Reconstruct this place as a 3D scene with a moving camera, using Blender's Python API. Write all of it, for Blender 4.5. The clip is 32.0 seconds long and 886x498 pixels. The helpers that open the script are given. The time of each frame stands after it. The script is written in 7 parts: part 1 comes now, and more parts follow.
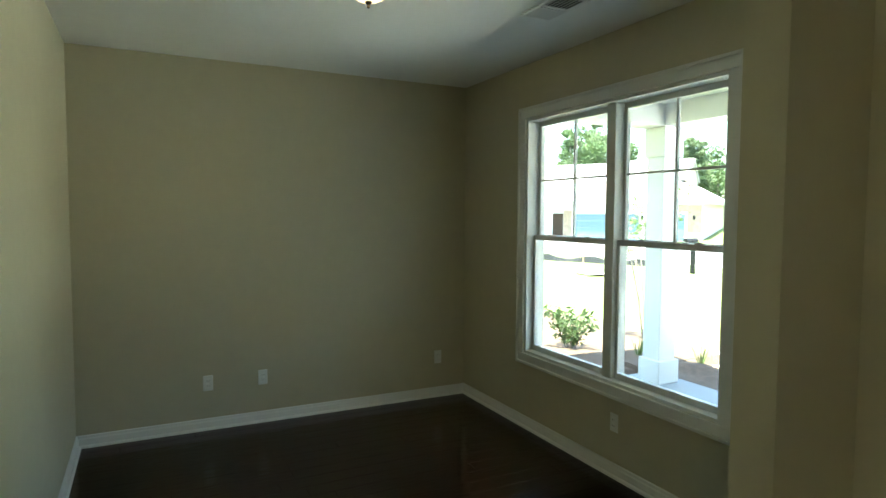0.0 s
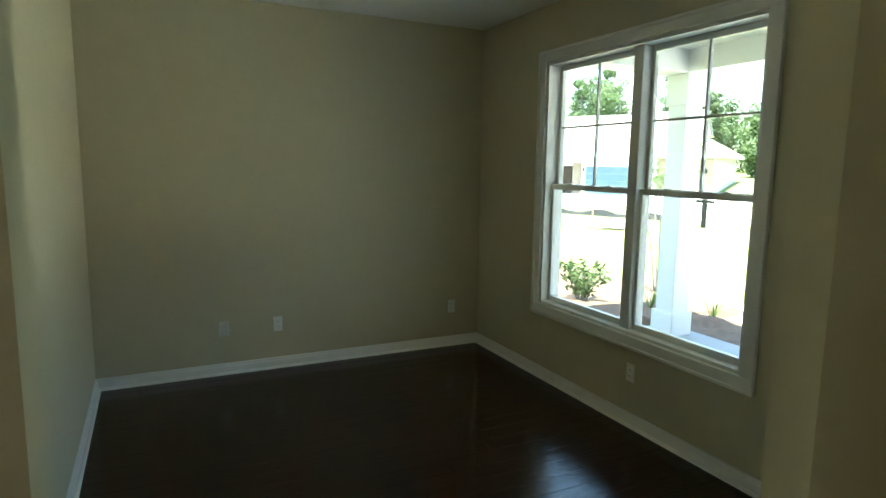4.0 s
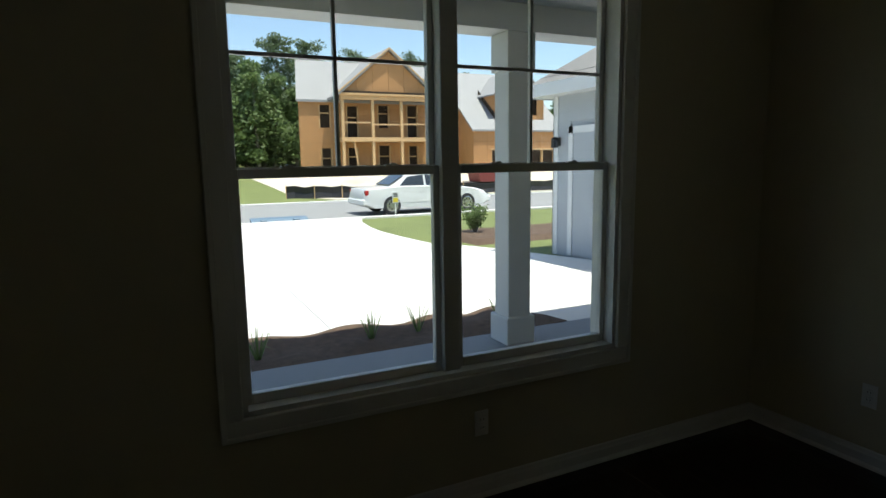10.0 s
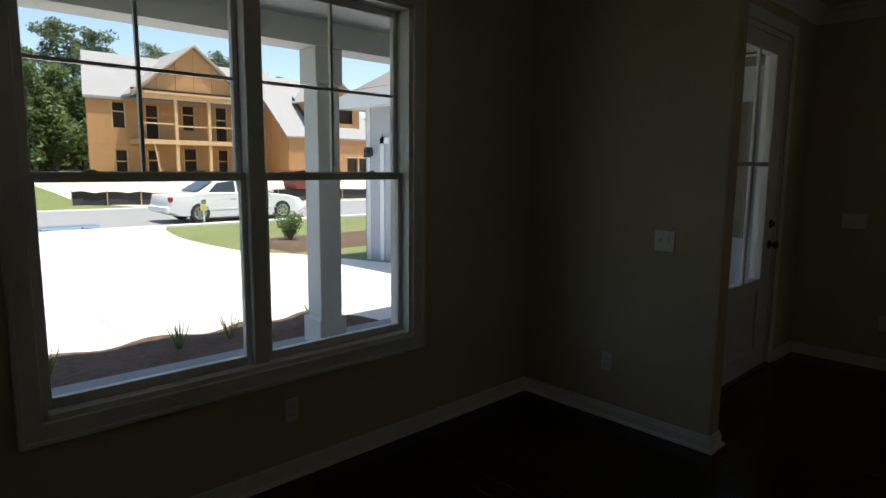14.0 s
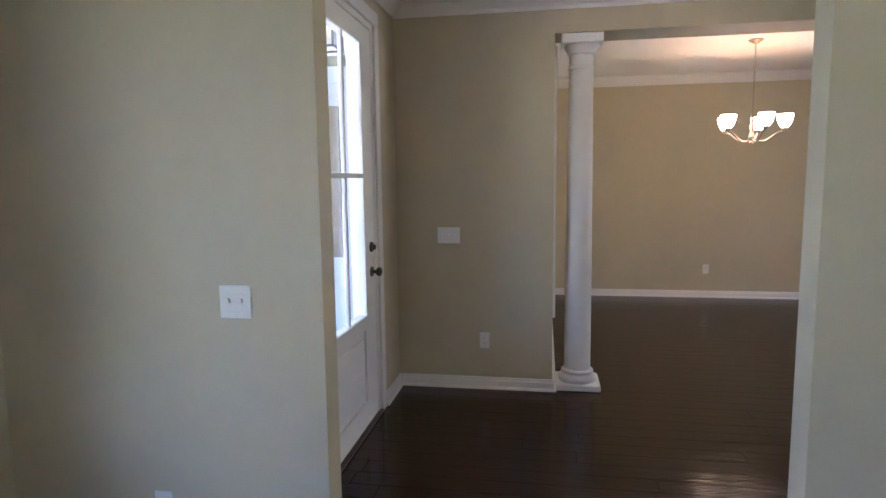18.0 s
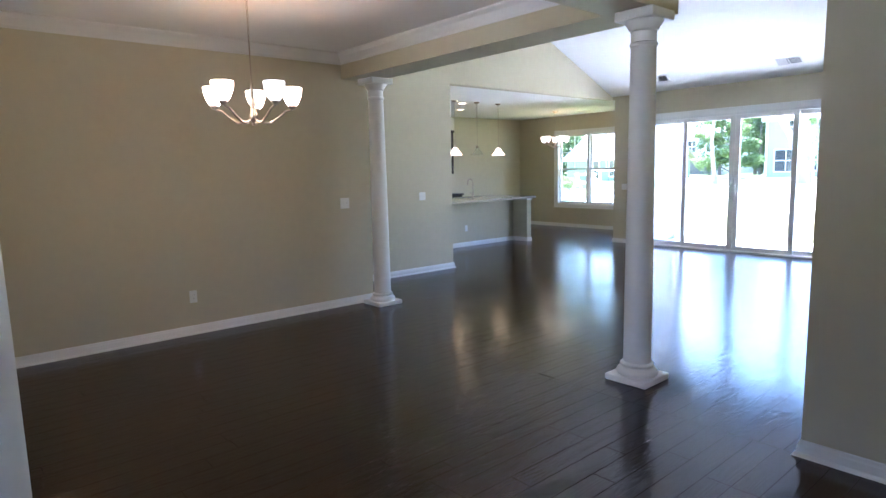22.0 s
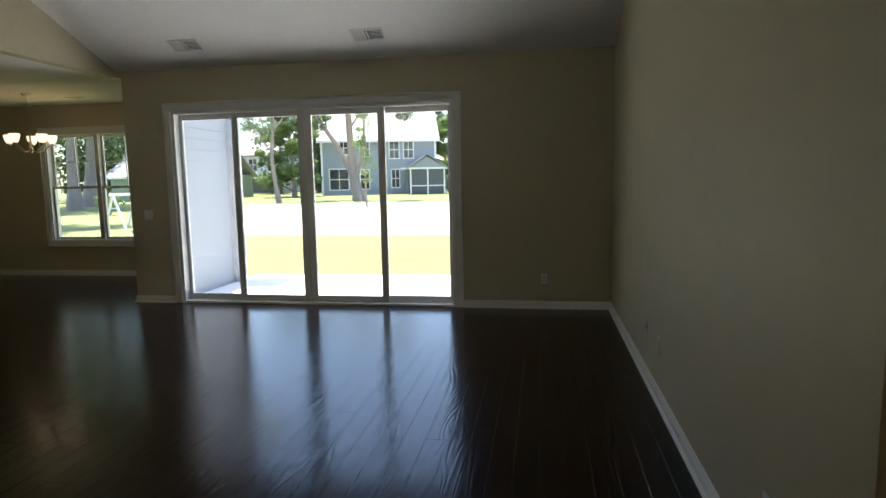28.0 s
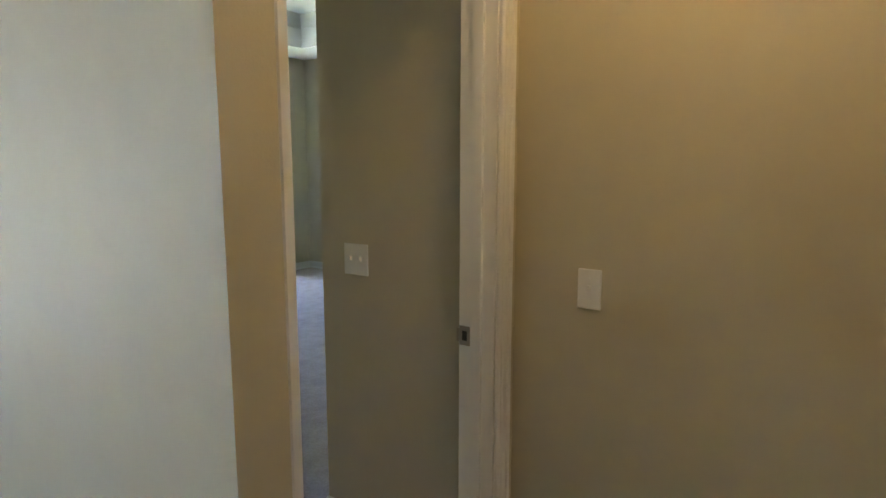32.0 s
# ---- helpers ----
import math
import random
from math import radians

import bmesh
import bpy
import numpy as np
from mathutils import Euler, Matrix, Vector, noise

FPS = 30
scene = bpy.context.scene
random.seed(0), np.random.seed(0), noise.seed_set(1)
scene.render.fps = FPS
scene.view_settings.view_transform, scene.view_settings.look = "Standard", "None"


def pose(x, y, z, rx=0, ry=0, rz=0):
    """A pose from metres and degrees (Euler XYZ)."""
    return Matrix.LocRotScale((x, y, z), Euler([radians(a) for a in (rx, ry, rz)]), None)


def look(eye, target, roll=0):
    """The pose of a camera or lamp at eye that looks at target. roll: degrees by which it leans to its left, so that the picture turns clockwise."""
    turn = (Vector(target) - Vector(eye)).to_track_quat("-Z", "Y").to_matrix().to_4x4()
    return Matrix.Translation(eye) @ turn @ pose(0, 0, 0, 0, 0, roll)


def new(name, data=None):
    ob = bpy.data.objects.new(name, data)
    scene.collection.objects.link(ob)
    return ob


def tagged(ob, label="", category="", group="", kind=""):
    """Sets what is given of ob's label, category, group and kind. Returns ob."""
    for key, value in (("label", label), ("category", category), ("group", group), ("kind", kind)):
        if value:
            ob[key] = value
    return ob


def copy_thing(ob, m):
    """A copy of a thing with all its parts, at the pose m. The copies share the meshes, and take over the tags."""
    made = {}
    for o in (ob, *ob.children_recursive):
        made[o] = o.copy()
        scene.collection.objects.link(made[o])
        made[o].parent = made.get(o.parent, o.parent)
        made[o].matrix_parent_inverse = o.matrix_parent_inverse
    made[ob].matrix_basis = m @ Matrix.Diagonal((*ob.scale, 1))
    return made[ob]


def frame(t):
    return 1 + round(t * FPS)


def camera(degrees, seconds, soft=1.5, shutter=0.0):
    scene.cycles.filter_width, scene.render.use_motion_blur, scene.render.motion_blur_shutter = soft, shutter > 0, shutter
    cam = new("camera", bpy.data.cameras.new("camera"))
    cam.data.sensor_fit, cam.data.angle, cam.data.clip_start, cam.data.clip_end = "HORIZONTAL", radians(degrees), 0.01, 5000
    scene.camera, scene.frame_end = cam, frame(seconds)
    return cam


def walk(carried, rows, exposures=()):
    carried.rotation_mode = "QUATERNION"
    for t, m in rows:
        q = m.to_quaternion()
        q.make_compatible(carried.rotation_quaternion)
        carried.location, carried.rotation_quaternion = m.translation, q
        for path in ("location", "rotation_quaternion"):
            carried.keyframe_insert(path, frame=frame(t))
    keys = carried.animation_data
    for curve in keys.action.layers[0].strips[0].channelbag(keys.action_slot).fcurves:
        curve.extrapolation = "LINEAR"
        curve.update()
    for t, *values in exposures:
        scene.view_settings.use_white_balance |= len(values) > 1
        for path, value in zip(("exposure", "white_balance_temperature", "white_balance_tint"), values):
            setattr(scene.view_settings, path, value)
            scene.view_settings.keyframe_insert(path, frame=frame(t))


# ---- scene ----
cam = camera(73.0, 32.0, soft=1.5)
PATH = [
    (0, (1.012, -2.595, 1.632), (-0.773, -1.702, 1.514), 0.32),
    (1, (0.999, -2.601, 1.623), (-0.784, -1.710, 1.466), 0.57),
    (2, (0.999, -2.592, 1.609), (-0.782, -1.706, 1.401), 0.22),
    (2.5, (1.005, -2.679, 1.650), (-0.759, -1.770, 1.399), 0.80),
    (4.5, (0.821, -2.562, 1.570), (-0.978, -1.742, 1.271), 1.10),
    (5, (0.607, -2.458, 1.550), (-1.221, -1.703, 1.249), 1.22),
    (5.5, (0.275, -2.341, 1.583), (-1.527, -1.533, 1.268), 0.30),
    (6, (-0.198, -2.191, 1.555), (-1.951, -1.269, 1.277), -1.13),
    (6.5, (-0.624, -2.055, 1.513), (-2.340, -1.054, 1.285), 0.25),
    (7, (-1.112, -2.105, 1.529), (-2.677, -0.878, 1.317), -0.16),
    (7.5, (-1.572, -2.043, 1.519), (-2.834, -0.502, 1.332), -1.70),
    (8, (-1.962, -1.849, 1.521), (-2.738, -0.014, 1.344), 0.44),
    (8.5, (-2.334, -1.825, 1.494), (-2.417, 0.167, 1.329), 0.44),
    (9, (-2.566, -1.875, 1.505), (-2.236, 0.086, 1.293), 0.61),
    (9.5, (-2.770, -2.033, 1.513), (-2.143, -0.151, 1.256), -0.09),
    (10, (-3.020, -2.190, 1.493), (-2.153, -0.411, 1.200), -0.85),
    (10.5, (-3.096, -2.363, 1.490), (-2.120, -0.644, 1.190), 0.01),
    (11, (-3.133, -2.437, 1.495), (-2.112, -0.744, 1.190), -0.07),
    (12, (-3.166, -2.449, 1.489), (-2.084, -0.794, 1.191), -0.16),
    (13, (-3.198, -2.473, 1.502), (-2.073, -0.846, 1.208), 0.43),
    (13.5, (-3.191, -2.494, 1.498), (-1.994, -0.917, 1.212), 0.55),
    (14, (-3.141, -2.501, 1.502), (-1.781, -1.059, 1.234), 0.50),
    (14.5, (-3.021, -2.485, 1.506), (-1.458, -1.258, 1.278), 0.33),
    (15, (-2.908, -2.458, 1.593), (-1.166, -1.501, 1.366), -0.35),
    (15.5, (-2.724, -2.224, 1.488), (-0.848, -1.550, 1.326), -0.65),
    (17.5, (-1.929, -2.022, 1.542), (0.021, -1.633, 1.322), -0.83),
    (18, (-1.870, -1.991, 1.523), (0.089, -1.659, 1.291), -0.70),
    (19, (-1.788, -1.954, 1.520), (0.185, -1.778, 1.243), 0.04),
    (19.5, (-1.524, -1.833, 1.488), (0.457, -1.876, 1.214), 0.53),
    (20, (-1.267, -1.918, 1.524), (0.704, -2.137, 1.265), -0.12),
    (20.5, (-0.848, -1.762, 1.544), (1.071, -2.259, 1.276), -0.78),
    (21, (-0.623, -1.797, 1.559), (1.223, -2.524, 1.308), -1.36),
    (21.5, (-0.154, -1.922, 1.517), (1.545, -2.947, 1.262), -1.52),
    (22, (0.267, -2.165, 1.497), (1.768, -3.460, 1.234), -1.28),
    (22.3, (0.437, -2.255, 1.530), (1.819, -3.676, 1.263), -1.60),
    (22.5, (0.562, -2.395, 1.496), (1.873, -3.882, 1.229), -1.14),
    (23, (0.853, -2.638, 1.531), (2.015, -4.244, 1.265), -0.17),
    (23.5, (1.183, -3.032, 1.529), (2.212, -4.729, 1.283), -0.06),
    (24, (1.378, -3.456, 1.487), (2.297, -5.219, 1.265), -0.58),
    (24.5, (1.571, -3.735, 1.490), (2.370, -5.556, 1.275), -0.83),
    (25, (1.755, -4.031, 1.571), (2.424, -5.902, 1.341), -0.49),
    (25.2, (1.794, -4.178, 1.562), (2.420, -6.064, 1.334), -0.80),
    (25.5, (1.839, -4.434, 1.573), (2.411, -6.336, 1.338), -0.77),
    (27.5, (1.890, -5.607, 1.490), (2.271, -7.559, 1.276), -1.38),
    (28, (1.985, -5.752, 1.455), (2.312, -7.712, 1.224), -1.09),
    (28.5, (1.963, -5.885, 1.459), (2.182, -7.854, 1.183), -0.70),
    (29, (1.959, -5.944, 1.412), (1.800, -7.916, 1.119), 0.69),
    (29.5, (1.903, -5.986, 1.434), (1.257, -7.855, 1.134), 0.97),
    (30, (1.813, -6.109, 1.422), (0.707, -7.757, 1.175), 1.39),
    (30.5, (1.837, -6.251, 1.416), (0.347, -7.565, 1.185), 1.01),
    (31, (1.851, -6.315, 1.433), (0.223, -7.444, 1.164), 0.43),
    (31.5, (1.856, -6.330, 1.433), (0.202, -7.421, 1.157), 0.04),
    (32, (1.820, -6.374, 1.429), (0.178, -7.479, 1.142), 0.06),
]
EXPO = [
    (0.0, 3.45, 6600, -9), (2.0, 3.35, 6600, -8), (6.5, 3.45, 6600, -9), (7.5, 2.85, 6300, 0), (8.2, 2.15, 6150, 4), (8.7, 1.0, 6200, 2), (9.0, 0.55, 6350, 1), (11.0, 0.6, 6450, 9), (13.0, 0.6, 6600, 12), (14.0, 0.7, 6650, 12), (15.0, 2.25, 7100, 9), (15.5, 2.9, 6800, 12),
    (17.5, 4.65, 5550, 28), (18.3, 4.65, 5450, 28), (19.2, 4.5, 5400, 34), (20.5, 4.5, 5400, 36), (22.5, 4.2, 4950, 18), (23.2, 3.95, 5100, 21), (24.0, 3.5, 5250, 18), (25.0, 3.0, 5450, 15), (27.5, 2.1, 6350, 13), (28.5, 2.05, 6450, 13), (29.5, 2.9, 6700, 17), (30.0, 3.5, 7050, 20), (30.5, 4.2, 6550, 17), (31.3, 4.62, 5600, 8), (32.0, 4.52, 5450, 18),
]
walk(cam, [(t, look(eye, target, roll)) for t, eye, target, roll in PATH], EXPO)


# ---------------------------------------------------------------- world, sun, exposure
SUN_DIR = Vector((0.13, -0.18, 0.975)).normalized()
world = bpy.data.worlds.new("sky")
scene.world = world
world.use_nodes = True
_n = world.node_tree.nodes
_sky = _n.new("ShaderNodeTexSky")
_sky.sky_type = "NISHITA"
_sky.sun_disc = False
_sky.sun_elevation = math.asin(SUN_DIR.z)
_sky.sun_rotation = math.atan2(SUN_DIR.x, SUN_DIR.y)
world.node_tree.links.new(_sky.outputs[0], _n["Background"].inputs[0])
_n["Background"].inputs[1].default_value = 0.15
_sun = bpy.data.lights.new("sun", "SUN")
_sun.energy, _sun.angle, _sun.color = 5.0, radians(0.5), (1.0, 0.95, 0.87)
new("sun", _sun).matrix_world = look(SUN_DIR * 60, (0, 0, 0))


# ---------------------------------------------------------------- materials
def mat(name, col, rough=0.6, metal=0.0, var=0.08, scale=6.0, bump=0.0, bscale=60.0, spec=0.5, glow=0.0, island=0.0, stretch=(1, 1, 1), trans=0.0):
    """A surface with two scales of colour variation, and fine relief."""
    m = bpy.data.materials.new(name)
    m.use_nodes = True
    t = m.node_tree
    b = t.nodes["Principled BSDF"]
    b.inputs["Roughness"].default_value = rough
    b.inputs["Metallic"].default_value = metal
    b.inputs["Specular IOR Level"].default_value = spec
    b.inputs["Transmission Weight"].default_value = trans
    co = t.nodes.new("ShaderNodeTexCoord")
    mp = t.nodes.new("ShaderNodeMapping")
    mp.inputs["Scale"].default_value = stretch
    t.links.new(co.outputs["Object"], mp.inputs[0])
    a = t.nodes.new("ShaderNodeTexNoise")
    a.inputs["Scale"].default_value, a.inputs["Detail"].default_value = scale, 4
    c = t.nodes.new("ShaderNodeTexNoise")
    c.inputs["Scale"].default_value, c.inputs["Detail"].default_value = scale * 9, 3
    t.links.new(mp.outputs[0], a.inputs[0])
    t.links.new(mp.outputs[0], c.inputs[0])
    add = t.nodes.new("ShaderNodeMath")
    add.operation = "ADD"
    t.links.new(a.outputs[0], add.inputs[0])
    t.links.new(c.outputs[0], add.inputs[1])
    last = add.outputs[0]
    if island:
        info = t.nodes.new("ShaderNodeObjectInfo")
        mul = t.nodes.new("ShaderNodeMath")
        mul.operation = "MULTIPLY_ADD"
        mul.inputs[1].default_value = island
        t.links.new(info.outputs["Random"], mul.inputs[0])
        t.links.new(last, mul.inputs[2])
        geo = t.nodes.new("ShaderNodeNewGeometry")
        mul2 = t.nodes.new("ShaderNodeMath")
        mul2.operation = "MULTIPLY_ADD"
        mul2.inputs[1].default_value = island
        t.links.new(geo.outputs["Random Per Island"], mul2.inputs[0])
        t.links.new(mul.outputs[0], mul2.inputs[2])
        last = mul2.outputs[0]
    r = t.nodes.new("ShaderNodeMapRange")
    r.inputs[1].default_value, r.inputs[2].default_value = 0.6, 1.4 + 2 * island
    r.inputs[3].default_value, r.inputs[4].default_value = 1 - var, 1 + var
    t.links.new(last, r.inputs[0])
    mx = t.nodes.new("ShaderNodeVectorMath")
    mx.operation = "SCALE"
    mx.inputs[0].default_value = col
    t.links.new(r.outputs[0], mx.inputs["Scale"])
    t.links.new(mx.outputs[0], b.inputs["Base Color"])
    if glow:
        b.inputs["Emission Color"].default_value = (*col, 1)
        b.inputs["Emission Strength"].default_value = glow
    if bump:
        d = t.nodes.new("ShaderNodeTexNoise")
        d.inputs["Scale"].default_value, d.inputs["Detail"].default_value = bscale, 3
        t.links.new(mp.outputs[0], d.inputs[0])
        u = t.nodes.new("ShaderNodeBump")
        u.inputs["Strength"].default_value, u.inputs["Distance"].default_value = bump, 0.004
        t.links.new(d.outputs[0], u.inputs["Height"])
        t.links.new(u.outputs[0], b.inputs["Normal"])
    return m


WALL = mat("wall_paint", (0.55, 0.50, 0.355), 0.55, var=0.035, scale=1.2, bump=0.12, bscale=160, spec=0.35)
CEIL = mat("ceiling_paint", (0.85, 0.85, 0.83), 0.85, var=0.02, scale=1.5, bump=0.15, bscale=90)
TRIM = mat("white_trim", (0.78, 0.775, 0.75), 0.38, var=0.025, scale=3, bump=0.03, bscale=40)
VINYL = mat("white_vinyl", (0.74, 0.74, 0.72), 0.3, var=0.02, scale=5)
PLASTIC = mat("white_plastic", (0.80, 0.80, 0.77), 0.3, var=0.02)
DARKSLOT = mat("dark_slot", (0.03, 0.03, 0.03), 0.6)
NICKEL = mat("brushed_nickel", (0.42, 0.36, 0.29), 0.32, metal=1.0, var=0.06, scale=20)
BRONZE = mat("dark_bronze", (0.10, 0.085, 0.07), 0.4, metal=0.8, var=0.1, scale=20)
SHADE = mat("lit_glass_shade", (1.0, 0.70, 0.36), 0.4, glow=0.36)
CHANDSHADE = mat("lit_white_glass_shade", (1.0, 0.72, 0.42), 0.4, glow=1.3)
FOYERBOWL = mat("lit_foyer_bowl", (1.0, 0.70, 0.38), 0.4, glow=0.8)
BOWL = mat("lit_alabaster_bowl", (1.0, 0.63, 0.21), 0.4, glow=1.25)
BULB = mat("lit_diffuser", (1.0, 0.66, 0.34), 0.4, glow=0.6)
CONCRETE = mat("concrete", (0.66, 0.65, 0.61), 0.85, var=0.07, scale=1.3, bump=0.25, bscale=70)
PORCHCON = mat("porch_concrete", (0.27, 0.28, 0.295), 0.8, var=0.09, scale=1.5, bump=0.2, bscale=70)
ASPHALT = mat("road_surface", (0.24, 0.24, 0.235), 0.9, var=0.10, scale=1.0, bump=0.4, bscale=60)
PATIOCON = mat("new_patio_concrete", (0.78, 0.77, 0.74), 0.85, var=0.05, scale=1.3, bump=0.25, bscale=70)
CARPET = mat("carpet", (0.40, 0.345, 0.305), 0.95, var=0.22, scale=9, bump=0.9, bscale=220)
SIDING = mat("white_siding", (0.62, 0.63, 0.645), 0.55, var=0.04, scale=2)
GREYSIDE = mat("blue_grey_siding", (0.26, 0.29, 0.32), 0.6, var=0.05, scale=2)
GARSIDE = mat("grey_garage_siding", (0.36, 0.385, 0.42), 0.6, var=0.05, scale=2)
TANSIDE = mat("tan_siding", (0.50, 0.46, 0.33), 0.6, var=0.05, scale=2)
GREENSIDE = mat("green_siding", (0.20, 0.26, 0.20), 0.6, var=0.05, scale=2)
SHINGLE = mat("shingle", (0.22, 0.21, 0.20), 0.9, var=0.22, scale=3, bump=0.5, bscale=30)
UNDERLAY = mat("roof_underlay", (0.29, 0.288, 0.285), 0.8, var=0.07, scale=0.8)
OSB = mat("osb_sheathing", (0.45, 0.235, 0.095), 0.75, var=0.25, scale=2.5, bump=0.2, bscale=25, island=0.25)
LUMBER = mat("pine_lumber", (0.55, 0.36, 0.18), 0.7, var=0.15, scale=4, stretch=(1, 1, 0.2))
SCREEN = mat("porch_screen", (0.10, 0.105, 0.11), 0.7, var=0.1)
# Near-black: shade in openings and recesses, also the flashing, gable trim and subfloor
VOID = mat("shade_and_flashing_black", (0.035, 0.022, 0.013), 0.9)
STONE = mat("stone_veneer", (0.12, 0.105, 0.095), 0.85, var=0.4, scale=4, bump=0.6, bscale=12)
STONETAN = mat("tan_stone_veneer", (0.30, 0.24, 0.18), 0.85, var=0.4, scale=4, bump=0.6, bscale=12)
BLUEDOOR = mat("blue_grey_door", (0.10, 0.16, 0.22), 0.5, var=0.05)
GARDOOR = mat("charcoal_door", (0.12, 0.12, 0.13), 0.5, var=0.05)
CARWHITE = mat("white_car_paint", (0.72, 0.72, 0.70), 0.18, var=0.01, spec=0.7)
TYRE = mat("rubber", (0.025, 0.025, 0.025), 0.8, var=0.1)
CHROME = mat("alloy", (0.55, 0.55, 0.56), 0.25, metal=1.0, var=0.05)
CARGLASS = mat("dark_car_glass", (0.03, 0.035, 0.04), 0.05, spec=0.8)
LEAF = mat("leaf", (0.165, 0.235, 0.085), 0.6, var=0.35, scale=1.2, island=0.5)
LEAF2 = mat("pale_leaf", (0.15, 0.22, 0.07), 0.6, var=0.3, scale=1.2, island=0.5)
# LEAF darkened in its colour to offset bright exposure; side and rear trees
LEAF3 = mat("darkened_leaf", (0.085, 0.13, 0.05), 0.6, var=0.35, scale=1.2, island=0.5)
PINELEAF = mat("pine_needles", (0.135, 0.18, 0.09), 0.6, var=0.3, scale=1.0, island=0.5)


def leafy(m, share):
    """Lets part of the light through the leaves."""
    t = m.node_tree
    b = t.nodes["Principled BSDF"]
    thin, mix = t.nodes.new("ShaderNodeBsdfTranslucent"), t.nodes.new("ShaderNodeMixShader")
    t.links.new(b.inputs["Base Color"].links[0].from_socket, thin.inputs[0])
    mix.inputs[0].default_value = share
    t.links.new(b.outputs[0], mix.inputs[1])
    t.links.new(thin.outputs[0], mix.inputs[2])
    t.links.new(mix.outputs[0], t.nodes["Material Output"].inputs[0])


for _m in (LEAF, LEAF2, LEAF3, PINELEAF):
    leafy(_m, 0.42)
BARK = mat("bark", (0.22, 0.19, 0.165), 0.9, var=0.3, scale=3, bump=0.8, bscale=14, stretch=(1, 1, 0.25))
MULCH = mat("pine_straw_mulch", (0.095, 0.06, 0.038), 0.95, var=0.6, scale=14, bump=1.0, bscale=60)
CABINET = mat("espresso_cabinet", (0.022, 0.012, 0.008), 0.45, var=0.2, scale=3, stretch=(1, 1, 0.2), spec=0.2)
COUNTER = mat("granite", (0.33, 0.30, 0.26), 0.18, var=0.4, scale=30)
BLACK = mat("black_plastic", (0.012, 0.012, 0.013), 0.5, spec=0.2)
SILT = mat("black_silt_fabric", (0.02, 0.02, 0.022), 0.6, var=0.3, bump=0.5, bscale=8)


def glass_material():
    m = bpy.data.materials.new("window_glass")
    m.use_nodes = True
    t = m.node_tree
    t.nodes.remove(t.nodes["Principled BSDF"])
    out = t.nodes["Material Output"]
    clear, gloss, mix, lw, pw, ma = (t.nodes.new("ShaderNode" + n) for n in ("BsdfTransparent", "BsdfGlossy", "MixShader", "LayerWeight", "Math", "Math"))
    clear.inputs[0].default_value = (0.965, 0.975, 0.97, 1)
    gloss.inputs["Roughness"].default_value = 0.01
    pw.operation, ma.operation = "POWER", "MULTIPLY_ADD"
    pw.inputs[1].default_value, ma.inputs[1].default_value, ma.inputs[2].default_value = 5.0, 0.9, 0.03
    lw.inputs[0].default_value = 0.5
    t.links.new(lw.outputs["Facing"], pw.inputs[0])
    t.links.new(pw.outputs[0], ma.inputs[0])
    t.links.new(ma.outputs[0], mix.inputs[0])
    t.links.new(clear.outputs[0], mix.inputs[1])
    t.links.new(gloss.outputs[0], mix.inputs[2])
    t.links.new(mix.outputs[0], out.inputs[0])
    return m


GLASS = glass_material()


def wood_material():
    """Dark stained oak: open grain that the gloss picks out."""
    m = mat("dark_oak_floor", (0.021, 0.0088, 0.0052), 0.2, var=0.5, scale=2.0, island=0.6, stretch=(7, 0.8, 1), spec=0.32)
    t = m.node_tree
    b = t.nodes["Principled BSDF"]
    co = t.nodes.new("ShaderNodeTexCoord")
    info = t.nodes.new("ShaderNodeObjectInfo")
    geo = t.nodes.new("ShaderNodeNewGeometry")
    add = t.nodes.new("ShaderNodeMath")
    t.links.new(info.outputs["Random"], add.inputs[0])
    t.links.new(geo.outputs["Random Per Island"], add.inputs[1])
    mul = t.nodes.new("ShaderNodeMath")
    mul.operation = "MULTIPLY"
    mul.inputs[1].default_value = 37.0
    t.links.new(add.outputs[0], mul.inputs[0])
    mp = t.nodes.new("ShaderNodeMapping")
    mp.inputs["Scale"].default_value = (11, 1.1, 1)
    t.links.new(co.outputs["Object"], mp.inputs[0])
    t.links.new(mul.outputs[0], mp.inputs["Location"])
    w = t.nodes.new("ShaderNodeTexNoise")
    w.inputs["Scale"].default_value, w.inputs["Detail"].default_value, w.inputs["Roughness"].default_value = 0.9, 1.2, 0.4
    t.links.new(mp.outputs[0], w.inputs[0])
    k = t.nodes.new("ShaderNodeMath")
    k.operation = "MULTIPLY"
    k.inputs[1].default_value = 75.0
    t.links.new(w.outputs[0], k.inputs[0])
    q = t.nodes.new("ShaderNodeMath")
    q.operation = "SINE"
    t.links.new(k.outputs[0], q.inputs[0])
    n2 = t.nodes.new("ShaderNodeMapRange")
    n2.inputs[1].default_value, n2.inputs[2].default_value = -1.0, 1.0
    t.links.new(q.outputs[0], n2.inputs[0])
    u = t.nodes.new("ShaderNodeBump")
    u.inputs["Strength"].default_value, u.inputs["Distance"].default_value = 0.2, 0.0012
    t.links.new(n2.outputs[0], u.inputs["Height"])
    t.links.new(u.outputs[0], b.inputs["Normal"])
    r = t.nodes.new("ShaderNodeMapRange")
    r.inputs[3].default_value, r.inputs[4].default_value = 0.15, 0.2
    t.links.new(n2.outputs[0], r.inputs[0])
    t.links.new(r.outputs[0], b.inputs["Roughness"])
    return m


OAK = wood_material()


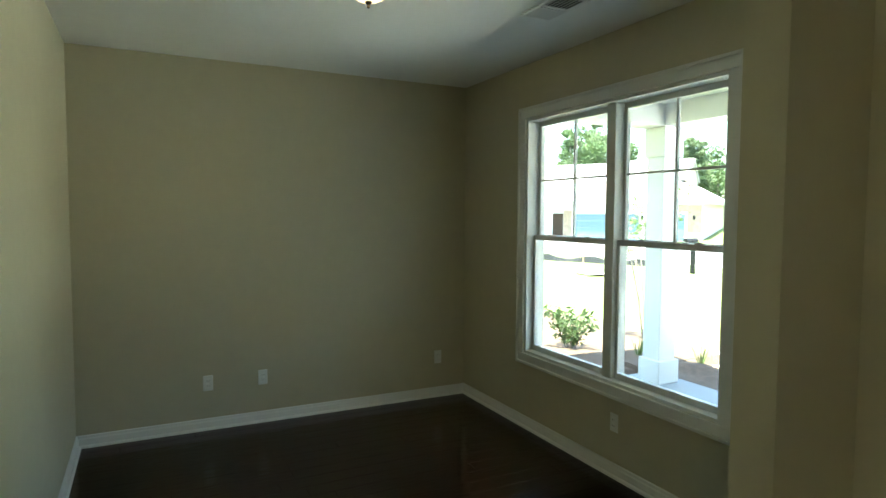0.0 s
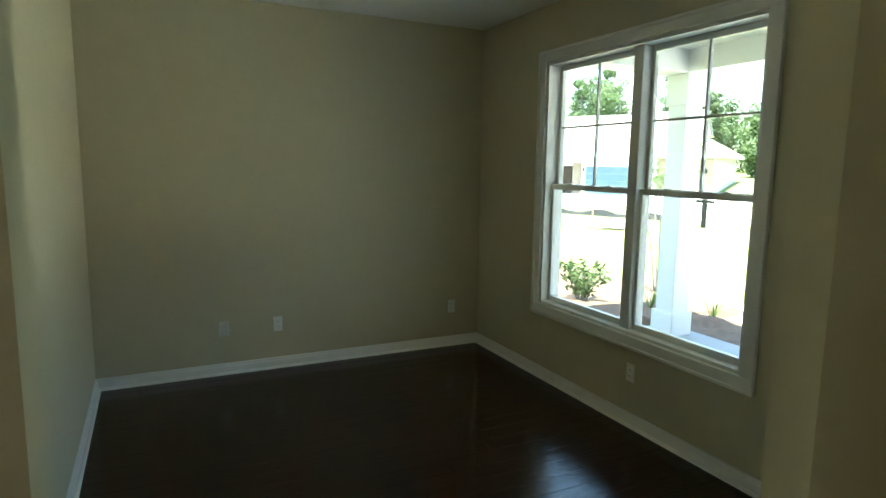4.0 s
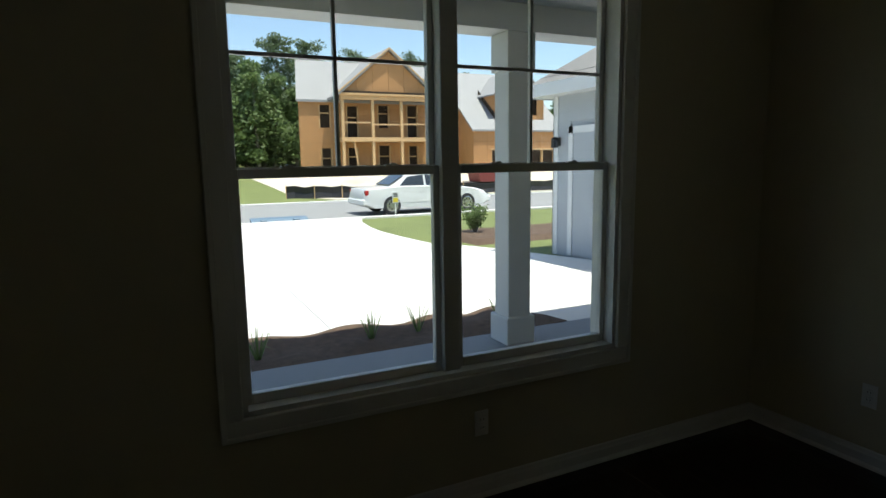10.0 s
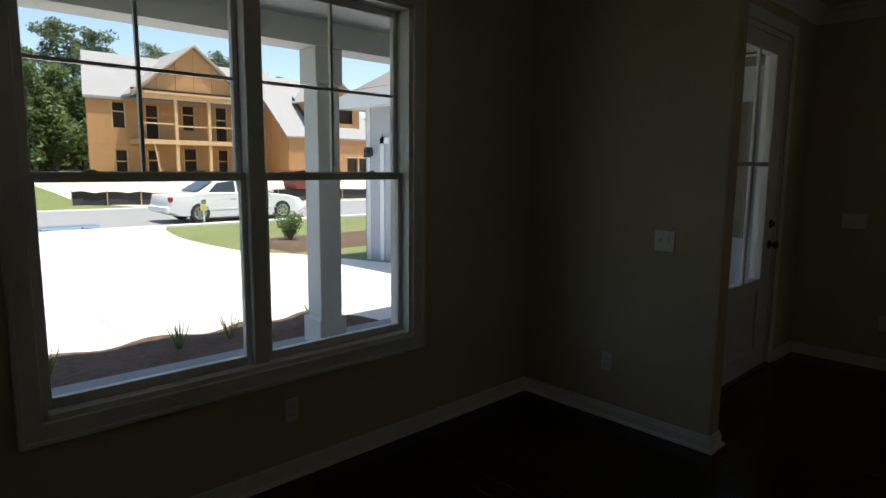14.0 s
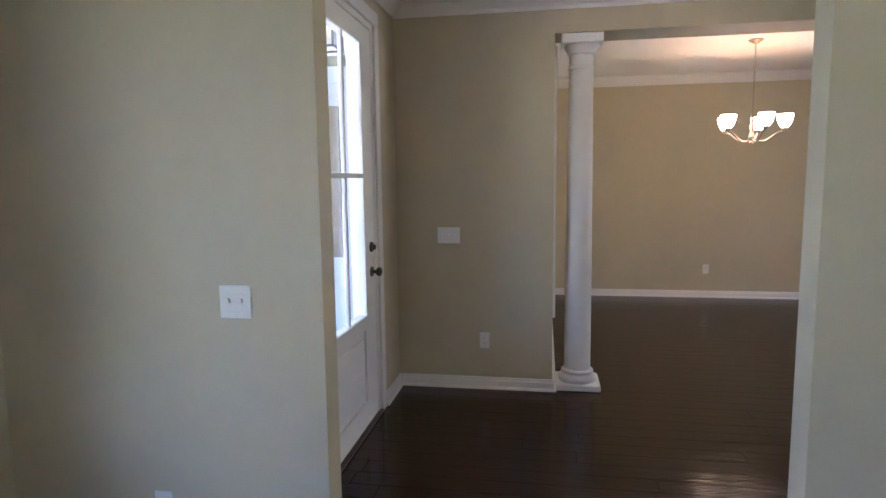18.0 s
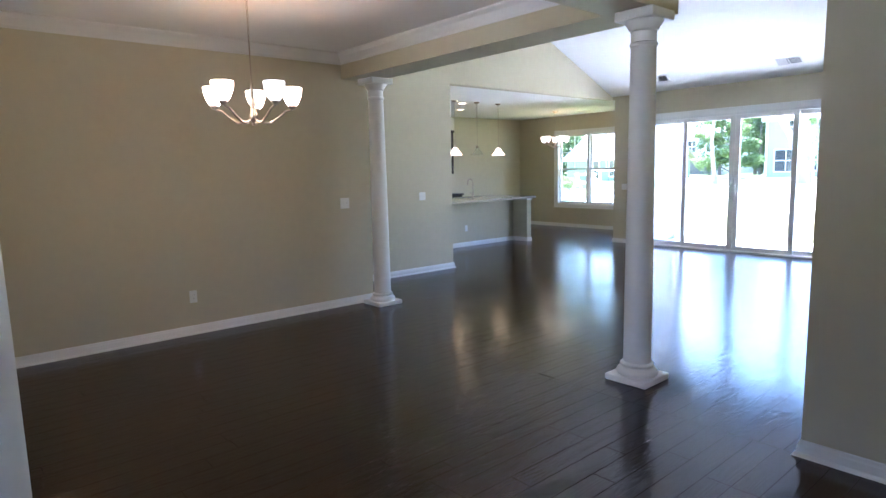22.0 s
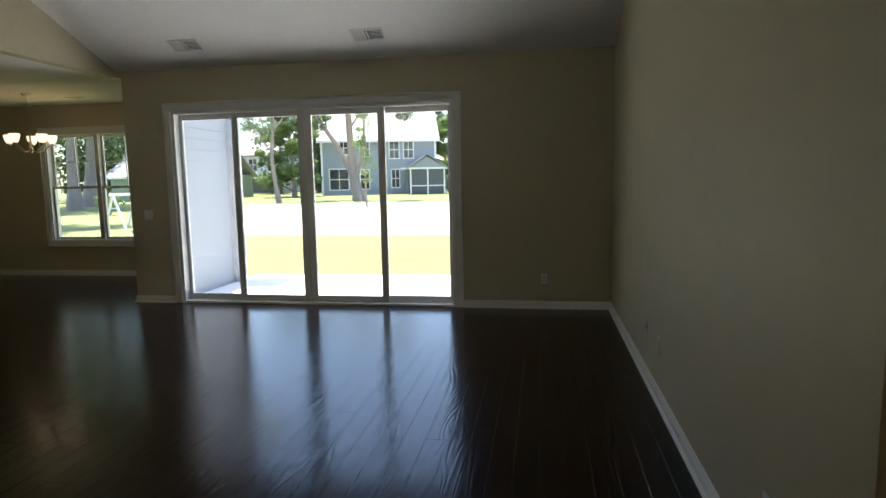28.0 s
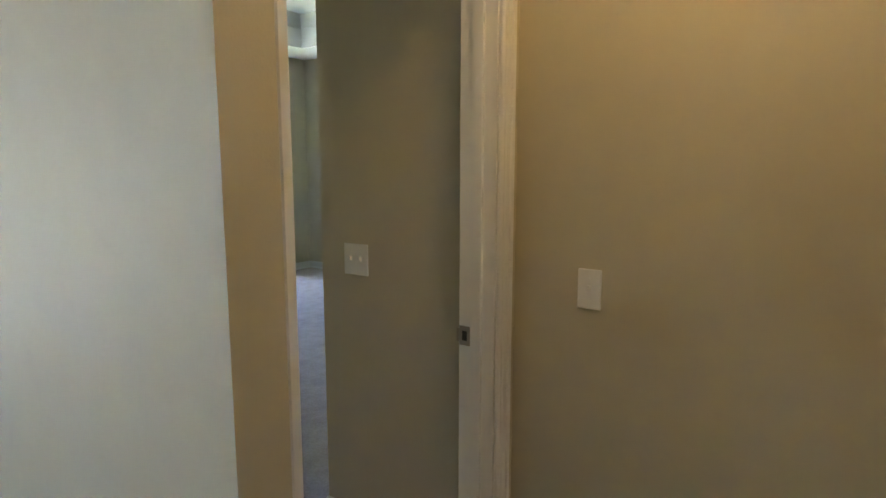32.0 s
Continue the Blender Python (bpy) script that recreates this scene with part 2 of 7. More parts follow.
def ground_material():
    """Lawn with dry patches; bare sandy soil far behind the house and on the building plot."""
    m = mat("lawn", (0.14, 0.165, 0.05), 0.9, var=0.28, scale=0.7, bump=1.0, bscale=40)
    return m


LAWN = ground_material()
DRYLAWN = mat("dry_grass", (0.17, 0.165, 0.05), 0.95, var=0.2, scale=0.5, bump=0.8, bscale=30)
SOIL = mat("sandy_soil", (0.56, 0.50, 0.40), 0.95, var=0.2, scale=0.8, bump=0.7, bscale=20)


# ---------------------------------------------------------------- mesh helpers
def box(bm, x0, x1, y0, y1, z0, z1, bevel=0.0):
    vs = [bm.verts.new((x, y, z)) for z in (z0, z1) for x, y in ((x0, y0), (x1, y0), (x1, y1), (x0, y1))]
    fs = [bm.faces.new([vs[i] for i in q]) for q in ((3, 2, 1, 0), (4, 5, 6, 7), (0, 1, 5, 4), (1, 2, 6, 5), (2, 3, 7, 6), (3, 0, 4, 7))]
    if bevel:
        bmesh.ops.bevel(bm, geom=list({e for f in fs for e in f.edges}), offset=bevel, segments=1, affect="EDGES")
    return bm


def boxes(*some, bevel=0.0):
    bm = bmesh.new()
    for b in some:
        box(bm, *b, bevel=bevel)
    return bm


def tube(bm, points, radius, sides=8, caps=True):
    """A round bar through the points; radius: one number, or one for each point."""
    pts = [Vector(p) for p in points]
    rad = radius if isinstance(radius, (list, tuple)) else [radius] * len(pts)
    rings = []
    for i, p in enumerate(pts):
        d = (pts[min(i + 1, len(pts) - 1)] - pts[max(i - 1, 0)]).normalized()
        a = d.cross(Vector((0, 0, 1)) if abs(d.z) < 0.95 else Vector((1, 0, 0))).normalized()
        b = d.cross(a)
        rings.append([bm.verts.new(p + rad[i] * (math.cos(k * math.tau / sides) * a + math.sin(k * math.tau / sides) * b)) for k in range(sides)])
    for r0, r1 in zip(rings, rings[1:]):
        for k in range(sides):
            bm.faces.new((r0[k], r0[(k + 1) % sides], r1[(k + 1) % sides], r1[k]))
    if caps:
        bm.faces.new(rings[0][::-1])
        bm.faces.new(rings[-1])
    return bm


def lathe(bm, profile, cx=0.0, cy=0.0, sides=24):
    """Turns rows of (radius, z) round an upright axis."""
    rings = [[bm.verts.new((cx + r * math.cos(k * math.tau / sides), cy + r * math.sin(k * math.tau / sides), z)) for k in range(sides)] for r, z in profile]
    for r0, r1 in zip(rings, rings[1:]):
        for k in range(sides):
            bm.faces.new((r0[k], r0[(k + 1) % sides], r1[(k + 1) % sides], r1[k]))
    bm.faces.new(rings[0][::-1])
    bm.faces.new(rings[-1])
    return bm


def prism(bm, outline, axis, a, b):
    """An outline of (u, z) drawn out along x (u is y) or along y (u is x), from a to b."""
    at = (lambda u, z, w: (w, u, z)) if axis == "x" else (lambda u, z, w: (u, w, z))
    r0, r1 = ([bm.verts.new(at(u, z, w)) for u, z in outline] for w in (a, b))
    n = len(outline)
    for k in range(n):
        bm.faces.new((r0[k], r0[(k + 1) % n], r1[(k + 1) % n], r1[k]))
    bm.faces.new(r0[::-1])
    bm.faces.new(r1)
    return bm


def sweep(bm, profile, path, closed=False):
    """Draws a moulding's profile of (out, z) along corners (x, y) on a level; out is to the right of the way."""
    n = len(path)
    rings = []
    for i in range(n):
        p = Vector(path[i])
        d0 = (p - Vector(path[i - 1])).normalized() if i or closed else None
        d1 = (Vector(path[(i + 1) % n]) - p).normalized() if i < n - 1 or closed else None
        d0, d1 = d0 or d1, d1 or d0
        n0, n1 = Vector((d0.y, -d0.x)), Vector((d1.y, -d1.x))
        m = (n0 + n1) / max(1e-6, 1 + n0.dot(n1))
        rings.append([bm.verts.new((p.x + m.x * o, p.y + m.y * o, z)) for o, z in profile])
    k = len(profile)
    for i in range(n if closed else n - 1):
        r0, r1 = rings[i], rings[(i + 1) % n]
        for j in range(k):
            bm.faces.new((r0[j], r0[(j + 1) % k], r1[(j + 1) % k], r1[j]))
    if not closed:
        bm.faces.new(rings[0][::-1])
        bm.faces.new(rings[-1])
    return bm


def finish(name, bm, material, smooth=False):
    bmesh.ops.recalc_face_normals(bm, faces=bm.faces)
    me = bpy.data.meshes.new(name)
    bm.to_mesh(me)
    bm.free()
    me.materials.append(material)
    if smooth:
        me.shade_smooth()
        try:
            me.set_sharp_from_angle(angle=radians(40))
        except AttributeError:
            pass
    return new(name, me)


def part(name, bm, material, parent, label="", smooth=False):
    ob = finish(name, bm, material, smooth)
    ob.parent = parent
    return tagged(ob, label)


def thing(name, label, category, group="", at=None):
    ob = new(name)
    ob.empty_display_size = 0.1
    if at is not None:
        ob.matrix_world = at
    return tagged(ob, label, category, group)


def setting(name, bm, material, label, category="wall", smooth=False):
    return tagged(finish(name, bm, material, smooth), label, category, kind="structure")


def wall(name, axis, a, b, u0, u1, z0, z1, holes=(), label="beige painted drywall wall", material=None):
    """A wall that lies along u, from a to b thick, with openings (u0, u1, z0, z1) through it."""
    bm = bmesh.new()

    def put(p, q, r, s):
        if q - p > 1e-4 and s - r > 1e-4:
            box(bm, *((a, b, p, q) if axis == "x" else (p, q, a, b)), r, s)

    at = u0
    for h0, h1, hz0, hz1 in sorted(holes):
        put(at, h0, z0, z1)
        put(h0, h1, z0, hz0)
        put(h0, h1, hz1, z1)
        at = h1
    put(at, u1, z0, z1)
    return setting(name, bm, material or WALL, label, "wall")


H = 2.75  # ceilings
G = 1.237  # west wall of the great room
REAR = -12.425
C = 1.285  # face of the closet that stands proud of it
F = -0.935  # front wall of the foyer
DF = -2.053  # front wall of the dining room
RIDGE_Y, SLOPE = -9.15, 0.45

# ---------------------------------------------------------------- walls
wall("wall_study_west", "x", -3.895, -3.735, -3.19, 0.16, -0.1, H)
wall("wall_study_front", "y", 0.0, 0.16, -3.735, 0.12, -0.1, H, [(-2.785, -1.010, 0.562, 2.355)])
wall("wall_study_south", "y", -3.162, -3.042, -3.735, 0.0, -0.1, H)
wall("wall_study_east", "x", 0.0, 0.12, -5.44, 0.0, -0.1, H, [(-2.775, -1.265, -0.1, 2.40)])
wall("wall_foyer_front", "y", F, F + 0.16, 0.12, 2.363, -0.1, H, [(0.757, 1.83, -0.1, 2.47)])
wall("wall_foyer_east", "x", 2.363, 2.503, -2.056, F + 0.16, -0.1, H)
wall("wall_dining_front", "y", DF, DF + 0.16, 2.503, 6.18, -0.1, H, [(2.72, 3.62, 0.57, 2.36)])
wall("wall_dining_east", "x", 6.02, 6.16, -6.04, DF, -0.1, H)
wall("wall_great_return", "y", -6.04, -5.90, 6.16, 7.04, -0.1, 4.5)
wall("wall_great_east", "x", 7.047, 7.18, REAR, -5.90, -0.1, 4.6, [(REAR, -8.22, -0.1, H)])
wall("wall_closet_front", "y", -5.56, -5.44, 0.12, C, -0.1, H)
wall("wall_great_west", "x", G - 0.117, G, -12.58, -6.31, -0.1, 4.6, [(-7.18, -6.31, -0.1, 2.44)])
wall("wall_closet_east", "x", C - 0.13, C, -6.31, -5.56, -0.1, 4.6)
wall("wall_great_rear", "y", REAR - 0.16, REAR, G, 6.99, -0.1, H + 0.16, [(2.962, 6.37, -0.1, 2.322)])
wall("wall_breakfast_west", "x", 6.83, 6.99, -14.56, REAR - 0.16, -0.1, H)
wall("wall_breakfast_rear", "y", -14.56, -14.4, 6.99, 11.36, -0.1, H, [(8.14, 9.93, 0.57, 2.30)])
wall("wall_kitchen_east", "x", 11.2, 11.36, -14.4, -8.0, -0.1, H)
wall("wall_kitchen_north", "y", -8.22, -8.08, 7.18, 11.2, -0.1, H)
wall("wall_great_corner", "x", 6.985, 7.04, REAR - 0.005, REAR + 0.003, H - 0.006, H + 0.6)
wall("wall_hall_west", "x", 0.08, 0.20, -8.02, -5.56, -0.1, H)
wall("wall_hall_south", "y", -7.32, -7.20, 0.20, G - 0.117, -0.1, H, [(0.305, 1.10, -0.1, 2.08)])
wall("wall_bedroom_north", "y", -8.02, -7.90, -3.9, 0.08, -0.1, 3.1)
wall("wall_bedroom_west", "x", -4.05, -3.9, -12.55, -7.78, -0.1, 3.1)
wall("wall_bedroom_rear", "y", REAR - 0.16, REAR, -3.9, G - 0.117, -0.1, 3.1, [(-3.235, -1.425, 0.57, 2.36)])
# walls that close the vault over the lower ceilings
wall("wall_vault_front", "y", -5.90, -5.77, 1.12, 7.04, H + 0.14, 4.6)


# ---------------------------------------------------------------- ceilings
def ceiling(name, x0, x1, y0, y1, z, t=0.12):
    return setting(name, boxes((x0, x1, y0, y1, z, z + t)), CEIL, "flat white painted drywall ceiling", "ceiling")


ceiling("ceiling_study", -3.92, 0.06, -3.22, 0.16, H)
ceiling("ceiling_foyer", 0.06, 2.55, -5.86, -0.75, H)
ceiling("ceiling_dining", 2.55, 6.16, -5.86, -0.75, H)
ceiling("ceiling_kitchen", 7.18, 11.36, -14.56, -8.11, H)
ceiling("ceiling_breakfast", 6.83, 7.18, -14.56, REAR - 0.01, H)
ceiling("ceiling_hall", 0.08, G - 0.117, -7.32, -5.56, 2.44)
_bm = bmesh.new()
_hi = H + SLOPE * (RIDGE_Y - REAR)
prism(_bm, [(REAR - 0.16, H - 0.01), (RIDGE_Y, _hi), (-5.80, H + 0.14), (-5.80, H + 0.34), (RIDGE_Y, _hi + 0.2), (REAR - 0.16, H + 0.2)], "x", 1.0, 7.18)
setting("ceiling_great_room", _bm, CEIL, "white vaulted drywall ceiling over the great room", "ceiling")
_bm = boxes((-3.9, -3.3, REAR, -7.78, H, 3.1), (0.5, G - 0.13, REAR, -7.34, H, 3.1), (-3.3, 0.5, REAR, REAR + 0.6, H, 3.1), (-3.3, 0.5, -8.4, -7.34, H, 3.1), (-3.9, G - 0.13, REAR, -7.34, 3.1, 3.2))
setting("ceiling_bedroom", _bm, CEIL, "white tray ceiling with a lower border", "ceiling")

# ---------------------------------------------------------------- floors
setting("floor_slab", boxes((-3.92, 0.12, -12.585, 0.16, -0.16, -0.02), (0.12, 2.503, -12.585, F + 0.16, -0.16, -0.02), (2.503, 11.36, -12.585, DF + 0.16, -0.16, -0.02), (6.85, 11.36, -14.54, -12.585, -0.16, -0.02)), VOID, "subfloor under the dark oak boards", "floor")
setting("floor_carpet", boxes((-3.9, G - 0.13, REAR, -7.30, -0.02, 0.004)), CARPET, "grey carpet on the bedroom floor", "floor")

# ---------------------------------------------------------------- baseboards, crown
BASEBOARD = [(0, 0), (0.015, 0), (0.015, 0.058), (0.010, 0.066), (0.008, 0.080), (0.0, 0.085)]
SHOE = [(0.016, 0), (0.032, 0), (0.030, 0.010), (0.022, 0.018), (0.016, 0.018)]
CROWN = [(0, -0.11), (0.012, -0.11), (0.02, -0.09), (0.06, -0.04), (0.085, -0.022), (0.095, -0.012), (0.095, 0), (0, 0)]


def baseboard(path, z=0.0):
    bm = bmesh.new()
    sweep(bm, [(o, h + z) for o, h in BASEBOARD], path)
    sweep(bm, [(o, h + z) for o, h in SHOE], path)
    return setting("baseboard", bm, TRIM, "white painted wooden baseboard with a shoe moulding", "baseboard")


def crown(path, z=H):
    return setting("crown_moulding", sweep(bmesh.new(), [(o, h + z) for o, h in CROWN], path), TRIM, "white crown moulding along the ceiling", "moulding")


# the room lies to the right of each way
baseboard([(0.12, -2.775), (0.0, -2.775), (0.0, -3.042), (-3.735, -3.042), (-3.735, 0.0), (0.0, 0.0), (0.0, -1.265), (0.12, -1.265), (0.12, F), (0.672, F)])
baseboard([(1.915, F), (2.363, F), (2.363, -2.056), (6.02, -2.056), (6.02, -6.04), (6.16, -6.04), (7.047, -6.04), (7.047, -8.22), (7.18, -8.22), (11.2, -8.22)])
baseboard([(2.87, REAR), (G, REAR), (G, -7.18), (G - 0.10, -7.18)])
baseboard([(C - 0.13, -6.31), (C, -6.31), (C, -5.44), (0.12, -5.44), (0.12, -2.775)])
baseboard([(11.2, -11.9), (11.2, -14.4), (6.99, -14.4), (6.99, REAR), (6.46, REAR)])
baseboard([(0.20, -7.18), (0.20, -5.56)])
baseboard([(0.20, -7.32), (0.20, -8.02), (-3.9, -8.02), (-3.9, REAR), (G - 0.117, REAR), (G - 0.117, -7.32)][::-1], z=0.004)
crown([(0.12, -5.44), (0.12, F), (2.363, F), (2.363, -5.77)])
crown([(2.69, -5.73), (2.69, DF), (6.02, DF), (6.02, -5.73), (2.69, -5.73)])


# ---------------------------------------------------------------- headers and columns
setting("header_foyer", boxes((2.368, 2.69, -5.725, -2.056, 2.49, H), bevel=0.0), WALL, "beige drywall beam over the columns", "beam")
setting("header_dining", boxes((2.373, 6.02, -6.10, -5.725, 2.49, H + 0.14)), WALL, "beige drywall beam over the columns", "beam")


def column(m):
    """A white round column with a square plinth, turned base and capital."""
    ob = thing("column", "white round tapered column with moulded base and capital", "column", "columns round the dining room", m)
    part("plinth", boxes((-0.158, 0.158, -0.158, 0.158, 0.0, 0.045), bevel=0.006), TRIM, ob)
    base = [(0.136, 0.045), (0.140, 0.055), (0.140, 0.070), (0.132, 0.084), (0.116, 0.092), (0.110, 0.104), (0.116, 0.112), (0.116, 0.122), (0.106, 0.130), (0.098, 0.134)]
    part("base_moulding", lathe(bmesh.new(), base, sides=32), TRIM, ob, smooth=True)
    shaft = [(0.096, 0.134)] + [(0.0945 - 0.013 * (k / 10) ** 1.6, 0.16 + k * 0.21) for k in range(11)] + [(0.083, 2.263), (0.091, 2.270), (0.091, 2.286), (0.082, 2.293), (0.082, 2.36)]
    part("shaft", lathe(bmesh.new(), shaft, sides=36), TRIM, ob, smooth=True)
    cap = [(0.084, 2.36), (0.094, 2.368), (0.096, 2.382), (0.108, 2.398), (0.120, 2.416), (0.124, 2.426)]
    part("capital", lathe(bmesh.new(), cap, sides=32), TRIM, ob, smooth=True)
    part("abacus", boxes((-0.138, 0.138, -0.138, 0.138, 2.426, 2.489), bevel=0.006), TRIM, ob)
    return ob


_c = column(pose(2.523, -2.24, 0))
for _x, _y in ((2.47, -5.848), (5.79, -6.01)):
    copy_thing(_c, pose(_x, _y, 0))


# ---------------------------------------------------------------- windows
def sash_window(name, x0, x1, z0, z1, y, out, label, twin=True, muntins=True, casing=0.09, t=0.035, post=0.035):
    """Vinyl double-hung window in a wall whose inner face is at y; out: +1 or -1, the way outdoors."""
    ob = thing(name, label, "window")
    ob["kind"] = "structure"

    def bx(p, q, d0, d1, r, s):
        ya, yb = sorted((y + out * d0, y + out * d1))
        return (p, q, ya, yb, r, s)

    c = casing
    for nm, b in (("casing_head", bx(x0 - c, x1 + c, -0.018, 0.0, z1, z1 + c)), ("casing_sill", bx(x0 - c, x1 + c, -0.018, 0.0, z0 - c, z0)),
                  ("casing_side", bx(x0 - c, x0, -0.018, 0.0, z0, z1)), ("casing_side", bx(x1, x1 + c, -0.018, 0.0, z0, z1))):
        fr = part(nm, boxes(b, bevel=0.004), TRIM, ob)
    part("back_band", boxes(bx(x0 - c - 0.004, x1 + c + 0.004, -0.026, 0, z1 + c - 0.016, z1 + c + 0.004), bx(x0 - c - 0.004, x1 + c + 0.004, -0.026, 0, z0 - c - 0.004, z0 - c + 0.016),
                            bx(x0 - c - 0.004, x0 - c + 0.016, -0.026, 0, z0 - c, z1 + c), bx(x1 + c - 0.016, x1 + c + 0.004, -0.026, 0, z0 - c, z1 + c), bevel=0.003), TRIM, ob)
    part("jamb_liner", boxes(bx(x0 - 0.0, x0 + 0.02, 0.0, 0.16, z0, z1), bx(x1 - 0.02, x1, 0.0, 0.16, z0, z1), bx(x0, x1, 0.0, 0.16, z1 - 0.02, z1), bx(x0, x1, 0.0, 0.16, z0, z0 + 0.02)), TRIM, ob)
    halves = [(x0 + 0.02, (x0 + x1) / 2 - post), ((x0 + x1) / 2 + post, x1 - 0.02)] if twin else [(x0 + 0.02, x1 - 0.02)]
    if twin:
        part("mullion", boxes(bx((x0 + x1) / 2 - post, (x0 + x1) / 2 + post, 0.03, 0.15, z0 + 0.02, z1 - 0.02), bevel=0.004), VINYL, ob)
    mid = z0 + 0.02 + (z1 - z0) * 0.487
    for p, q in halves:
        for nm, r, s, d in (("lower_sash", z0 + 0.02, mid + 0.018, 0.06), ("upper_sash", mid - 0.018, z1 - 0.02, 0.10)):
            sh = part(nm, boxes(bx(p, p + t, d, d + 0.034, r, s), bx(q - t, q, d, d + 0.034, r, s), bx(p + t, q - t, d, d + 0.034, r, r + 0.04), bx(p + t, q - t, d, d + 0.034, s - 0.036, s), bevel=0.003), VINYL, ob)
            pane = part("pane", boxes(bx(p + t, q - t, d + 0.014, d + 0.02, r + 0.04, s - 0.036)), GLASS, sh, "clear window glass")
            pane.visible_shadow = False
            if nm == "upper_sash" and muntins:
                zc, xc = (r + 0.04 + s - 0.036) / 2 , (p + q) / 2
                part("muntin", boxes(bx(p + t, q - t, d + 0.008, d + 0.026, zc - 0.007, zc + 0.007)), VINYL, sh)
                part("muntin", boxes(bx(xc - 0.007, xc + 0.007, d + 0.007, d + 0.027, r + 0.04, s - 0.036)), VINYL, sh)
        for f in (0.25, 0.75):
            xm = p + (q - p) * f
            part("sash_lock", boxes(bx(xm - 0.026, xm + 0.026, 0.064, 0.090, mid + 0.018, mid + 0.025), bx(xm - 0.008, xm + 0.018, 0.058, 0.074, mid + 0.025, mid + 0.030), bevel=0.002), VINYL, ob)
    return ob


sash_window("window_1", -2.775, -1.020, 0.572, 2.345, 0.0, 1, "white vinyl twin double-hung window with grilles in the upper sashes", casing=0.077, t=0.025, post=0.04)
sash_window("window_2", 2.72, 3.62, 0.57, 2.36, DF, 1, "white vinyl double-hung window in the dining room", twin=False)
sash_window("window_3", 8.14, 9.93, 0.57, 2.30, -14.4, -1, "white vinyl twin double-hung window in the breakfast corner")
sash_window("window_4", -3.22, -1.44, 0.585, 2.345, REAR, -1, "white vinyl twin double-hung bedroom window")


def sliding_door():
    ob = thing("door_1", "white four-panel sliding glass patio door, closed", "sliding door")
    ob["kind"] = "structure"
    x0, x1, z1, y = 2.962, 6.37, 2.322, REAR
    for nm, b in (("casing_head", (x0 - 0.09, x1 + 0.09, y, y + 0.018, z1, z1 + 0.09)), ("casing_side", (x0 - 0.09, x0, y, y + 0.018, 0.0, z1)), ("casing_side", (x1, x1 + 0.09, y, y + 0.018, 0.0, z1))):
        part(nm, boxes(b, bevel=0.004), TRIM, ob)
    part("back_band", boxes((x0 - 0.094, x1 + 0.094, y, y + 0.026, z1 + 0.076, z1 + 0.094), (x0 - 0.094, x0 - 0.076, y, y + 0.026, 0, z1 + 0.08), (x1 + 0.076, x1 + 0.094, y, y + 0.026, 0, z1 + 0.08), bevel=0.003), TRIM, ob)
    part("frame", boxes((x0, x0 + 0.035, y - 0.16, y, 0.0, z1), (x1 - 0.035, x1, y - 0.16, y, 0.0, z1), (x0, x1, y - 0.16, y, z1 - 0.035, z1)), VINYL, ob)
    part("threshold", boxes((x0, x1, y - 0.16, y + 0.01, -0.02, 0.025), (x0, x1, y - 0.075, y - 0.068, 0.025, 0.04), bevel=0.003), VINYL, ob)
    spans = ((x0 + 0.035, 3.811), (3.757, 4.716), (4.720, 5.632), (5.576, x1 - 0.035))
    for i, (p, q) in enumerate(spans):
        d, t = (0.055, 0.082) if i in (1, 2) else (0.105, 0.04)
        sh = part("door_panel", boxes((p, p + t, y - d - 0.04, y - d, 0.03, z1 - 0.035), (q - t, q, y - d - 0.04, y - d, 0.03, z1 - 0.035), (p + t, q - t, y - d - 0.04, y - d, 0.03, 0.10), (p + t, q - t, y - d - 0.04, y - d, z1 - 0.10, z1 - 0.035), bevel=0.003), VINYL, ob)
        pane = part("pane", boxes((p + t, q - t, y - d - 0.022, y - d - 0.016, 0.10, z1 - 0.10)), GLASS, sh, "clear glass")
        pane.visible_shadow = False
        if i in (1, 2):
            xh = q - 0.038 if i == 1 else p + 0.038
            bm = boxes((xh - 0.014, xh + 0.014, y - d, y - d + 0.012, 0.93, 1.15), bevel=0.004)
            tube(bm, [(xh, y - d + 0.008, 0.95), (xh, y - d + 0.045, 0.975), (xh, y - d + 0.045, 1.105), (xh, y - d + 0.008, 1.13)], 0.009)
            part("handle", bm, VINYL, sh, "white pull handle")


sliding_door()

# ---------------------------------------------------------------- ground, drive, road
def land(x, y):
    """Height of the ground."""
    if y > 0:
        pts = [(0, -0.25), (4, -0.27), (17, -0.45), (27, -0.45), (30, -0.30), (42, 0.75), (70, 1.5), (400, 3.0)]
    else:
        pts = [(0, -0.25), (16, -0.22), (30, -0.15), (60, 0.15), (400, 2.0)]
    a = abs(y)
    for (p, h0), (q, h1) in zip(pts, pts[1:]):
        if a <= q:
            return h0 + (h1 - h0) * (a - p) / (q - p)
    return pts[-1][1]


def sheet(outline_rows, lift, nx=1, jitter=0.0):
    """A sheet on the ground between rows of (y, x0, x1)."""
    bm = bmesh.new()
    rings = [[bm.verts.new((x0 + (x1 - x0) * k / nx, y, land(0, y) + lift)) for k in range(nx + 1)] for y, x0, x1 in outline_rows]
    for r0, r1 in zip(rings, rings[1:]):
        for k in range(nx):
            bm.faces.new((r0[k], r0[k + 1], r1[k + 1], r1[k]))
    return bm


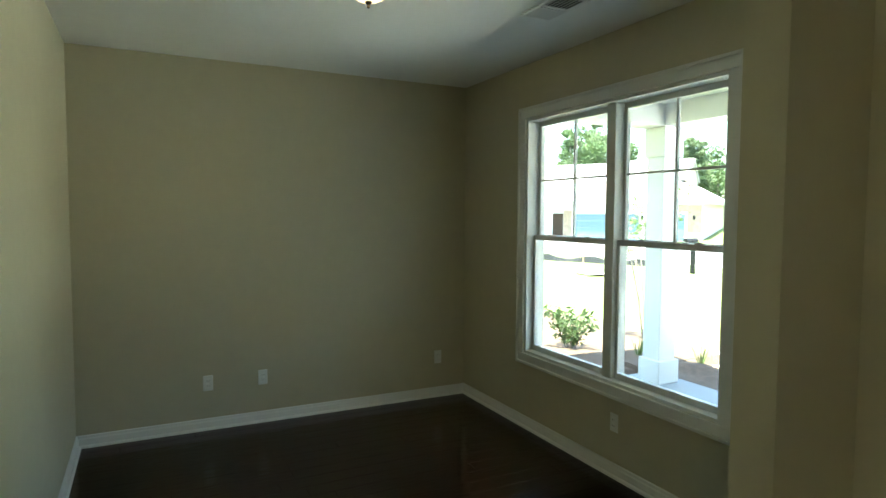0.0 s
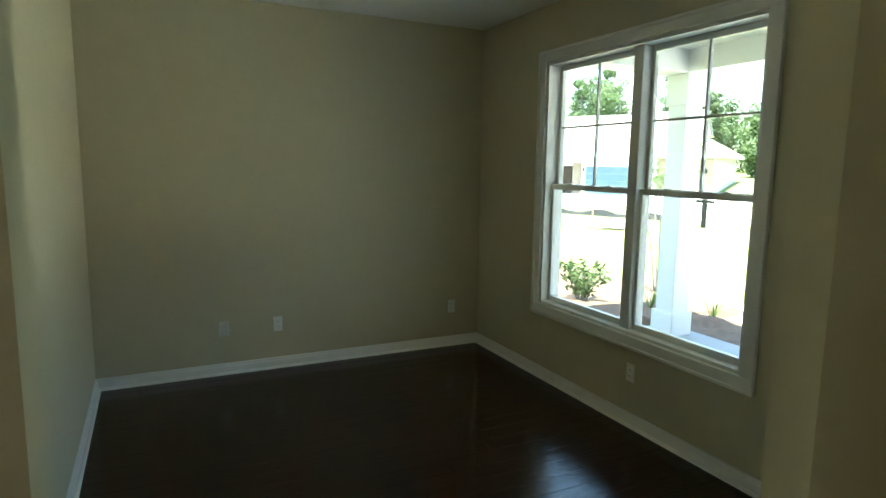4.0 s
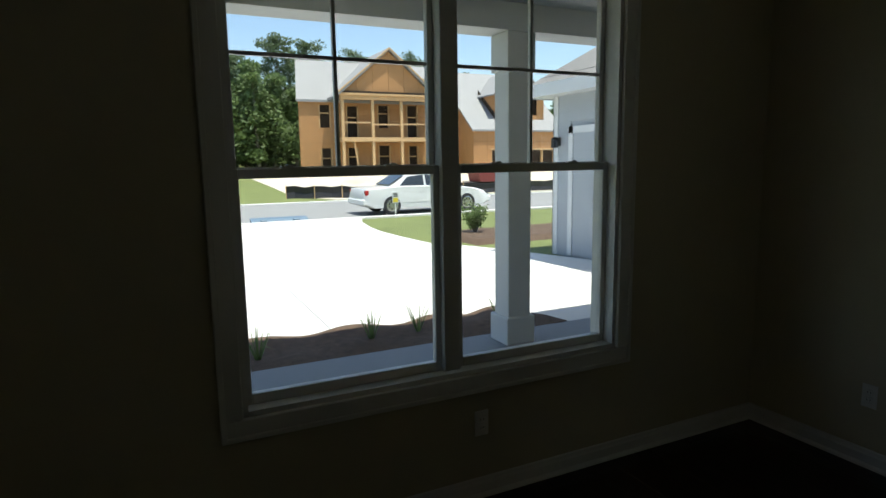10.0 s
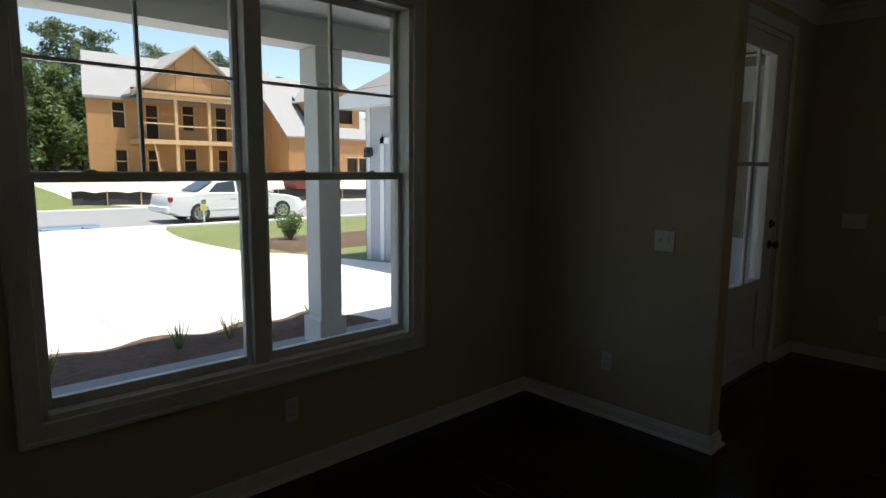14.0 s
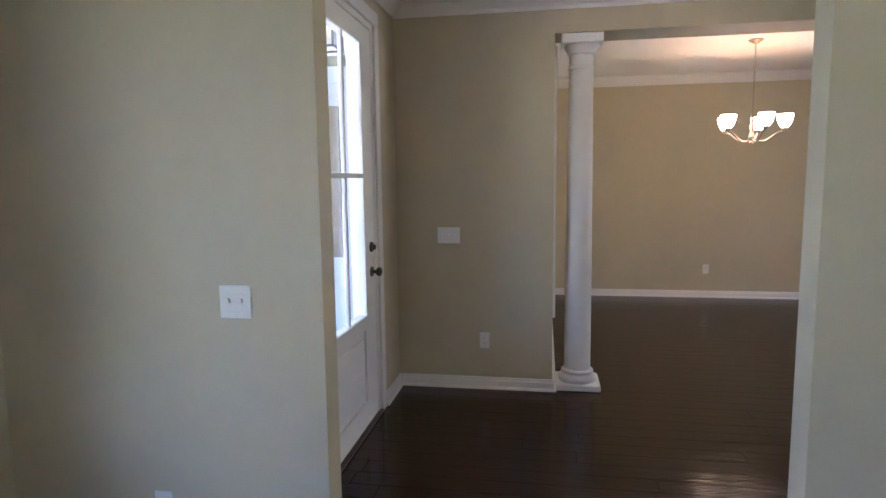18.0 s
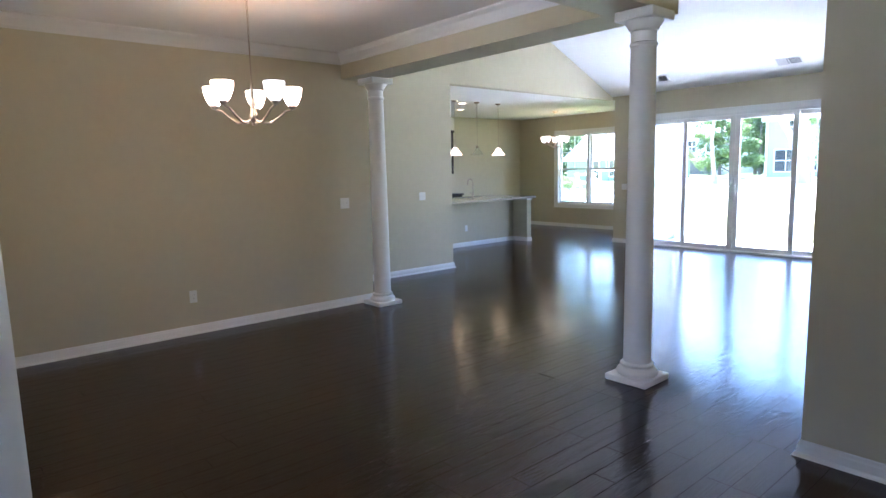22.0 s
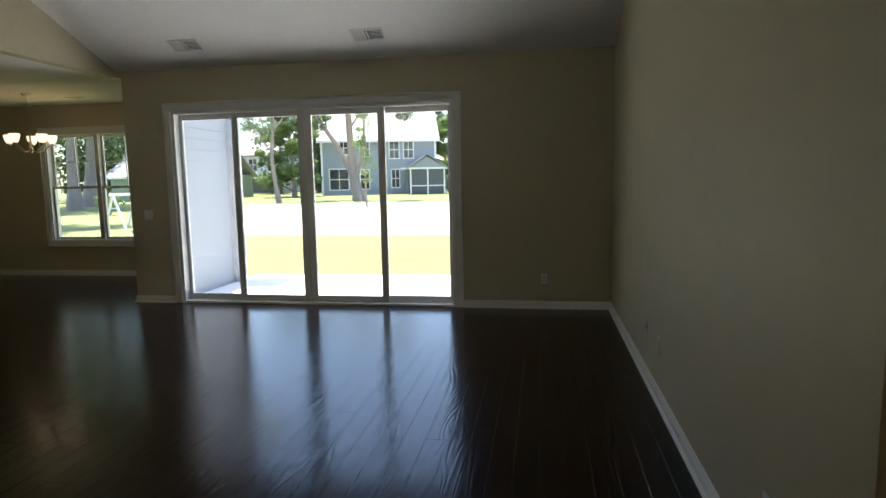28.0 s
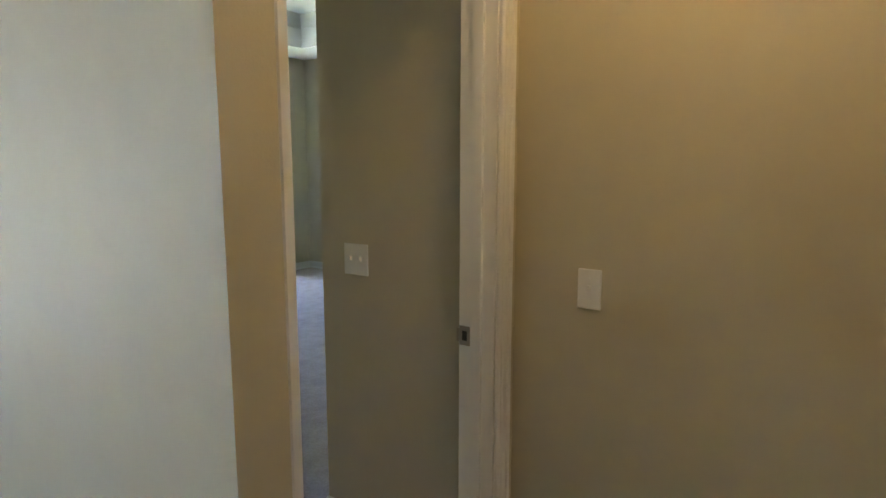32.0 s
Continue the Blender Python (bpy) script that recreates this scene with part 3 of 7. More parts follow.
_ys = [-400, -250, -150, -100, -80, -60, -45, -30, -22, -16, -8, 0, 4, 8, 12, 15, 17, 22, 27, 28.5, 30, 34, 38, 42, 48, 56, 70, 100, 160, 260, 400]
setting("ground", sheet([(y, -400, 400) for y in _ys], 0, nx=20), LAWN, "green lawn that reaches out to the woods", "ground")


def slab_over(name, rows, lift, material, label, category):
    bm = sheet(rows, lift)
    ext = bmesh.ops.extrude_face_region(bm, geom=list(bm.faces))
    bmesh.ops.translate(bm, vec=(0, 0, -0.12), verts=[v for v in ext["geom"] if isinstance(v, bmesh.types.BMVert)])
    return setting(name, bm, material, label, category)


slab_over("road", [(17.6, -200, 200), (19, -200, 200), (22, -200, 200), (26.4, -200, 200)], 0.015, ASPHALT, "pale grey street with a low kerb", "road")
slab_over("kerb_near", [(17.25, -200, 200), (17.6, -200, 200)], 0.06, CONCRETE, "concrete kerb along the street", "kerb")
slab_over("kerb_far", [(26.4, -200, 200), (26.8, -200, 200)], 0.06, CONCRETE, "concrete kerb along the street", "kerb")
slab_over("driveway", [(2.6, -4.6, 3.84), (4.0, -4.6, 3.84), (6.0, -4.5, 3.84), (8.0, -4.4, 3.3), (8.7, -3.46, 3.05), (8.95, -2.64, 2.95), (9.4, -1.95, 2.6), (9.8, -1.66, 2.5), (11.4, -1.27, 2.45), (12.8, -1.2, 2.48), (14, -1.25, 2.6), (16.0, -1.7, 3.0), (17.25, -2.2, 3.4)], 0.03, CONCRETE, "bright concrete driveway", "driveway")
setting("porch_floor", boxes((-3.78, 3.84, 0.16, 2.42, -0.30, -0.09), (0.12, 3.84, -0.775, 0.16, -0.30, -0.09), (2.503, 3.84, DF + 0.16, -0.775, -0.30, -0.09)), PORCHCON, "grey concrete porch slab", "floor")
setting("patio", boxes((1.2, 6.79, -15.3, REAR - 0.16, -0.3, -0.10), (-1.0, 6.79, -15.3, -13.6, -0.3, -0.104)), PATIOCON, "pale concrete patio slab", "patio")


def post(m):
    ob = thing("porch_post", "white square porch post with a wider base and collar", "post", "porch posts", m)
    part("shaft", boxes((-0.112, 0.112, -0.112, 0.112, 0.0, 2.60), bevel=0.006), SIDING, ob)
    part("base", boxes((-0.142, 0.142, -0.142, 0.142, 0.0, 0.24), bevel=0.008), SIDING, ob)
    part("collar", boxes((-0.134, 0.134, -0.134, 0.134, 2.30, 2.60), bevel=0.006), SIDING, ob)


for _x in (-0.226, -3.483):
    post(pose(_x, 2.165, -0.09))
setting("porch_beam", boxes((-3.635, 3.84, 2.015, 2.315, 2.51, 2.95)), SIDING, "white boxed porch beam", "beam")
_bm = bmesh.new()
for _k in range(28):
    box(_bm, -4.4, 3.84, 0.16 + _k * 0.0685, 0.16 + _k * 0.0685 + 0.064, 2.72, 2.735)
box(_bm, -4.4, 3.84, 0.16, 2.08, 2.736, 2.75)
box(_bm, 0.12, 3.84, -0.775, 0.16, 2.72, 2.745)
box(_bm, 2.503, 3.84, DF + 0.16, -0.775, 2.72, 2.745)
setting("porch_ceiling", _bm, SIDING, "white beadboard porch ceiling", "ceiling")
_bm = bmesh.new()
# Rear overhangs are out of view, sized to keep sun off the floors
prism(_bm, [(2.75, 2.97), (2.75, 2.84), (-6.0, 6.2), (-13.3, 2.84), (-13.3, 2.97), (-6.0, 6.33)], "x", -4.4, 6.83)
prism(_bm, [(2.75, 2.97), (2.75, 2.84), (-6.0, 6.2), (-15.4, 2.84), (-15.4, 2.97), (-6.0, 6.33)], "x", 6.832, 11.6)
_roof = setting("roof", _bm, SHINGLE, "grey shingled roof of the house", "roof")


# ---------------------------------------------------------------- switches and outlets
def plate(kind, gangs, x, y, z, face):
    """A wall plate; face: the way it looks, in degrees from +x."""
    names = {"switch": ("light_switch", "white plastic toggle switch plate on the wall", "switch"), "rocker": ("light_switch", "white plastic switch plate with two stacked rockers", "switch"), "outlet": ("wall_outlet", "white plastic duplex outlet plate low on the wall", "outlet")}
    nm, label, cat = names[kind]
    ob = thing(nm, label, cat, at=pose(x, y, z, 0, 0, face + 90))
    w = 0.07 + 0.046 * (gangs - 1)
    part("plate", boxes((-w / 2, w / 2, -0.006, 0.0, -0.058, 0.058), bevel=0.0025), PLASTIC, ob)
    for g in range(gangs):
        cx = (g - (gangs - 1) / 2) * 0.046
        if kind == "switch":
            part("toggle", boxes((cx - 0.005, cx + 0.005, -0.016, -0.006, -0.003, 0.012), (cx - 0.007, cx + 0.007, -0.0075, -0.006, -0.013, 0.013), bevel=0.001), PLASTIC, ob)
        elif kind == "rocker":
            for s in (-0.018, 0.018):
                part("rocker", boxes((cx - 0.017, cx + 0.017, -0.010, -0.006, s - 0.016, s + 0.016), bevel=0.002), PLASTIC, ob)
        else:
            for s in (-0.019, 0.019):
                rc = part("receptacle", boxes((cx - 0.016, cx + 0.016, -0.009, -0.006, s - 0.014, s + 0.014), bevel=0.003), PLASTIC, ob)
                part("slot", boxes((cx - 0.008, cx - 0.006, -0.0097, -0.009, s - 0.004, s + 0.005), (cx + 0.006, cx + 0.008, -0.0097, -0.009, s - 0.004, s + 0.005)), DARKSLOT, rc)
        for s in ((-0.03, 0.03) if kind == "switch" else (0.0,)):
            part("screw", lathe(bmesh.new(), [(0.003, 0), (0.003, 0.001), (0.001, 0.0016)], sides=8), PLASTIC, ob).matrix_local = pose(cx, -0.006, s, 90)
    return ob


for _k, _g, _x, _y, _z, _f in (
    ("outlet", 1, -3.735, -2.187, 0.352, 0), ("outlet", 1, -3.735, -1.787, 0.352, 0), ("outlet", 1, -3.735, -0.268, 0.356, 0), ("outlet", 1, -1.777, 0.0, 0.34, -90),
    ("outlet", 1, 0.0, -0.63, 0.348, 180), ("switch", 2, 0.0, -0.953, 1.115, 180), ("switch", 3, 2.363, -1.316, 1.121, 180), ("outlet", 1, 2.363, -1.572, 0.357, 180),
    ("outlet", 1, 6.02, -4.0, 0.36, 180), ("switch", 2, 6.02, -5.70, 1.15, 180), ("switch", 2, 7.047, -7.64, 1.12, 180), ("switch", 2, 6.755, REAR, 1.09, 90),
    ("outlet", 1, 1.966, REAR, 0.335, 90), ("outlet", 1, G, -7.80, 0.325, 0), ("outlet", 1, G, -9.70, 0.36, 0), ("outlet", 1, G, -10.18, 0.345, 0),
    ("rocker", 1, C, -6.20, 1.147, 0), ("switch", 1, 0.20, -6.96, 1.072, 0), ("switch", 2, 0.20, -7.845, 1.077, 0), ("outlet", 1, 8.76, -10.10, 0.353, 180)):
    plate(_k, _g, _x, _y, _z, _f)


# ---------------------------------------------------------------- front door
def front_door():
    ob = thing("door_2", "white front door with a four-light glass panel, closed", "door")
    ob["kind"] = "structure"
    y = F
    for nm, b in (("casing_head", (0.672, 1.915, y - 0.018, y, 2.47, 2.555)), ("casing_side", (0.672, 0.757, y - 0.014, y, 0.0, 2.47)), ("casing_side", (1.83, 1.915, y - 0.018, y, 0.0, 2.47))):
        part(nm, boxes(b, bevel=0.004), TRIM, ob)
    part("frame", boxes((0.757, 0.797, y, y + 0.16, 0.0, 2.47), (1.792, 1.83, y, y + 0.16, 0.0, 2.47), (0.797, 1.792, y, y + 0.16, 2.432, 2.47)), TRIM, ob)
    part("threshold", boxes((0.757, 1.83, y - 0.02, y + 0.16, -0.02, 0.018), bevel=0.004), BRONZE, ob, "dark metal threshold")
    a, b, d0, d1 = 0.801, 1.788, y + 0.004, y + 0.049
    g0, g1, gz0, gz1 = 0.945, 1.552, 0.71, 2.31
    leaf = part("leaf", boxes((a, g0, d0, d1, 0.02, 2.428), (g1, b, d0, d1, 0.02, 2.428), (g0, g1, d0, d1, gz1, 2.428), (g0, g1, d0, d1, 0.62, gz0), (g0, g1, d0, d1, 0.02, 0.17), (g0, g1, d0 + 0.012, d1 - 0.012, 0.17, 0.62)), TRIM, ob)
    part("raised_panel", boxes((g0 + 0.04, g1 - 0.04, d0 + 0.003, d0 + 0.012, 0.21, 0.58), bevel=0.006), TRIM, leaf)
    lip = 0.022
    part("glazing_bead", boxes((g0 - lip, g1 + lip, d0 - 0.010, d0, gz1, gz1 + lip), (g0 - lip, g1 + lip, d0 - 0.010, d0, gz0 - lip, gz0), (g0 - lip, g0, d0 - 0.010, d0, gz0, gz1), (g1, g1 + lip, d0 - 0.010, d0, gz0, gz1), bevel=0.003), TRIM, leaf)
    pane = part("pane", boxes((g0, g1, d0 + 0.018, d0 + 0.026, gz0, gz1)), GLASS, leaf, "clear door glass")
    pane.visible_shadow = False
    part("muntin", boxes((g0, g1, d0 - 0.006, d0 + 0.018, 1.534, 1.562), bevel=0.003), TRIM, leaf)
    part("muntin", boxes((1.237, 1.265, d0 - 0.005, d0 + 0.017, gz0, gz1), bevel=0.003), TRIM, leaf)
    for z in (0.40, 1.04, 1.68, 2.30):
        part("hinge", tube(boxes((0.793, 0.817, d0 - 0.003, d0, z - 0.05, z + 0.05)), [(0.793, d0 - 0.017, z - 0.058), (0.793, d0 - 0.017, z + 0.058)], 0.010), BRONZE, ob, "dark bronze hinge")
    kx = 1.70
    bm = tube(bmesh.new(), [(kx, d0, 0.955), (kx, d0 - 0.010, 0.955)], 0.031, sides=20)
    tube(bm, [(kx, d0 - 0.010, 0.955), (kx, d0 - 0.034, 0.955)], 0.012, sides=12)
    tube(bm, [(kx, d0 - 0.030, 0.955), (kx, d0 - 0.038, 0.955), (kx, d0 - 0.05, 0.955), (kx, d0 - 0.062, 0.955), (kx, d0 - 0.068, 0.955)], [0.014, 0.024, 0.029, 0.024, 0.012], sides=16)
    part("door_knob", bm, BRONZE, leaf, "dark bronze door knob", smooth=True)
    bm = tube(bmesh.new(), [(kx, d0, 1.11), (kx, d0 - 0.012, 1.11), (kx, d0 - 0.016, 1.11)], [0.031, 0.031, 0.024], sides=20)
    box(bm, kx - 0.005, kx + 0.005, d0 - 0.032, d0 - 0.016, 1.095, 1.125)
    part("deadbolt", bm, BRONZE, leaf, "dark bronze deadbolt thumb turn")


front_door()


# ---------------------------------------------------------------- hall doorway to the bedroom
def hall_door():
    ob = thing("door_3", "white panelled bedroom door, standing open", "door")
    ob["kind"] = "structure"
    y, a, b, top = -7.20, 0.325, 1.08, 2.06
    part("jamb", boxes((a - 0.02, a, y - 0.12, y, 0.0, top + 0.02)), TRIM, ob)
    part("jamb", boxes((b, b + 0.02, y - 0.12, y, 0.0, top + 0.02)), TRIM, ob)
    part("jamb_head", boxes((a, b, y - 0.12, y, top, top + 0.02)), TRIM, ob)
    part("door_stop", boxes((a, a + 0.011, y - 0.075, y - 0.04, 0, top), (b - 0.011, b, y - 0.075, y - 0.04, 0, top), (a, b, y - 0.075, y - 0.04, top - 0.011, top)), TRIM, ob)
    for nm, c in (("casing_side", (a - 0.068, a - 0.006, y, y + 0.017, 0.0, top + 0.075)), ("casing_side", (b + 0.006, b + 0.036, y, y + 0.017, 0.0, top + 0.075)), ("casing_head", (a - 0.068, b + 0.036, y, y + 0.0165, top + 0.007, top + 0.075))):
        part(nm, boxes(c, bevel=0.005), TRIM, ob)
    part("casing_bead", boxes((a - 0.068, a - 0.050, y + 0.016, y + 0.024, 0.0, top + 0.075), (a - 0.03, a - 0.022, y + 0.016, y + 0.020, 0.0, top + 0.05), bevel=0.002), TRIM, ob)
    part("strike_plate", boxes((a, a + 0.002, y - 0.118, y - 0.080, 0.879, 0.939), (a, a + 0.0028, y - 0.128, y - 0.118, 0.889, 0.929)), NICKEL, ob, "nickel strike plate")
    part("strike_hole", boxes((a + 0.0015, a + 0.0032, y - 0.108, y - 0.092, 0.894, 0.924)), DARKSLOT, ob)
    leaf = part("leaf", boxes((b - 0.036, b - 0.001, y - 0.125 - 0.78, y - 0.125, 0.012, top - 0.004), bevel=0.002), TRIM, ob)
    for z0, z1 in ((0.2, 0.95), (1.1, 1.85)):
        part("raised_panel", boxes((b - 0.041, b - 0.036, y - 0.80, y - 0.24, z0, z1), bevel=0.004), TRIM, leaf)
    for z in (0.25, 1.05, 1.85):
        part("hinge", tube(bmesh.new(), [(b - 0.004, y - 0.122, z - 0.045), (b - 0.004, y - 0.122, z + 0.045)], 0.006), NICKEL, ob, "nickel hinge")


hall_door()


# ---------------------------------------------------------------- lamps
def cup(cx, cy, z0, z1, r0, r1):
    """A thin-walled glass cup, open at the top."""
    n = 7
    out = [(r0 + (r1 - r0) * math.sin(k / n * math.pi / 2) ** 0.8, z0 + (z1 - z0) * k / n) for k in range(n + 1)]
    inn = [(r - 0.004, z + 0.002) for r, z in reversed(out)]
    return lathe(bmesh.new(), out + inn, cx, cy, 20)


# Weak glow added to the one shade whose bulb is off
SHADE_OFF_GLOW = mat("glowing_unlit_shade", (0.80, 0.72, 0.58), 0.45, glow=0.25)


def chandelier(x, y, bottom, turn, dark, lit=CHANDSHADE):
    ob = thing("chandelier", "brushed nickel five-arm chandelier with lit white glass shades", "chandelier", "chandeliers", pose(x, y, 0))
    b = bottom
    hub = [(0.008, b), (0.016, b + 0.01), (0.010, b + 0.022), (0.026, b + 0.04), (0.030, b + 0.06), (0.018, b + 0.085), (0.014, b + 0.12), (0.022, b + 0.15), (0.012, b + 0.18), (0.009, b + 0.26), (0.004, b + 0.28)]
    part("hub", lathe(bmesh.new(), hub, sides=16), NICKEL, ob, smooth=True)
    bm = tube(bmesh.new(), [(0, 0, b + 0.28), (0, 0, b + 0.55)], 0.0045, 6)
    tube(bm, [(0, 0, b + 0.55), (0.012, 0, b + 0.565), (0, 0, b + 0.58), (-0.010, 0, b + 0.565), (0, 0, b + 0.55)], 0.003, 6)
    part("stem", bm, NICKEL, ob)
    bm = bmesh.new()
    z = b + 0.58
    k = 0
    while z < H - 0.04:
        dx, dy = (0.006, 0) if k % 2 else (0, 0.006)
        tube(bm, [(-dx, -dy, z + 0.004), (-dx, -dy, z + 0.024), (0, 0, z + 0.03), (dx, dy, z + 0.024), (dx, dy, z + 0.004), (0, 0, z - 0.002), (-dx, -dy, z + 0.004)], 0.0018, 4, caps=False)
        z += 0.026
        k += 1
    part("chain", bm, NICKEL, ob)
    part("canopy", lathe(bmesh.new(), [(0.012, H - 0.04), (0.03, H - 0.03), (0.062, H - 0.012), (0.065, H - 0.001)], sides=24), NICKEL, ob, smooth=True)
    for i in range(5):
        a = radians(turn + 72 * i)
        c, s = math.cos(a), math.sin(a)
        pts = [(r * c, r * s, b + h) for r, h in ((0.02, 0.045), (0.06, 0.02), (0.11, 0.018), (0.17, 0.06), (0.22, 0.10), (0.255, 0.108), (0.265, 0.125))]
        arm = part("arm", tube(bmesh.new(), pts, 0.0075, 8), NICKEL, ob, smooth=True)
        part("socket", lathe(bmesh.new(), [(0.012, b + 0.112), (0.026, b + 0.125), (0.028, b + 0.14), (0.020, b + 0.15)], 0.265 * c, 0.265 * s, 14), NICKEL, arm)
        part("shade", cup(0.265 * c, 0.265 * s, b + 0.138, b + 0.255, 0.03, 0.068), SHADE_OFF_GLOW if i == dark else lit, arm, "unlit frosted glass shade with a weak glow added" if i == dark else "lit frosted white glass shade", smooth=True)
    return ob


chandelier(4.15, -3.88, 1.815, 187, 0)



NOOKSHADE = mat("lit_nook_glass_shade", (1.0, 0.76, 0.48), 0.4, glow=0.42)


chandelier(9.10, -13.25, 1.93, 20, 9, NOOKSHADE)


def pendant(x, y, on):
    ob = thing("pendant_lamp", "bell-shaped glass pendant lamp, lit, hung over the kitchen island" if on else "bell-shaped glass pendant lamp, unlit, hung over the kitchen island", "pendant lamp", "pendants over the island", pose(x, y, 0))
    part("canopy", lathe(bmesh.new(), [(0.01, H - 0.03), (0.045, H - 0.022), (0.06, H - 0.001)], sides=20), NICKEL, ob)
    part("rod", tube(bmesh.new(), [(0, 0, 1.92), (0, 0, H - 0.03)], 0.0035, 6), NICKEL, ob)
    part("socket", lathe(bmesh.new(), [(0.014, 1.935), (0.024, 1.93), (0.028, 1.90), (0.034, 1.885)], sides=14), NICKEL, ob)
    out = [(0.034, 1.892), (0.048, 1.875), (0.060, 1.85), (0.078, 1.82), (0.105, 1.785), (0.128, 1.765), (0.130, 1.757)]
    bm = lathe(bmesh.new(), out + [(r - 0.005, z - 0.002) for r, z in reversed(out)], sides=24)
    part("shade", bm, SHADE if on else GLASS, ob, "lit amber glass shade" if on else "unlit glass shade", smooth=True)


for _y, _on in ((-9.73, True), (-10.30, False), (-10.88, True)):
    pendant(8.62, _y, _on)


def downlight(x, y, z=H):
    ob = thing("recessed_light", "round recessed ceiling light, lit, with a white trim ring", "ceiling light", "recessed lights", pose(x, y, z))
    part("trim_ring", lathe(bmesh.new(), [(0.095, -0.002), (0.092, -0.008), (0.075, -0.006), (0.075, -0.001)], sides=28), TRIM, ob)
    part("diffuser", lathe(bmesh.new(), [(0.074, -0.004), (0.074, -0.0015)], sides=28), BULB, ob)


downlight(8.89, -10.17)
downlight(9.82, -10.98)


def flush_lamp(x, y, z=H, glow=None):
    ob = thing("ceiling_lamp", "flush ceiling lamp with an alabaster glass bowl and nickel finial, lit", "ceiling lamp", "flush ceiling lamps", pose(x, y, z))
    glow = glow or SHADE
    part("pan", lathe(bmesh.new(), [(0.15, -0.001), (0.155, -0.02), (0.14, -0.03)], sides=28), NICKEL, ob)
    part("bowl", lathe(bmesh.new(), [(0.012, -0.118), (0.05, -0.112), (0.10, -0.085), (0.135, -0.05), (0.142, -0.028)], sides=28), glow, ob, "lit alabaster glass bowl", smooth=True)
    part("finial", lathe(bmesh.new(), [(0.004, -0.15), (0.009, -0.145), (0.006, -0.136), (0.014, -0.128), (0.018, -0.12), (0.010, -0.114)], sides=14), BRONZE, ob)


flush_lamp(-1.74, -1.62)
flush_lamp(1.39, -2.70, glow=FOYERBOWL)
flush_lamp(0.74, -6.66, 2.44, BOWL)


def vent(name, m, w, d, label="white metal ceiling air vent with louvres"):
    ob = thing(name, label, "air vent", "ceiling vents", m)
    part("frame", boxes((-w / 2, w / 2, -d / 2, -d / 2 + 0.022, -0.010, -0.001), (-w / 2, w / 2, d / 2 - 0.022, d / 2, -0.010, -0.001), (-w / 2, -w / 2 + 0.022, -d / 2 + 0.022, d / 2 - 0.022, -0.010, -0.001), (w / 2 - 0.022, w / 2, -d / 2 + 0.022, d / 2 - 0.022, -0.010, -0.001), (-0.008, 0.008, -d / 2 + 0.022, d / 2 - 0.022, -0.010, -0.001), bevel=0.002), TRIM, ob)
    part("backing", boxes((-w / 2 + 0.02, w / 2 - 0.02, -d / 2 + 0.02, d / 2 - 0.02, -0.0025, -0.0015)), DARKSLOT, ob)
    n = 7
    for side in (-1, 1):
        for k in range(n):
            yy = -d / 2 + 0.03 + (d - 0.06) * k / (n - 1)
            s = part("slat", boxes((-w / 4 + 0.018, w / 4 - 0.018, -0.0125, 0.0125, -0.0008, 0.0008)), TRIM, ob)
            s.matrix_local = pose(side * (w / 4), yy, -0.009, 24 * side)


vent("ceiling_vent", pose(-1.68, -0.585, H, 0, 0, 0), 0.36, 0.2)
for _x in (5.87, 3.79):
    _y = -12.03
    vent("ceiling_vent", pose(_x, _y, H - 0.011 + (_hi - H + 0.01) / (RIDGE_Y - REAR + 0.16) * (_y - REAR + 0.16), math.degrees(math.atan((_hi - H + 0.01) / (RIDGE_Y - REAR + 0.16)))), 0.36, 0.2)
vent("ceiling_vent", pose(8.7, -13.75, H), 0.30, 0.16)


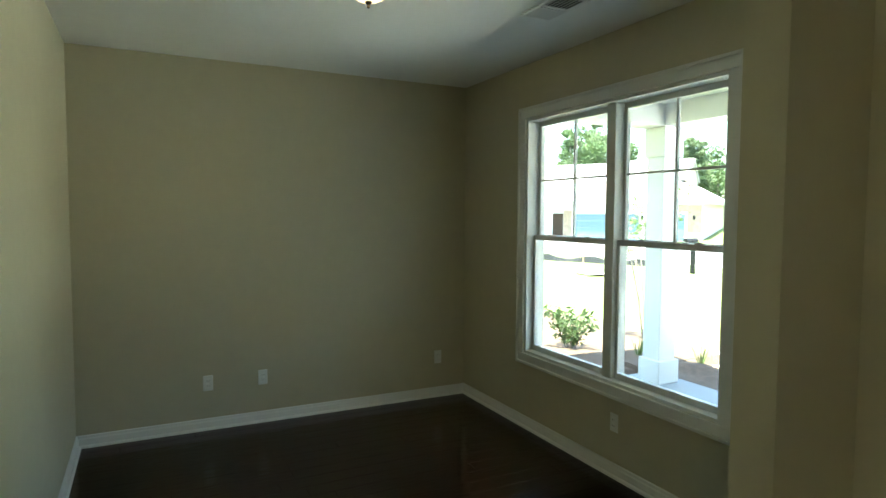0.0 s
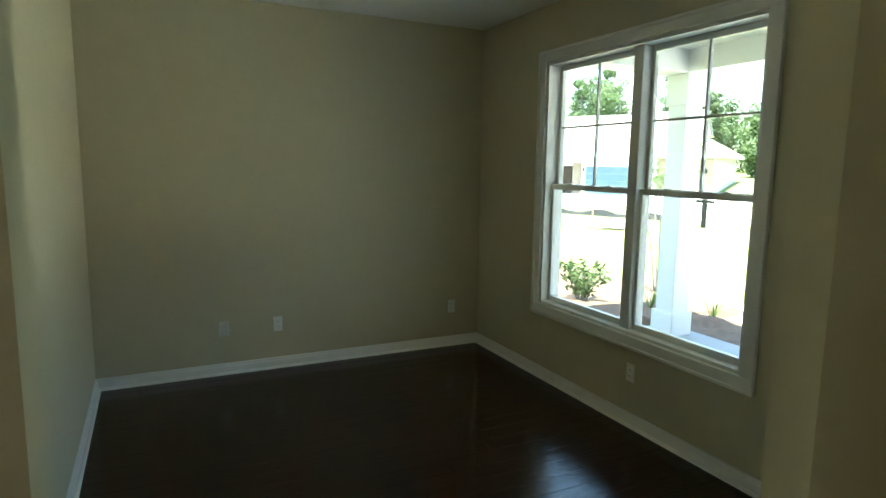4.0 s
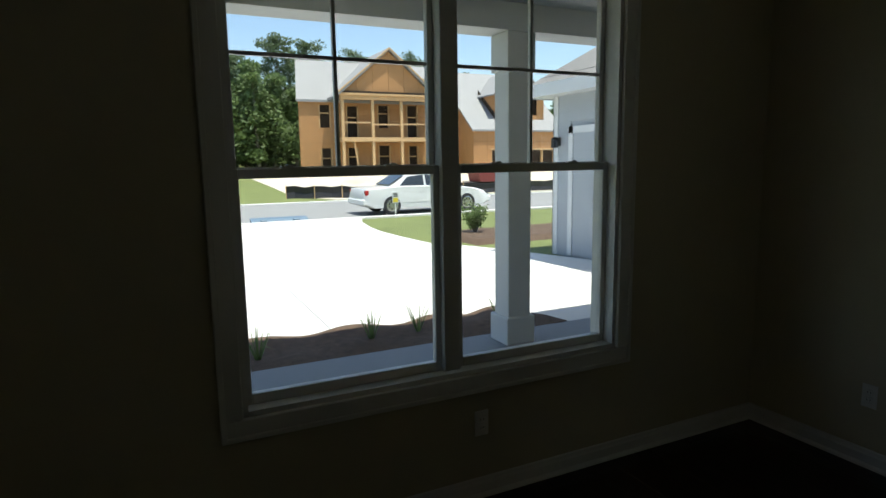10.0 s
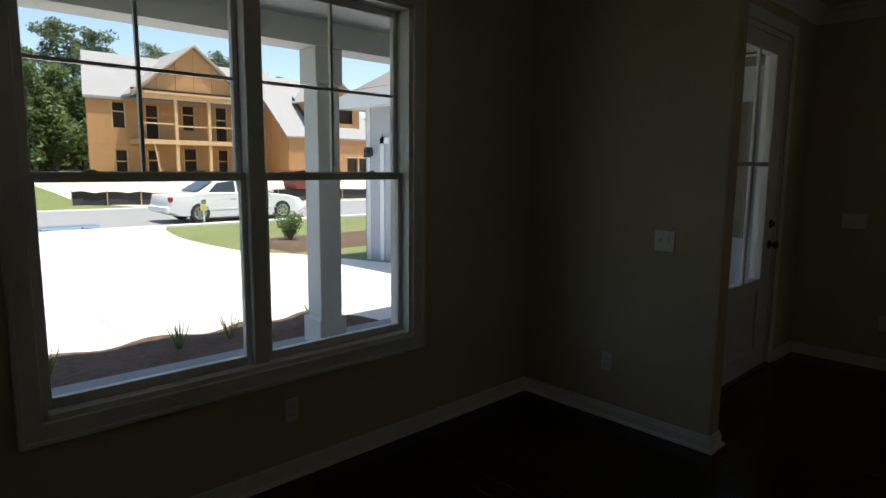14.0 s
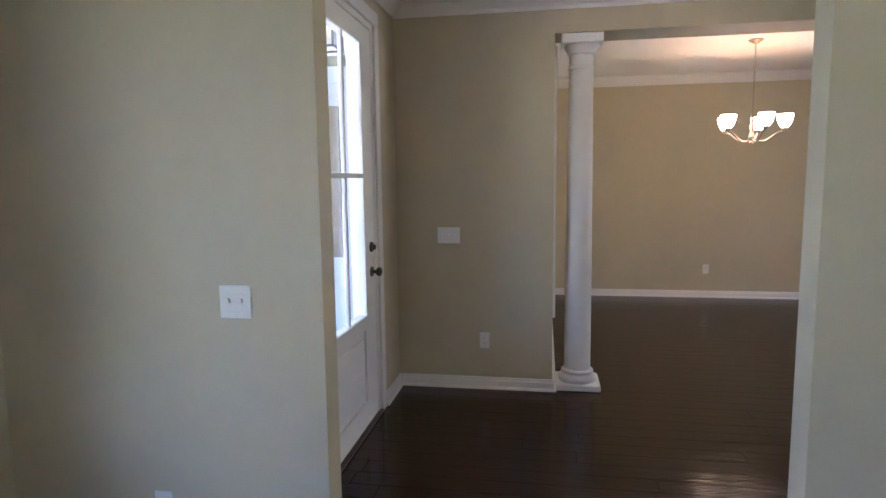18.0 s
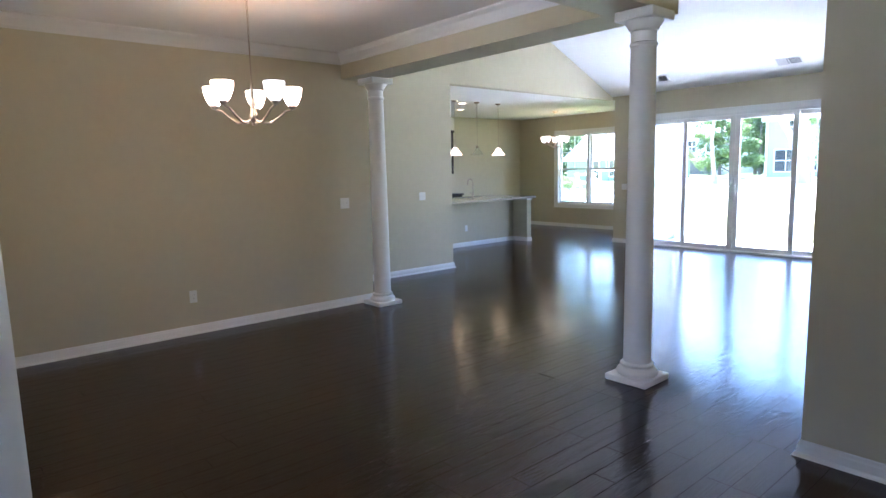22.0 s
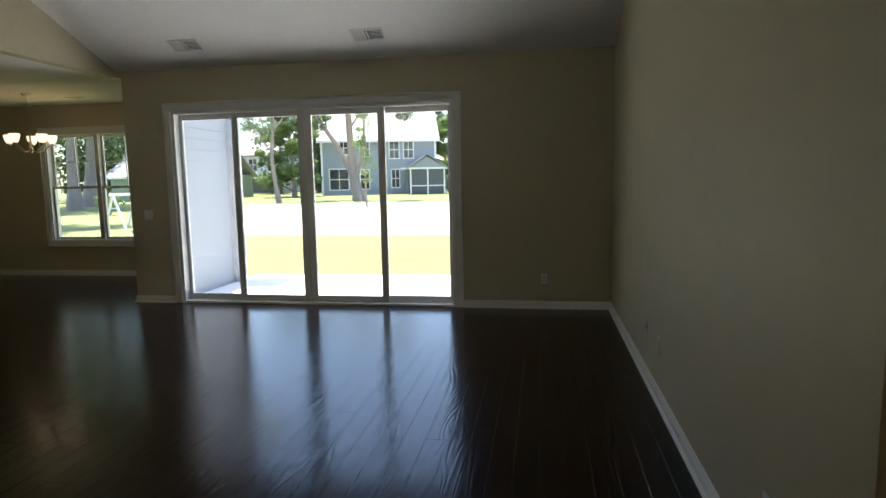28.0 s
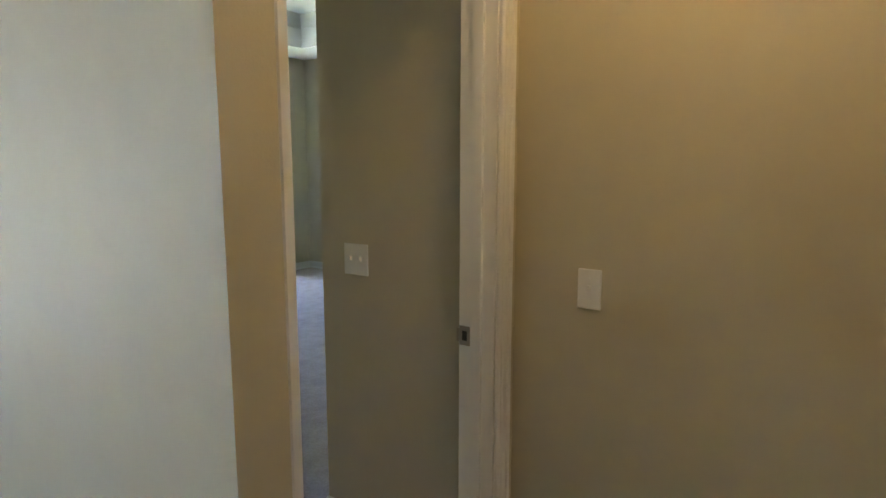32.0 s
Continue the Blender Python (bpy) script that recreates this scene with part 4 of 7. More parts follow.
# ---------------------------------------------------------------- kitchen
def island():
    ob = thing("kitchen_island", "kitchen island with beige painted knee wall and white base trim", "kitchen island")
    ob.location.x = 0.04
    part("knee_wall", boxes((8.72, 8.80, -11.44, -9.30, 0.0, 0.885)), WALL, ob)
    part("end_wing", boxes((8.40, 8.80, -9.30, -9.18, 0.0, 0.885)), WALL, ob)
    part("end_wing", boxes((8.33, 8.80, -11.56, -11.44, 0.0, 0.885)), WALL, ob)
    part("cabinet_body", boxes((8.80, 9.42, -11.56, -9.18, 0.0, 0.885)), CABINET, ob, "espresso stained cabinet body")
    bm = bmesh.new()
    way = [(8.80, -11.56), (8.33, -11.56), (8.33, -11.44), (8.72, -11.44), (8.72, -9.30), (8.40, -9.30), (8.40, -9.18), (8.80, -9.18)]
    sweep(bm, BASEBOARD, [(x, y) for x, y in way][::-1])
    part("base_trim", bm, TRIM, ob, "white base moulding")
    for y0, x0 in ((-9.24, 8.40), (-11.50, 8.33)):
        part("cap_moulding", boxes((x0 - 0.015, 8.72, y0 - 0.075, y0 + 0.075, 0.845, 0.884), bevel=0.006), TRIM, ob)
    top = thing("countertop", "speckled granite worktop on the kitchen island", "countertop")
    top.location.x = 0.04
    part("slab", boxes((8.24, 9.50, -11.62, -9.10, 0.886, 0.922), bevel=0.006), COUNTER, top)
    tap = thing("kitchen_tap", "gooseneck brushed nickel kitchen tap on the island worktop", "tap", at=pose(9.02, -10.55, 0.922))
    part("base", lathe(bmesh.new(), [(0.028, 0), (0.026, 0.02), (0.017, 0.035), (0.016, 0.10), (0.013, 0.11)], sides=16), NICKEL, tap)
    part("spout", tube(bmesh.new(), [(0, 0, 0.1), (0, 0, 0.28), (0.02, 0, 0.34), (0.07, 0, 0.375), (0.13, 0, 0.36), (0.155, 0, 0.31), (0.158, 0, 0.25)], 0.011, 10), NICKEL, tap, smooth=True)
    part("lever", tube(bmesh.new(), [(0, 0.015, 0.07), (0, 0.05, 0.085), (0, 0.10, 0.12)], [0.009, 0.007, 0.005]), NICKEL, tap)
    sink = thing("sink", "undermount stainless sink in the island worktop", "sink")
    part("rim", boxes((9.10, 9.46, -10.92, -10.20, 0.9225, 0.9235)), BLACK, sink)


island()


def wall_cabinet(y0, y1):
    ob = thing("wall_cabinet", "dark espresso wooden wall cabinet with a crown edge", "cabinet", "wall cabinets")
    part("body", boxes((10.88, 11.2, y0, y1, 1.39, 2.36)), CABINET, ob)
    part("cornice", boxes((10.84, 11.2, y0 - 0.03, y1 + 0.03, 2.34, 2.40), bevel=0.012), CABINET, ob)
    d = part("door", boxes((10.858, 10.88, y0 + 0.004, y0 + 0.07, 1.395, 2.335), (10.858, 10.88, y1 - 0.07, y1 - 0.004, 1.395, 2.335), (10.858, 10.88, y0 + 0.07, y1 - 0.07, 1.395, 1.46), (10.858, 10.88, y0 + 0.07, y1 - 0.07, 2.27, 2.335), (10.868, 10.88, y0 + 0.07, y1 - 0.07, 1.46, 2.27)), CABINET, ob)
    part("handle", tube(bmesh.new(), [(10.86, y0 + 0.04, 1.45), (10.832, y0 + 0.04, 1.46), (10.832, y0 + 0.04, 1.56), (10.86, y0 + 0.04, 1.57)], 0.005), NICKEL, d)


wall_cabinet(-11.70, -11.24)
wall_cabinet(-11.23, -10.62)
wall_cabinet(-10.61, -10.0)


def base_run():
    for y0, y1 in ((-10.92, -10.2), (-10.19, -9.2)):
        ob = thing("base_cabinet", "dark espresso base cabinet along the kitchen wall", "cabinet", "base cabinets")
        part("body", boxes((10.60, 11.2, y0, y1, 0.0, 0.885)), CABINET, ob)
        d = part("door", boxes((10.578, 10.60, y0 + 0.005, y1 - 0.005, 0.12, 0.86), bevel=0.003), CABINET, ob)
        part("handle", tube(bmesh.new(), [(10.58, y0 + 0.05, 0.7), (10.55, y0 + 0.05, 0.71), (10.55, y0 + 0.05, 0.80), (10.58, y0 + 0.05, 0.81)], 0.005), NICKEL, d)
    top = thing("wall_countertop", "speckled granite worktop along the kitchen wall", "countertop")
    part("slab", boxes((10.56, 11.2, -10.92, -9.2, 0.886, 0.922), bevel=0.005), COUNTER, top)
    r = thing("range", "black electric cooker with a low control panel against the wall", "cooker")
    part("body", boxes((10.58, 11.18, -11.70, -10.94, 0.0, 0.90), bevel=0.005), BLACK, r)
    part("hob", boxes((10.54, 11.16, -11.71, -10.93, 0.90, 0.935), bevel=0.005), BLACK, r)
    part("control_panel", boxes((11.06, 11.18, -11.70, -10.94, 0.935, 1.04), bevel=0.008), BLACK, r)
    part("oven_door", boxes((10.55, 10.58, -11.68, -10.96, 0.2, 0.78), bevel=0.005), BLACK, r)
    part("oven_handle", tube(bmesh.new(), [(10.52, -11.62, 0.74), (10.52, -11.02, 0.74)], 0.01), CHROME, r)


base_run()
setting("crown_bedroom", sweep(bmesh.new(), [(o * 1.2, h * 1.2 + 3.1) for o, h in CROWN], [(-3.3, REAR + 0.6), (-3.3, -8.4), (0.5, -8.4), (0.5, REAR + 0.6), (-3.3, REAR + 0.6)]), TRIM, "white crown moulding in the tray ceiling", "moulding")


# ---------------------------------------------------------------- outdoors: porch side and garage wing
def lap_siding(bm, axis, at, out, u0, u1, z0, z1, holes=(), step=0.15):
    """Overlapping boards on a wall face; at: the face, out: +1 or -1, the way they stand off it."""
    n = max(1, round((z1 - z0) / step))
    h = (z1 - z0) / n
    for k in range(n):
        za, zb = z0 + k * h, z0 + (k + 1) * h
        spans = [(u0, u1)]
        for a, b, c, d in holes:
            if c < zb - 0.01 and d > za + 0.01:
                spans = [s for p, q in spans for s in ((p, min(q, a)), (max(p, b), q)) if s[1] - s[0] > 0.01]
        for p, q in spans:
            prof = [(0, za), (0.016, za), (0.004, zb), (0, zb)]
            if axis == "x":
                r0, r1 = ([bm.verts.new((at + out * d, u, z)) for d, z in prof] for u in (p, q))
            else:
                r0, r1 = ([bm.verts.new((u, at + out * d, z)) for d, z in prof] for u in (p, q))
            for i in range(4):
                bm.faces.new((r0[i], r0[(i + 1) % 4], r1[(i + 1) % 4], r1[i]))
            bm.faces.new(r0[::-1])
            bm.faces.new(r1)
    return bm


def hip_roof(bm, x0, x1, y0, y1, z, rise, t=0.14, over=0.4):
    x0, x1, y0, y1 = x0 - over, x1 + over, y0 - over, y1 + over
    r = min(x1 - x0, y1 - y0) / 2
    if x1 - x0 > y1 - y0:
        a, b = (x0 + r, (y0 + y1) / 2), (x1 - r, (y0 + y1) / 2)
    else:
        a, b = ((x0 + x1) / 2, y0 + r), ((x0 + x1) / 2, y1 - r)
    c = [bm.verts.new((x, y, z + t)) for x, y in ((x0, y0), (x1, y0), (x1, y1), (x0, y1))]
    d = [bm.verts.new((x, y, z)) for x, y in ((x0, y0), (x1, y0), (x1, y1), (x0, y1))]
    p, q = bm.verts.new((*a, z + t + rise)), bm.verts.new((*b, z + t + rise))
    if x1 - x0 > y1 - y0:
        tops = [(c[0], c[1], q, p), (c[1], c[2], q), (c[2], c[3], p, q), (c[3], c[0], p)]
    else:
        tops = [(c[0], c[1], p), (c[1], c[2], q, p), (c[2], c[3], q), (c[3], c[0], p, q)]
    for f in tops:
        bm.faces.new(f)
    for i in range(4):
        bm.faces.new((d[i], d[(i + 1) % 4], c[(i + 1) % 4], c[i]))
    bm.faces.new(d[::-1])
    return bm


def gable_roof(bm, x0, x1, y0, y1, z, rise, ridge="x", t=0.18, over=0.4):
    if ridge == "x":
        m = (y0 + y1) / 2
        s = rise / (m - y0)
        prism(bm, [(y0 - over, z - s * over), (m, z + rise), (y1 + over, z - s * over), (y1 + over, z - s * over + t), (m, z + rise + t), (y0 - over, z - s * over + t)], "x", x0 - over, x1 + over)
    else:
        m = (x0 + x1) / 2
        s = rise / (m - x0)
        prism(bm, [(x0 - over, z - s * over), (m, z + rise), (x1 + over, z - s * over), (x1 + over, z - s * over + t), (m, z + rise + t), (x0 - over, z - s * over + t)], "y", y0 - over, y1 + over)
    return bm


def far_window(parent, x0, x1, z0, z1, y, out, trim=TRIM, glass=None, cross=True, axis="y"):
    """A window on a far house's face at y that looks the way out."""
    def bx(p, q, d0, d1, r, s):
        a, b = sorted((y + out * d0, y + out * d1))
        return (p, q, a, b, r, s) if axis == "y" else (a, b, p, q, r, s)

    w = 0.09
    ob = part("window", boxes(bx(x0 - w, x1 + w, 0, 0.05, z1, z1 + w), bx(x0 - w, x1 + w, 0, 0.06, z0 - w, z0), bx(x0 - w, x0, 0, 0.05, z0, z1), bx(x1, x1 + w, 0, 0.05, z0, z1)), trim, parent)
    part("pane", boxes(bx(x0, x1, 0.005, 0.015, z0, z1)), glass or CARGLASS, ob)
    if cross:
        part("sash_bar", boxes(bx(x0, x1, 0.01, 0.035, (z0 + z1) / 2 - 0.03, (z0 + z1) / 2 + 0.03), bx((x0 + x1) / 2 - 0.025, (x0 + x1) / 2 + 0.025, 0.01, 0.03, z0, z1)), trim, ob)


def garage_wing():
    ob = thing("garage_wing", "grey sided garage wing with white corner boards and shingled roof", "garage")
    X, y1, z0, z1 = 3.84, 7.06, -0.3, 2.62
    part("wall", boxes((X, 10.4, 1.95, y1, z0, z1), (X, X + 0.2, DF + 0.16, 1.95, z0, z1)), GARSIDE, ob)
    part("siding", lap_siding(bmesh.new(), "x", X, -1, DF + 0.17, y1 - 0.12, z0, z1, [(0.22, 1.18, 0.62, 2.12), (5.66, 6.58, -0.3, 2.03)]), GARSIDE, ob)
    part("corner_board", boxes((X - 0.022, X, y1 - 0.12, y1 + 0.02, z0, z1), (X - 0.022, X + 0.1, y1, y1 + 0.022, z0, z1)), SIDING, ob, "white corner board")
    part("soffit", boxes((X - 0.42, 10.8, 2.0, y1 + 0.42, z1, z1 + 0.03)), SIDING, ob)
    part("fascia", boxes((X - 0.44, X - 0.41, 1.9, y1 + 0.44, z1 - 0.02, z1 + 0.20), (X - 0.44, 10.8, y1 + 0.41, y1 + 0.44, z1 - 0.02, z1 + 0.20)), SIDING, ob, "white fascia board")
    part("roof", hip_roof(bmesh.new(), X - 0.02, 10.4, 2.0, y1, z1 + 0.06, 2.1, t=0.12), SHINGLE, ob, "grey shingled hip roof")
    bm = bmesh.new()
    for k in range(14):
        f = k / 14
        box(bm, X - 0.43 + f * 3.2, X - 0.425 + f * 3.2 + 0.03, 1.7 + f * 2.8, y1 + 0.4 - f * 2.8, z1 + 0.175 + f * 2.06, z1 + 0.20 + f * 2.06)
    part("shingle_course", bm, SHINGLE, ob)
    part("door", boxes((X - 0.03, X, 5.76, 6.48, -0.24, 1.94), bevel=0.004), GARSIDE, ob, "grey panelled side door")
    part("door_casing", boxes((X - 0.045, X, 5.64, 5.76, -0.26, 2.06), (X - 0.045, X, 6.48, 6.60, -0.26, 2.06), (X - 0.045, X, 5.64, 6.60, 1.94, 2.06)), SIDING, ob)
    part("door_knob", tube(bmesh.new(), [(X - 0.03, 5.84, 0.78), (X - 0.09, 5.84, 0.78)], 0.03), BRONZE, ob)
    part("window_casing", boxes((X - 0.045, X, 0.24, 0.34, 0.64, 2.10), (X - 0.045, X, 1.06, 1.16, 0.64, 2.10), (X - 0.045, X, 0.34, 1.06, 2.0, 2.10), (X - 0.045, X, 0.34, 1.06, 0.64, 0.74)), SIDING, ob)
    part("pane", boxes((X - 0.012, X - 0.006, 0.34, 1.06, 0.74, 2.0)), CARGLASS, ob)
    part("sash_bar", boxes((X - 0.03, X - 0.012, 0.34, 1.06, 1.35, 1.39)), SIDING, ob)
    sh = part("shutter", boxes((X - 0.04, X - 0.018, -0.02, 0.20, 0.76, 2.24), bevel=0.004), BRONZE, ob, "dark grey shutter")
    part("slat", boxes(*[(X - 0.046, X - 0.04, 0.01, 0.17, 0.80 + 0.05 * k, 0.83 + 0.05 * k) for k in range(28)]), BRONZE, sh)
    lan = thing("wall_lantern", "black outdoor wall lantern beside the garage corner", "lantern", at=pose(X - 0.018, 6.90, 1.80) @ Matrix.Scale(0.68, 4))
    part("backplate", boxes((-0.02, 0, -0.06, 0.06, -0.12, 0.12), bevel=0.005), BLACK, lan)
    part("arm", tube(bmesh.new(), [(-0.02, 0, 0.06), (-0.10, 0, 0.12), (-0.16, 0, 0.10)], 0.012), BLACK, lan)
    part("cap", lathe(bmesh.new(), [(0.10, 0.05), (0.11, 0.055), (0.05, 0.11), (0.015, 0.13)], -0.16, 0, 8), BLACK, lan)
    part("cage", boxes(*[(-0.16 + 0.06 * sx - 0.006, -0.16 + 0.06 * sx + 0.006, 0.06 * sy - 0.006, 0.06 * sy + 0.006, -0.14, 0.05) for sx in (-1, 1) for sy in (-1, 1)], (-0.235, -0.085, -0.075, 0.075, -0.16, -0.14)), BLACK, lan)
    part("glass", boxes((-0.215, -0.105, -0.055, 0.055, -0.14, 0.05)), CARGLASS, lan)


garage_wing()


def porch_lantern():
    ob = thing("porch_lantern", "dark metal box lantern on the porch ceiling", "lantern", at=pose(2.62, -0.33, 2.72))
    part("canopy", boxes((-0.13, 0.13, -0.13, 0.13, -0.03, 0), bevel=0.006), BRONZE, ob)
    bars = [(0.11 * sx - 0.007, 0.11 * sx + 0.007, 0.11 * sy - 0.007, 0.11 * sy + 0.007, -0.2, -0.03) for sx in (-1, 1) for sy in (-1, 1)]
    part("cage", boxes(*bars, (-0.117, 0.117, -0.117, -0.103, -0.21, -0.195), (-0.117, 0.117, 0.103, 0.117, -0.21, -0.195), (-0.117, -0.103, -0.117, 0.117, -0.21, -0.195), (0.103, 0.117, -0.117, 0.117, -0.21, -0.195)), BRONZE, ob)
    part("glass", boxes((-0.10, 0.10, -0.10, 0.10, -0.19, -0.03)), SIDING, ob, "frosted glass")


porch_lantern()
setting("porch_beam_side", boxes((-3.635, -3.335, 0.16, 2.015, 2.51, 2.95)), SIDING, "white boxed porch beam", "beam")
_bm = lap_siding(bmesh.new(), "x", 6.83, -1, -14.56, REAR - 0.16, -0.2, H + 0.1)
lap_siding(_bm, "y", -14.56, -1, 6.9, 11.36, -0.2, H + 0.1, [(8.05, 10.02, 0.48, 2.39)])
_bm2 = lap_siding(bmesh.new(), "y", DF + 0.16, 1, 2.52, 3.82, -0.2, 2.72, [(2.63, 3.71, 0.48, 2.45)])
lap_siding(_bm2, "x", 2.503, 1, DF + 0.18, F + 0.16, -0.2, 2.72)
setting("siding_entry", _bm2, GARSIDE, "grey horizontal lap siding beside the front door", "siding")
setting("corner_board", boxes((6.69, 6.83, -14.70, -14.50, -0.2, H + 0.1), bevel=0.004), SIDING, "white corner board of the house", "trim")
setting("siding_breakfast", _bm, GARSIDE, "grey horizontal lap siding", "siding")
setting("siding_rear", lap_siding(bmesh.new(), "y", REAR - 0.16, -1, -4.0, 2.87, -0.2, H + 0.1, [(-3.33, -1.33, 0.48, 2.45)]), GARSIDE, "grey horizontal lap siding", "siding")
# Out-of-view overhang, added to stop sun reaching the breakfast floor
setting("added_breakfast_eave", boxes((6.3, 11.7, -15.4, -14.58, 2.72, 2.80)), SIDING, "unseen white soffit added to keep sun out of the breakfast corner", "soffit")
# Unseen eave, its depth chosen to shade the floor behind the sliding door
setting("deepened_rear_eave", boxes((-4.4, 6.29, -13.3, -12.6, 2.72, 2.80)), SIDING, "white rear soffit, unseen, deepened to keep sun off the floor", "soffit")


# ---------------------------------------------------------------- beds, lawn patches
def bumpy(name, rows, lift, material, label, category, nx=26, amp=0.05, seed=1, cell=1.3):
    bm = bmesh.new()
    rings = []
    for i, (y, x0, x1) in enumerate(rows):
        ring = []
        for k in range(nx + 1):
            x = x0 + (x1 - x0) * k / nx
            edge = i in (0, len(rows) - 1) or k in (0, nx)
            yy = y + 0.10 * noise.noise(Vector((x * 1.7, seed, 0))) * (i > 0)
            ring.append(bm.verts.new((x, yy, land(x, y) + (-0.05 if edge else lift + amp * noise.noise(Vector((x * cell, y * cell, seed)))))))
        rings.append(ring)
    for r0, r1 in zip(rings, rings[1:]):
        for k in range(nx):
            bm.faces.new((r0[k], r0[k + 1], r1[k + 1], r1[k]))
    return setting(name, bm, material, label, category, smooth=True)


bumpy("mulch_bed_porch", [(2.42 + 0.1 * i, -4.5, 0.72) for i in range(12)], 0.12, MULCH, "brown pine-straw mulch bed along the porch", "mulch bed", nx=60, amp=0.07, cell=2.2)
bumpy("mulch_bed_corner", [(0.4 + 0.33 * i, -8.5, -4.0) for i in range(13)], 0.12, MULCH, "brown pine-straw mulch bed round the corner of the house", "mulch bed", nx=30, seed=3)
bumpy("mulch_bed_garage", [(8.9 + 0.3 * i, 3.2, 7.5) for i in range(10)], 0.10, MULCH, "brown mulch bed by the garage", "mulch bed", nx=24, seed=5)
slab_over("neighbour_drive", [(26.8, -10.2, -2.8), (30, -9.9, -3.4), (34, -9.6, -3.6), (38, -9.4, -3.7)], 0.03, CONCRETE, "concrete driveway of the house opposite", "driveway")
slab_over("pavement_far", [(28.3, -200, -10.4), (29.4, -200, -10.4)], 0.03, CONCRETE, "concrete pavement across the street", "pavement")
slab_over("building_plot", [(27.6, 5.5, 60), (30, 3.8, 60), (34, 3.5, 60), (39, 3.0, 60), (52, 3.0, 60)], 0.02, SOIL, "bare sandy building plot", "ground")
slab_over("rear_soil", [(-44.5, -60, 22.0), (-38, -60, 19.0), (-30, -60, 15.5), (-23.2, -60, 13.5)], 0.012, SOIL, "bare sandy strip behind the lawn", "ground")
slab_over("rear_dry_lawn", [(-23.2, -60, 13.5), (-19, -60, 12.8), (-15.3, -60, 12.2)], 0.008, DRYLAWN, "yellowish lawn behind the patio", "lawn")


def leaves(rng, spots, size, n, spread, flat=0.6):
    """Small pointed leaf quads scattered round the spots (x, y, z, radius)."""
    verts, faces = [], []
    for x, y, z, r in spots:
        for _ in range(n):
            while True:
                d = Vector((rng.uniform(-1, 1), rng.uniform(-1, 1), rng.uniform(-1, 1)))
                if d.length < 1:
                    break
            p = Vector((x, y, z)) + Vector((d.x, d.y, d.z * flat)) * r * spread
            a = Vector((rng.uniform(-1, 1), rng.uniform(-1, 1), rng.uniform(-0.6, 0.8))).normalized()
            b = a.cross(Vector((rng.uniform(-1, 1), rng.uniform(-1, 1), rng.uniform(-1, 1)))).normalized()
            s = size * rng.uniform(0.6, 1.3)
            k = len(verts)
            verts += [p - a * s, p + b * s * 0.45, p + a * s, p - b * s * 0.45]
            faces.append((k, k + 1, k + 2, k + 3))
    me = bpy.data.meshes.new("leaves")
    me.from_pydata([tuple(v) for v in verts], [], faces)
    return me


def tree(kind, x, y, height, crown, seed, label, leaf=LEAF, trunk_r=0.16, first=0.35, limbs=9, per=90, size=0.16, lean=0.0, z=None, name="tree", knob=0.3):
    """A tapered trunk, limbs and a crown of many small leaves in uneven clumps."""
    rng = random.Random(seed)
    ob = thing(name, label, kind, at=pose(x, y, land(x, y) - 0.05 if z is None else z))
    bm = bmesh.new()
    top = Vector((lean * height, 0, height))
    path = [Vector((lean * height * f ** 1.5 + 0.04 * height * math.sin(3 * f + seed) * 0.3, 0.02 * height * math.sin(4 * f + seed), height * f * 0.93)) for f in (0, 0.1, 0.25, 0.4, 0.55, 0.7, 0.85, 1)]
    tube(bm, path, [trunk_r * (1.35 if i == 0 else 1 - 0.86 * i / 7) for i in range(8)], 9)
    spots = []
    for i in range(limbs):
        f = first + (1 - first) * (i + rng.random() * 0.6) / limbs
        base = path[0].lerp(path[-1], 0) if f < 0 else path[min(6, int(f * 7))].lerp(path[min(7, int(f * 7) + 1)], f * 7 - int(f * 7))
        a = i * 2.4 + rng.random()
        reach = crown * (1.0 - 0.55 * ((f - first) / (1 - first)) ** 1.5) * rng.uniform(0.65, 1.1)
        tip = base + Vector((math.cos(a) * reach, math.sin(a) * reach, reach * rng.uniform(0.15, 0.6)))
        mid = base.lerp(tip, 0.5) + Vector((0, 0, 0.12 * reach))
        tube(bm, [base, mid, tip], [trunk_r * 0.42 * (1.1 - f), trunk_r * 0.26 * (1.1 - f) + 0.008, 0.008], 6)
        for g in (0.55, 0.8, 1.0):
            c = base.lerp(tip, g) + Vector((rng.uniform(-1, 1), rng.uniform(-1, 1), rng.uniform(-0.2, 0.6))) * reach * 0.16
            spots.append((*c, crown * knob * rng.uniform(0.6, 1.15)))
    spots.append((*path[-1], crown * knob))
    part("trunk", bm, BARK, ob, smooth=True)
    me = leaves(rng, spots, size, per, 1.0)
    me.materials.append(leaf)
    cr = new("crown", me)
    cr.parent = ob
    return ob


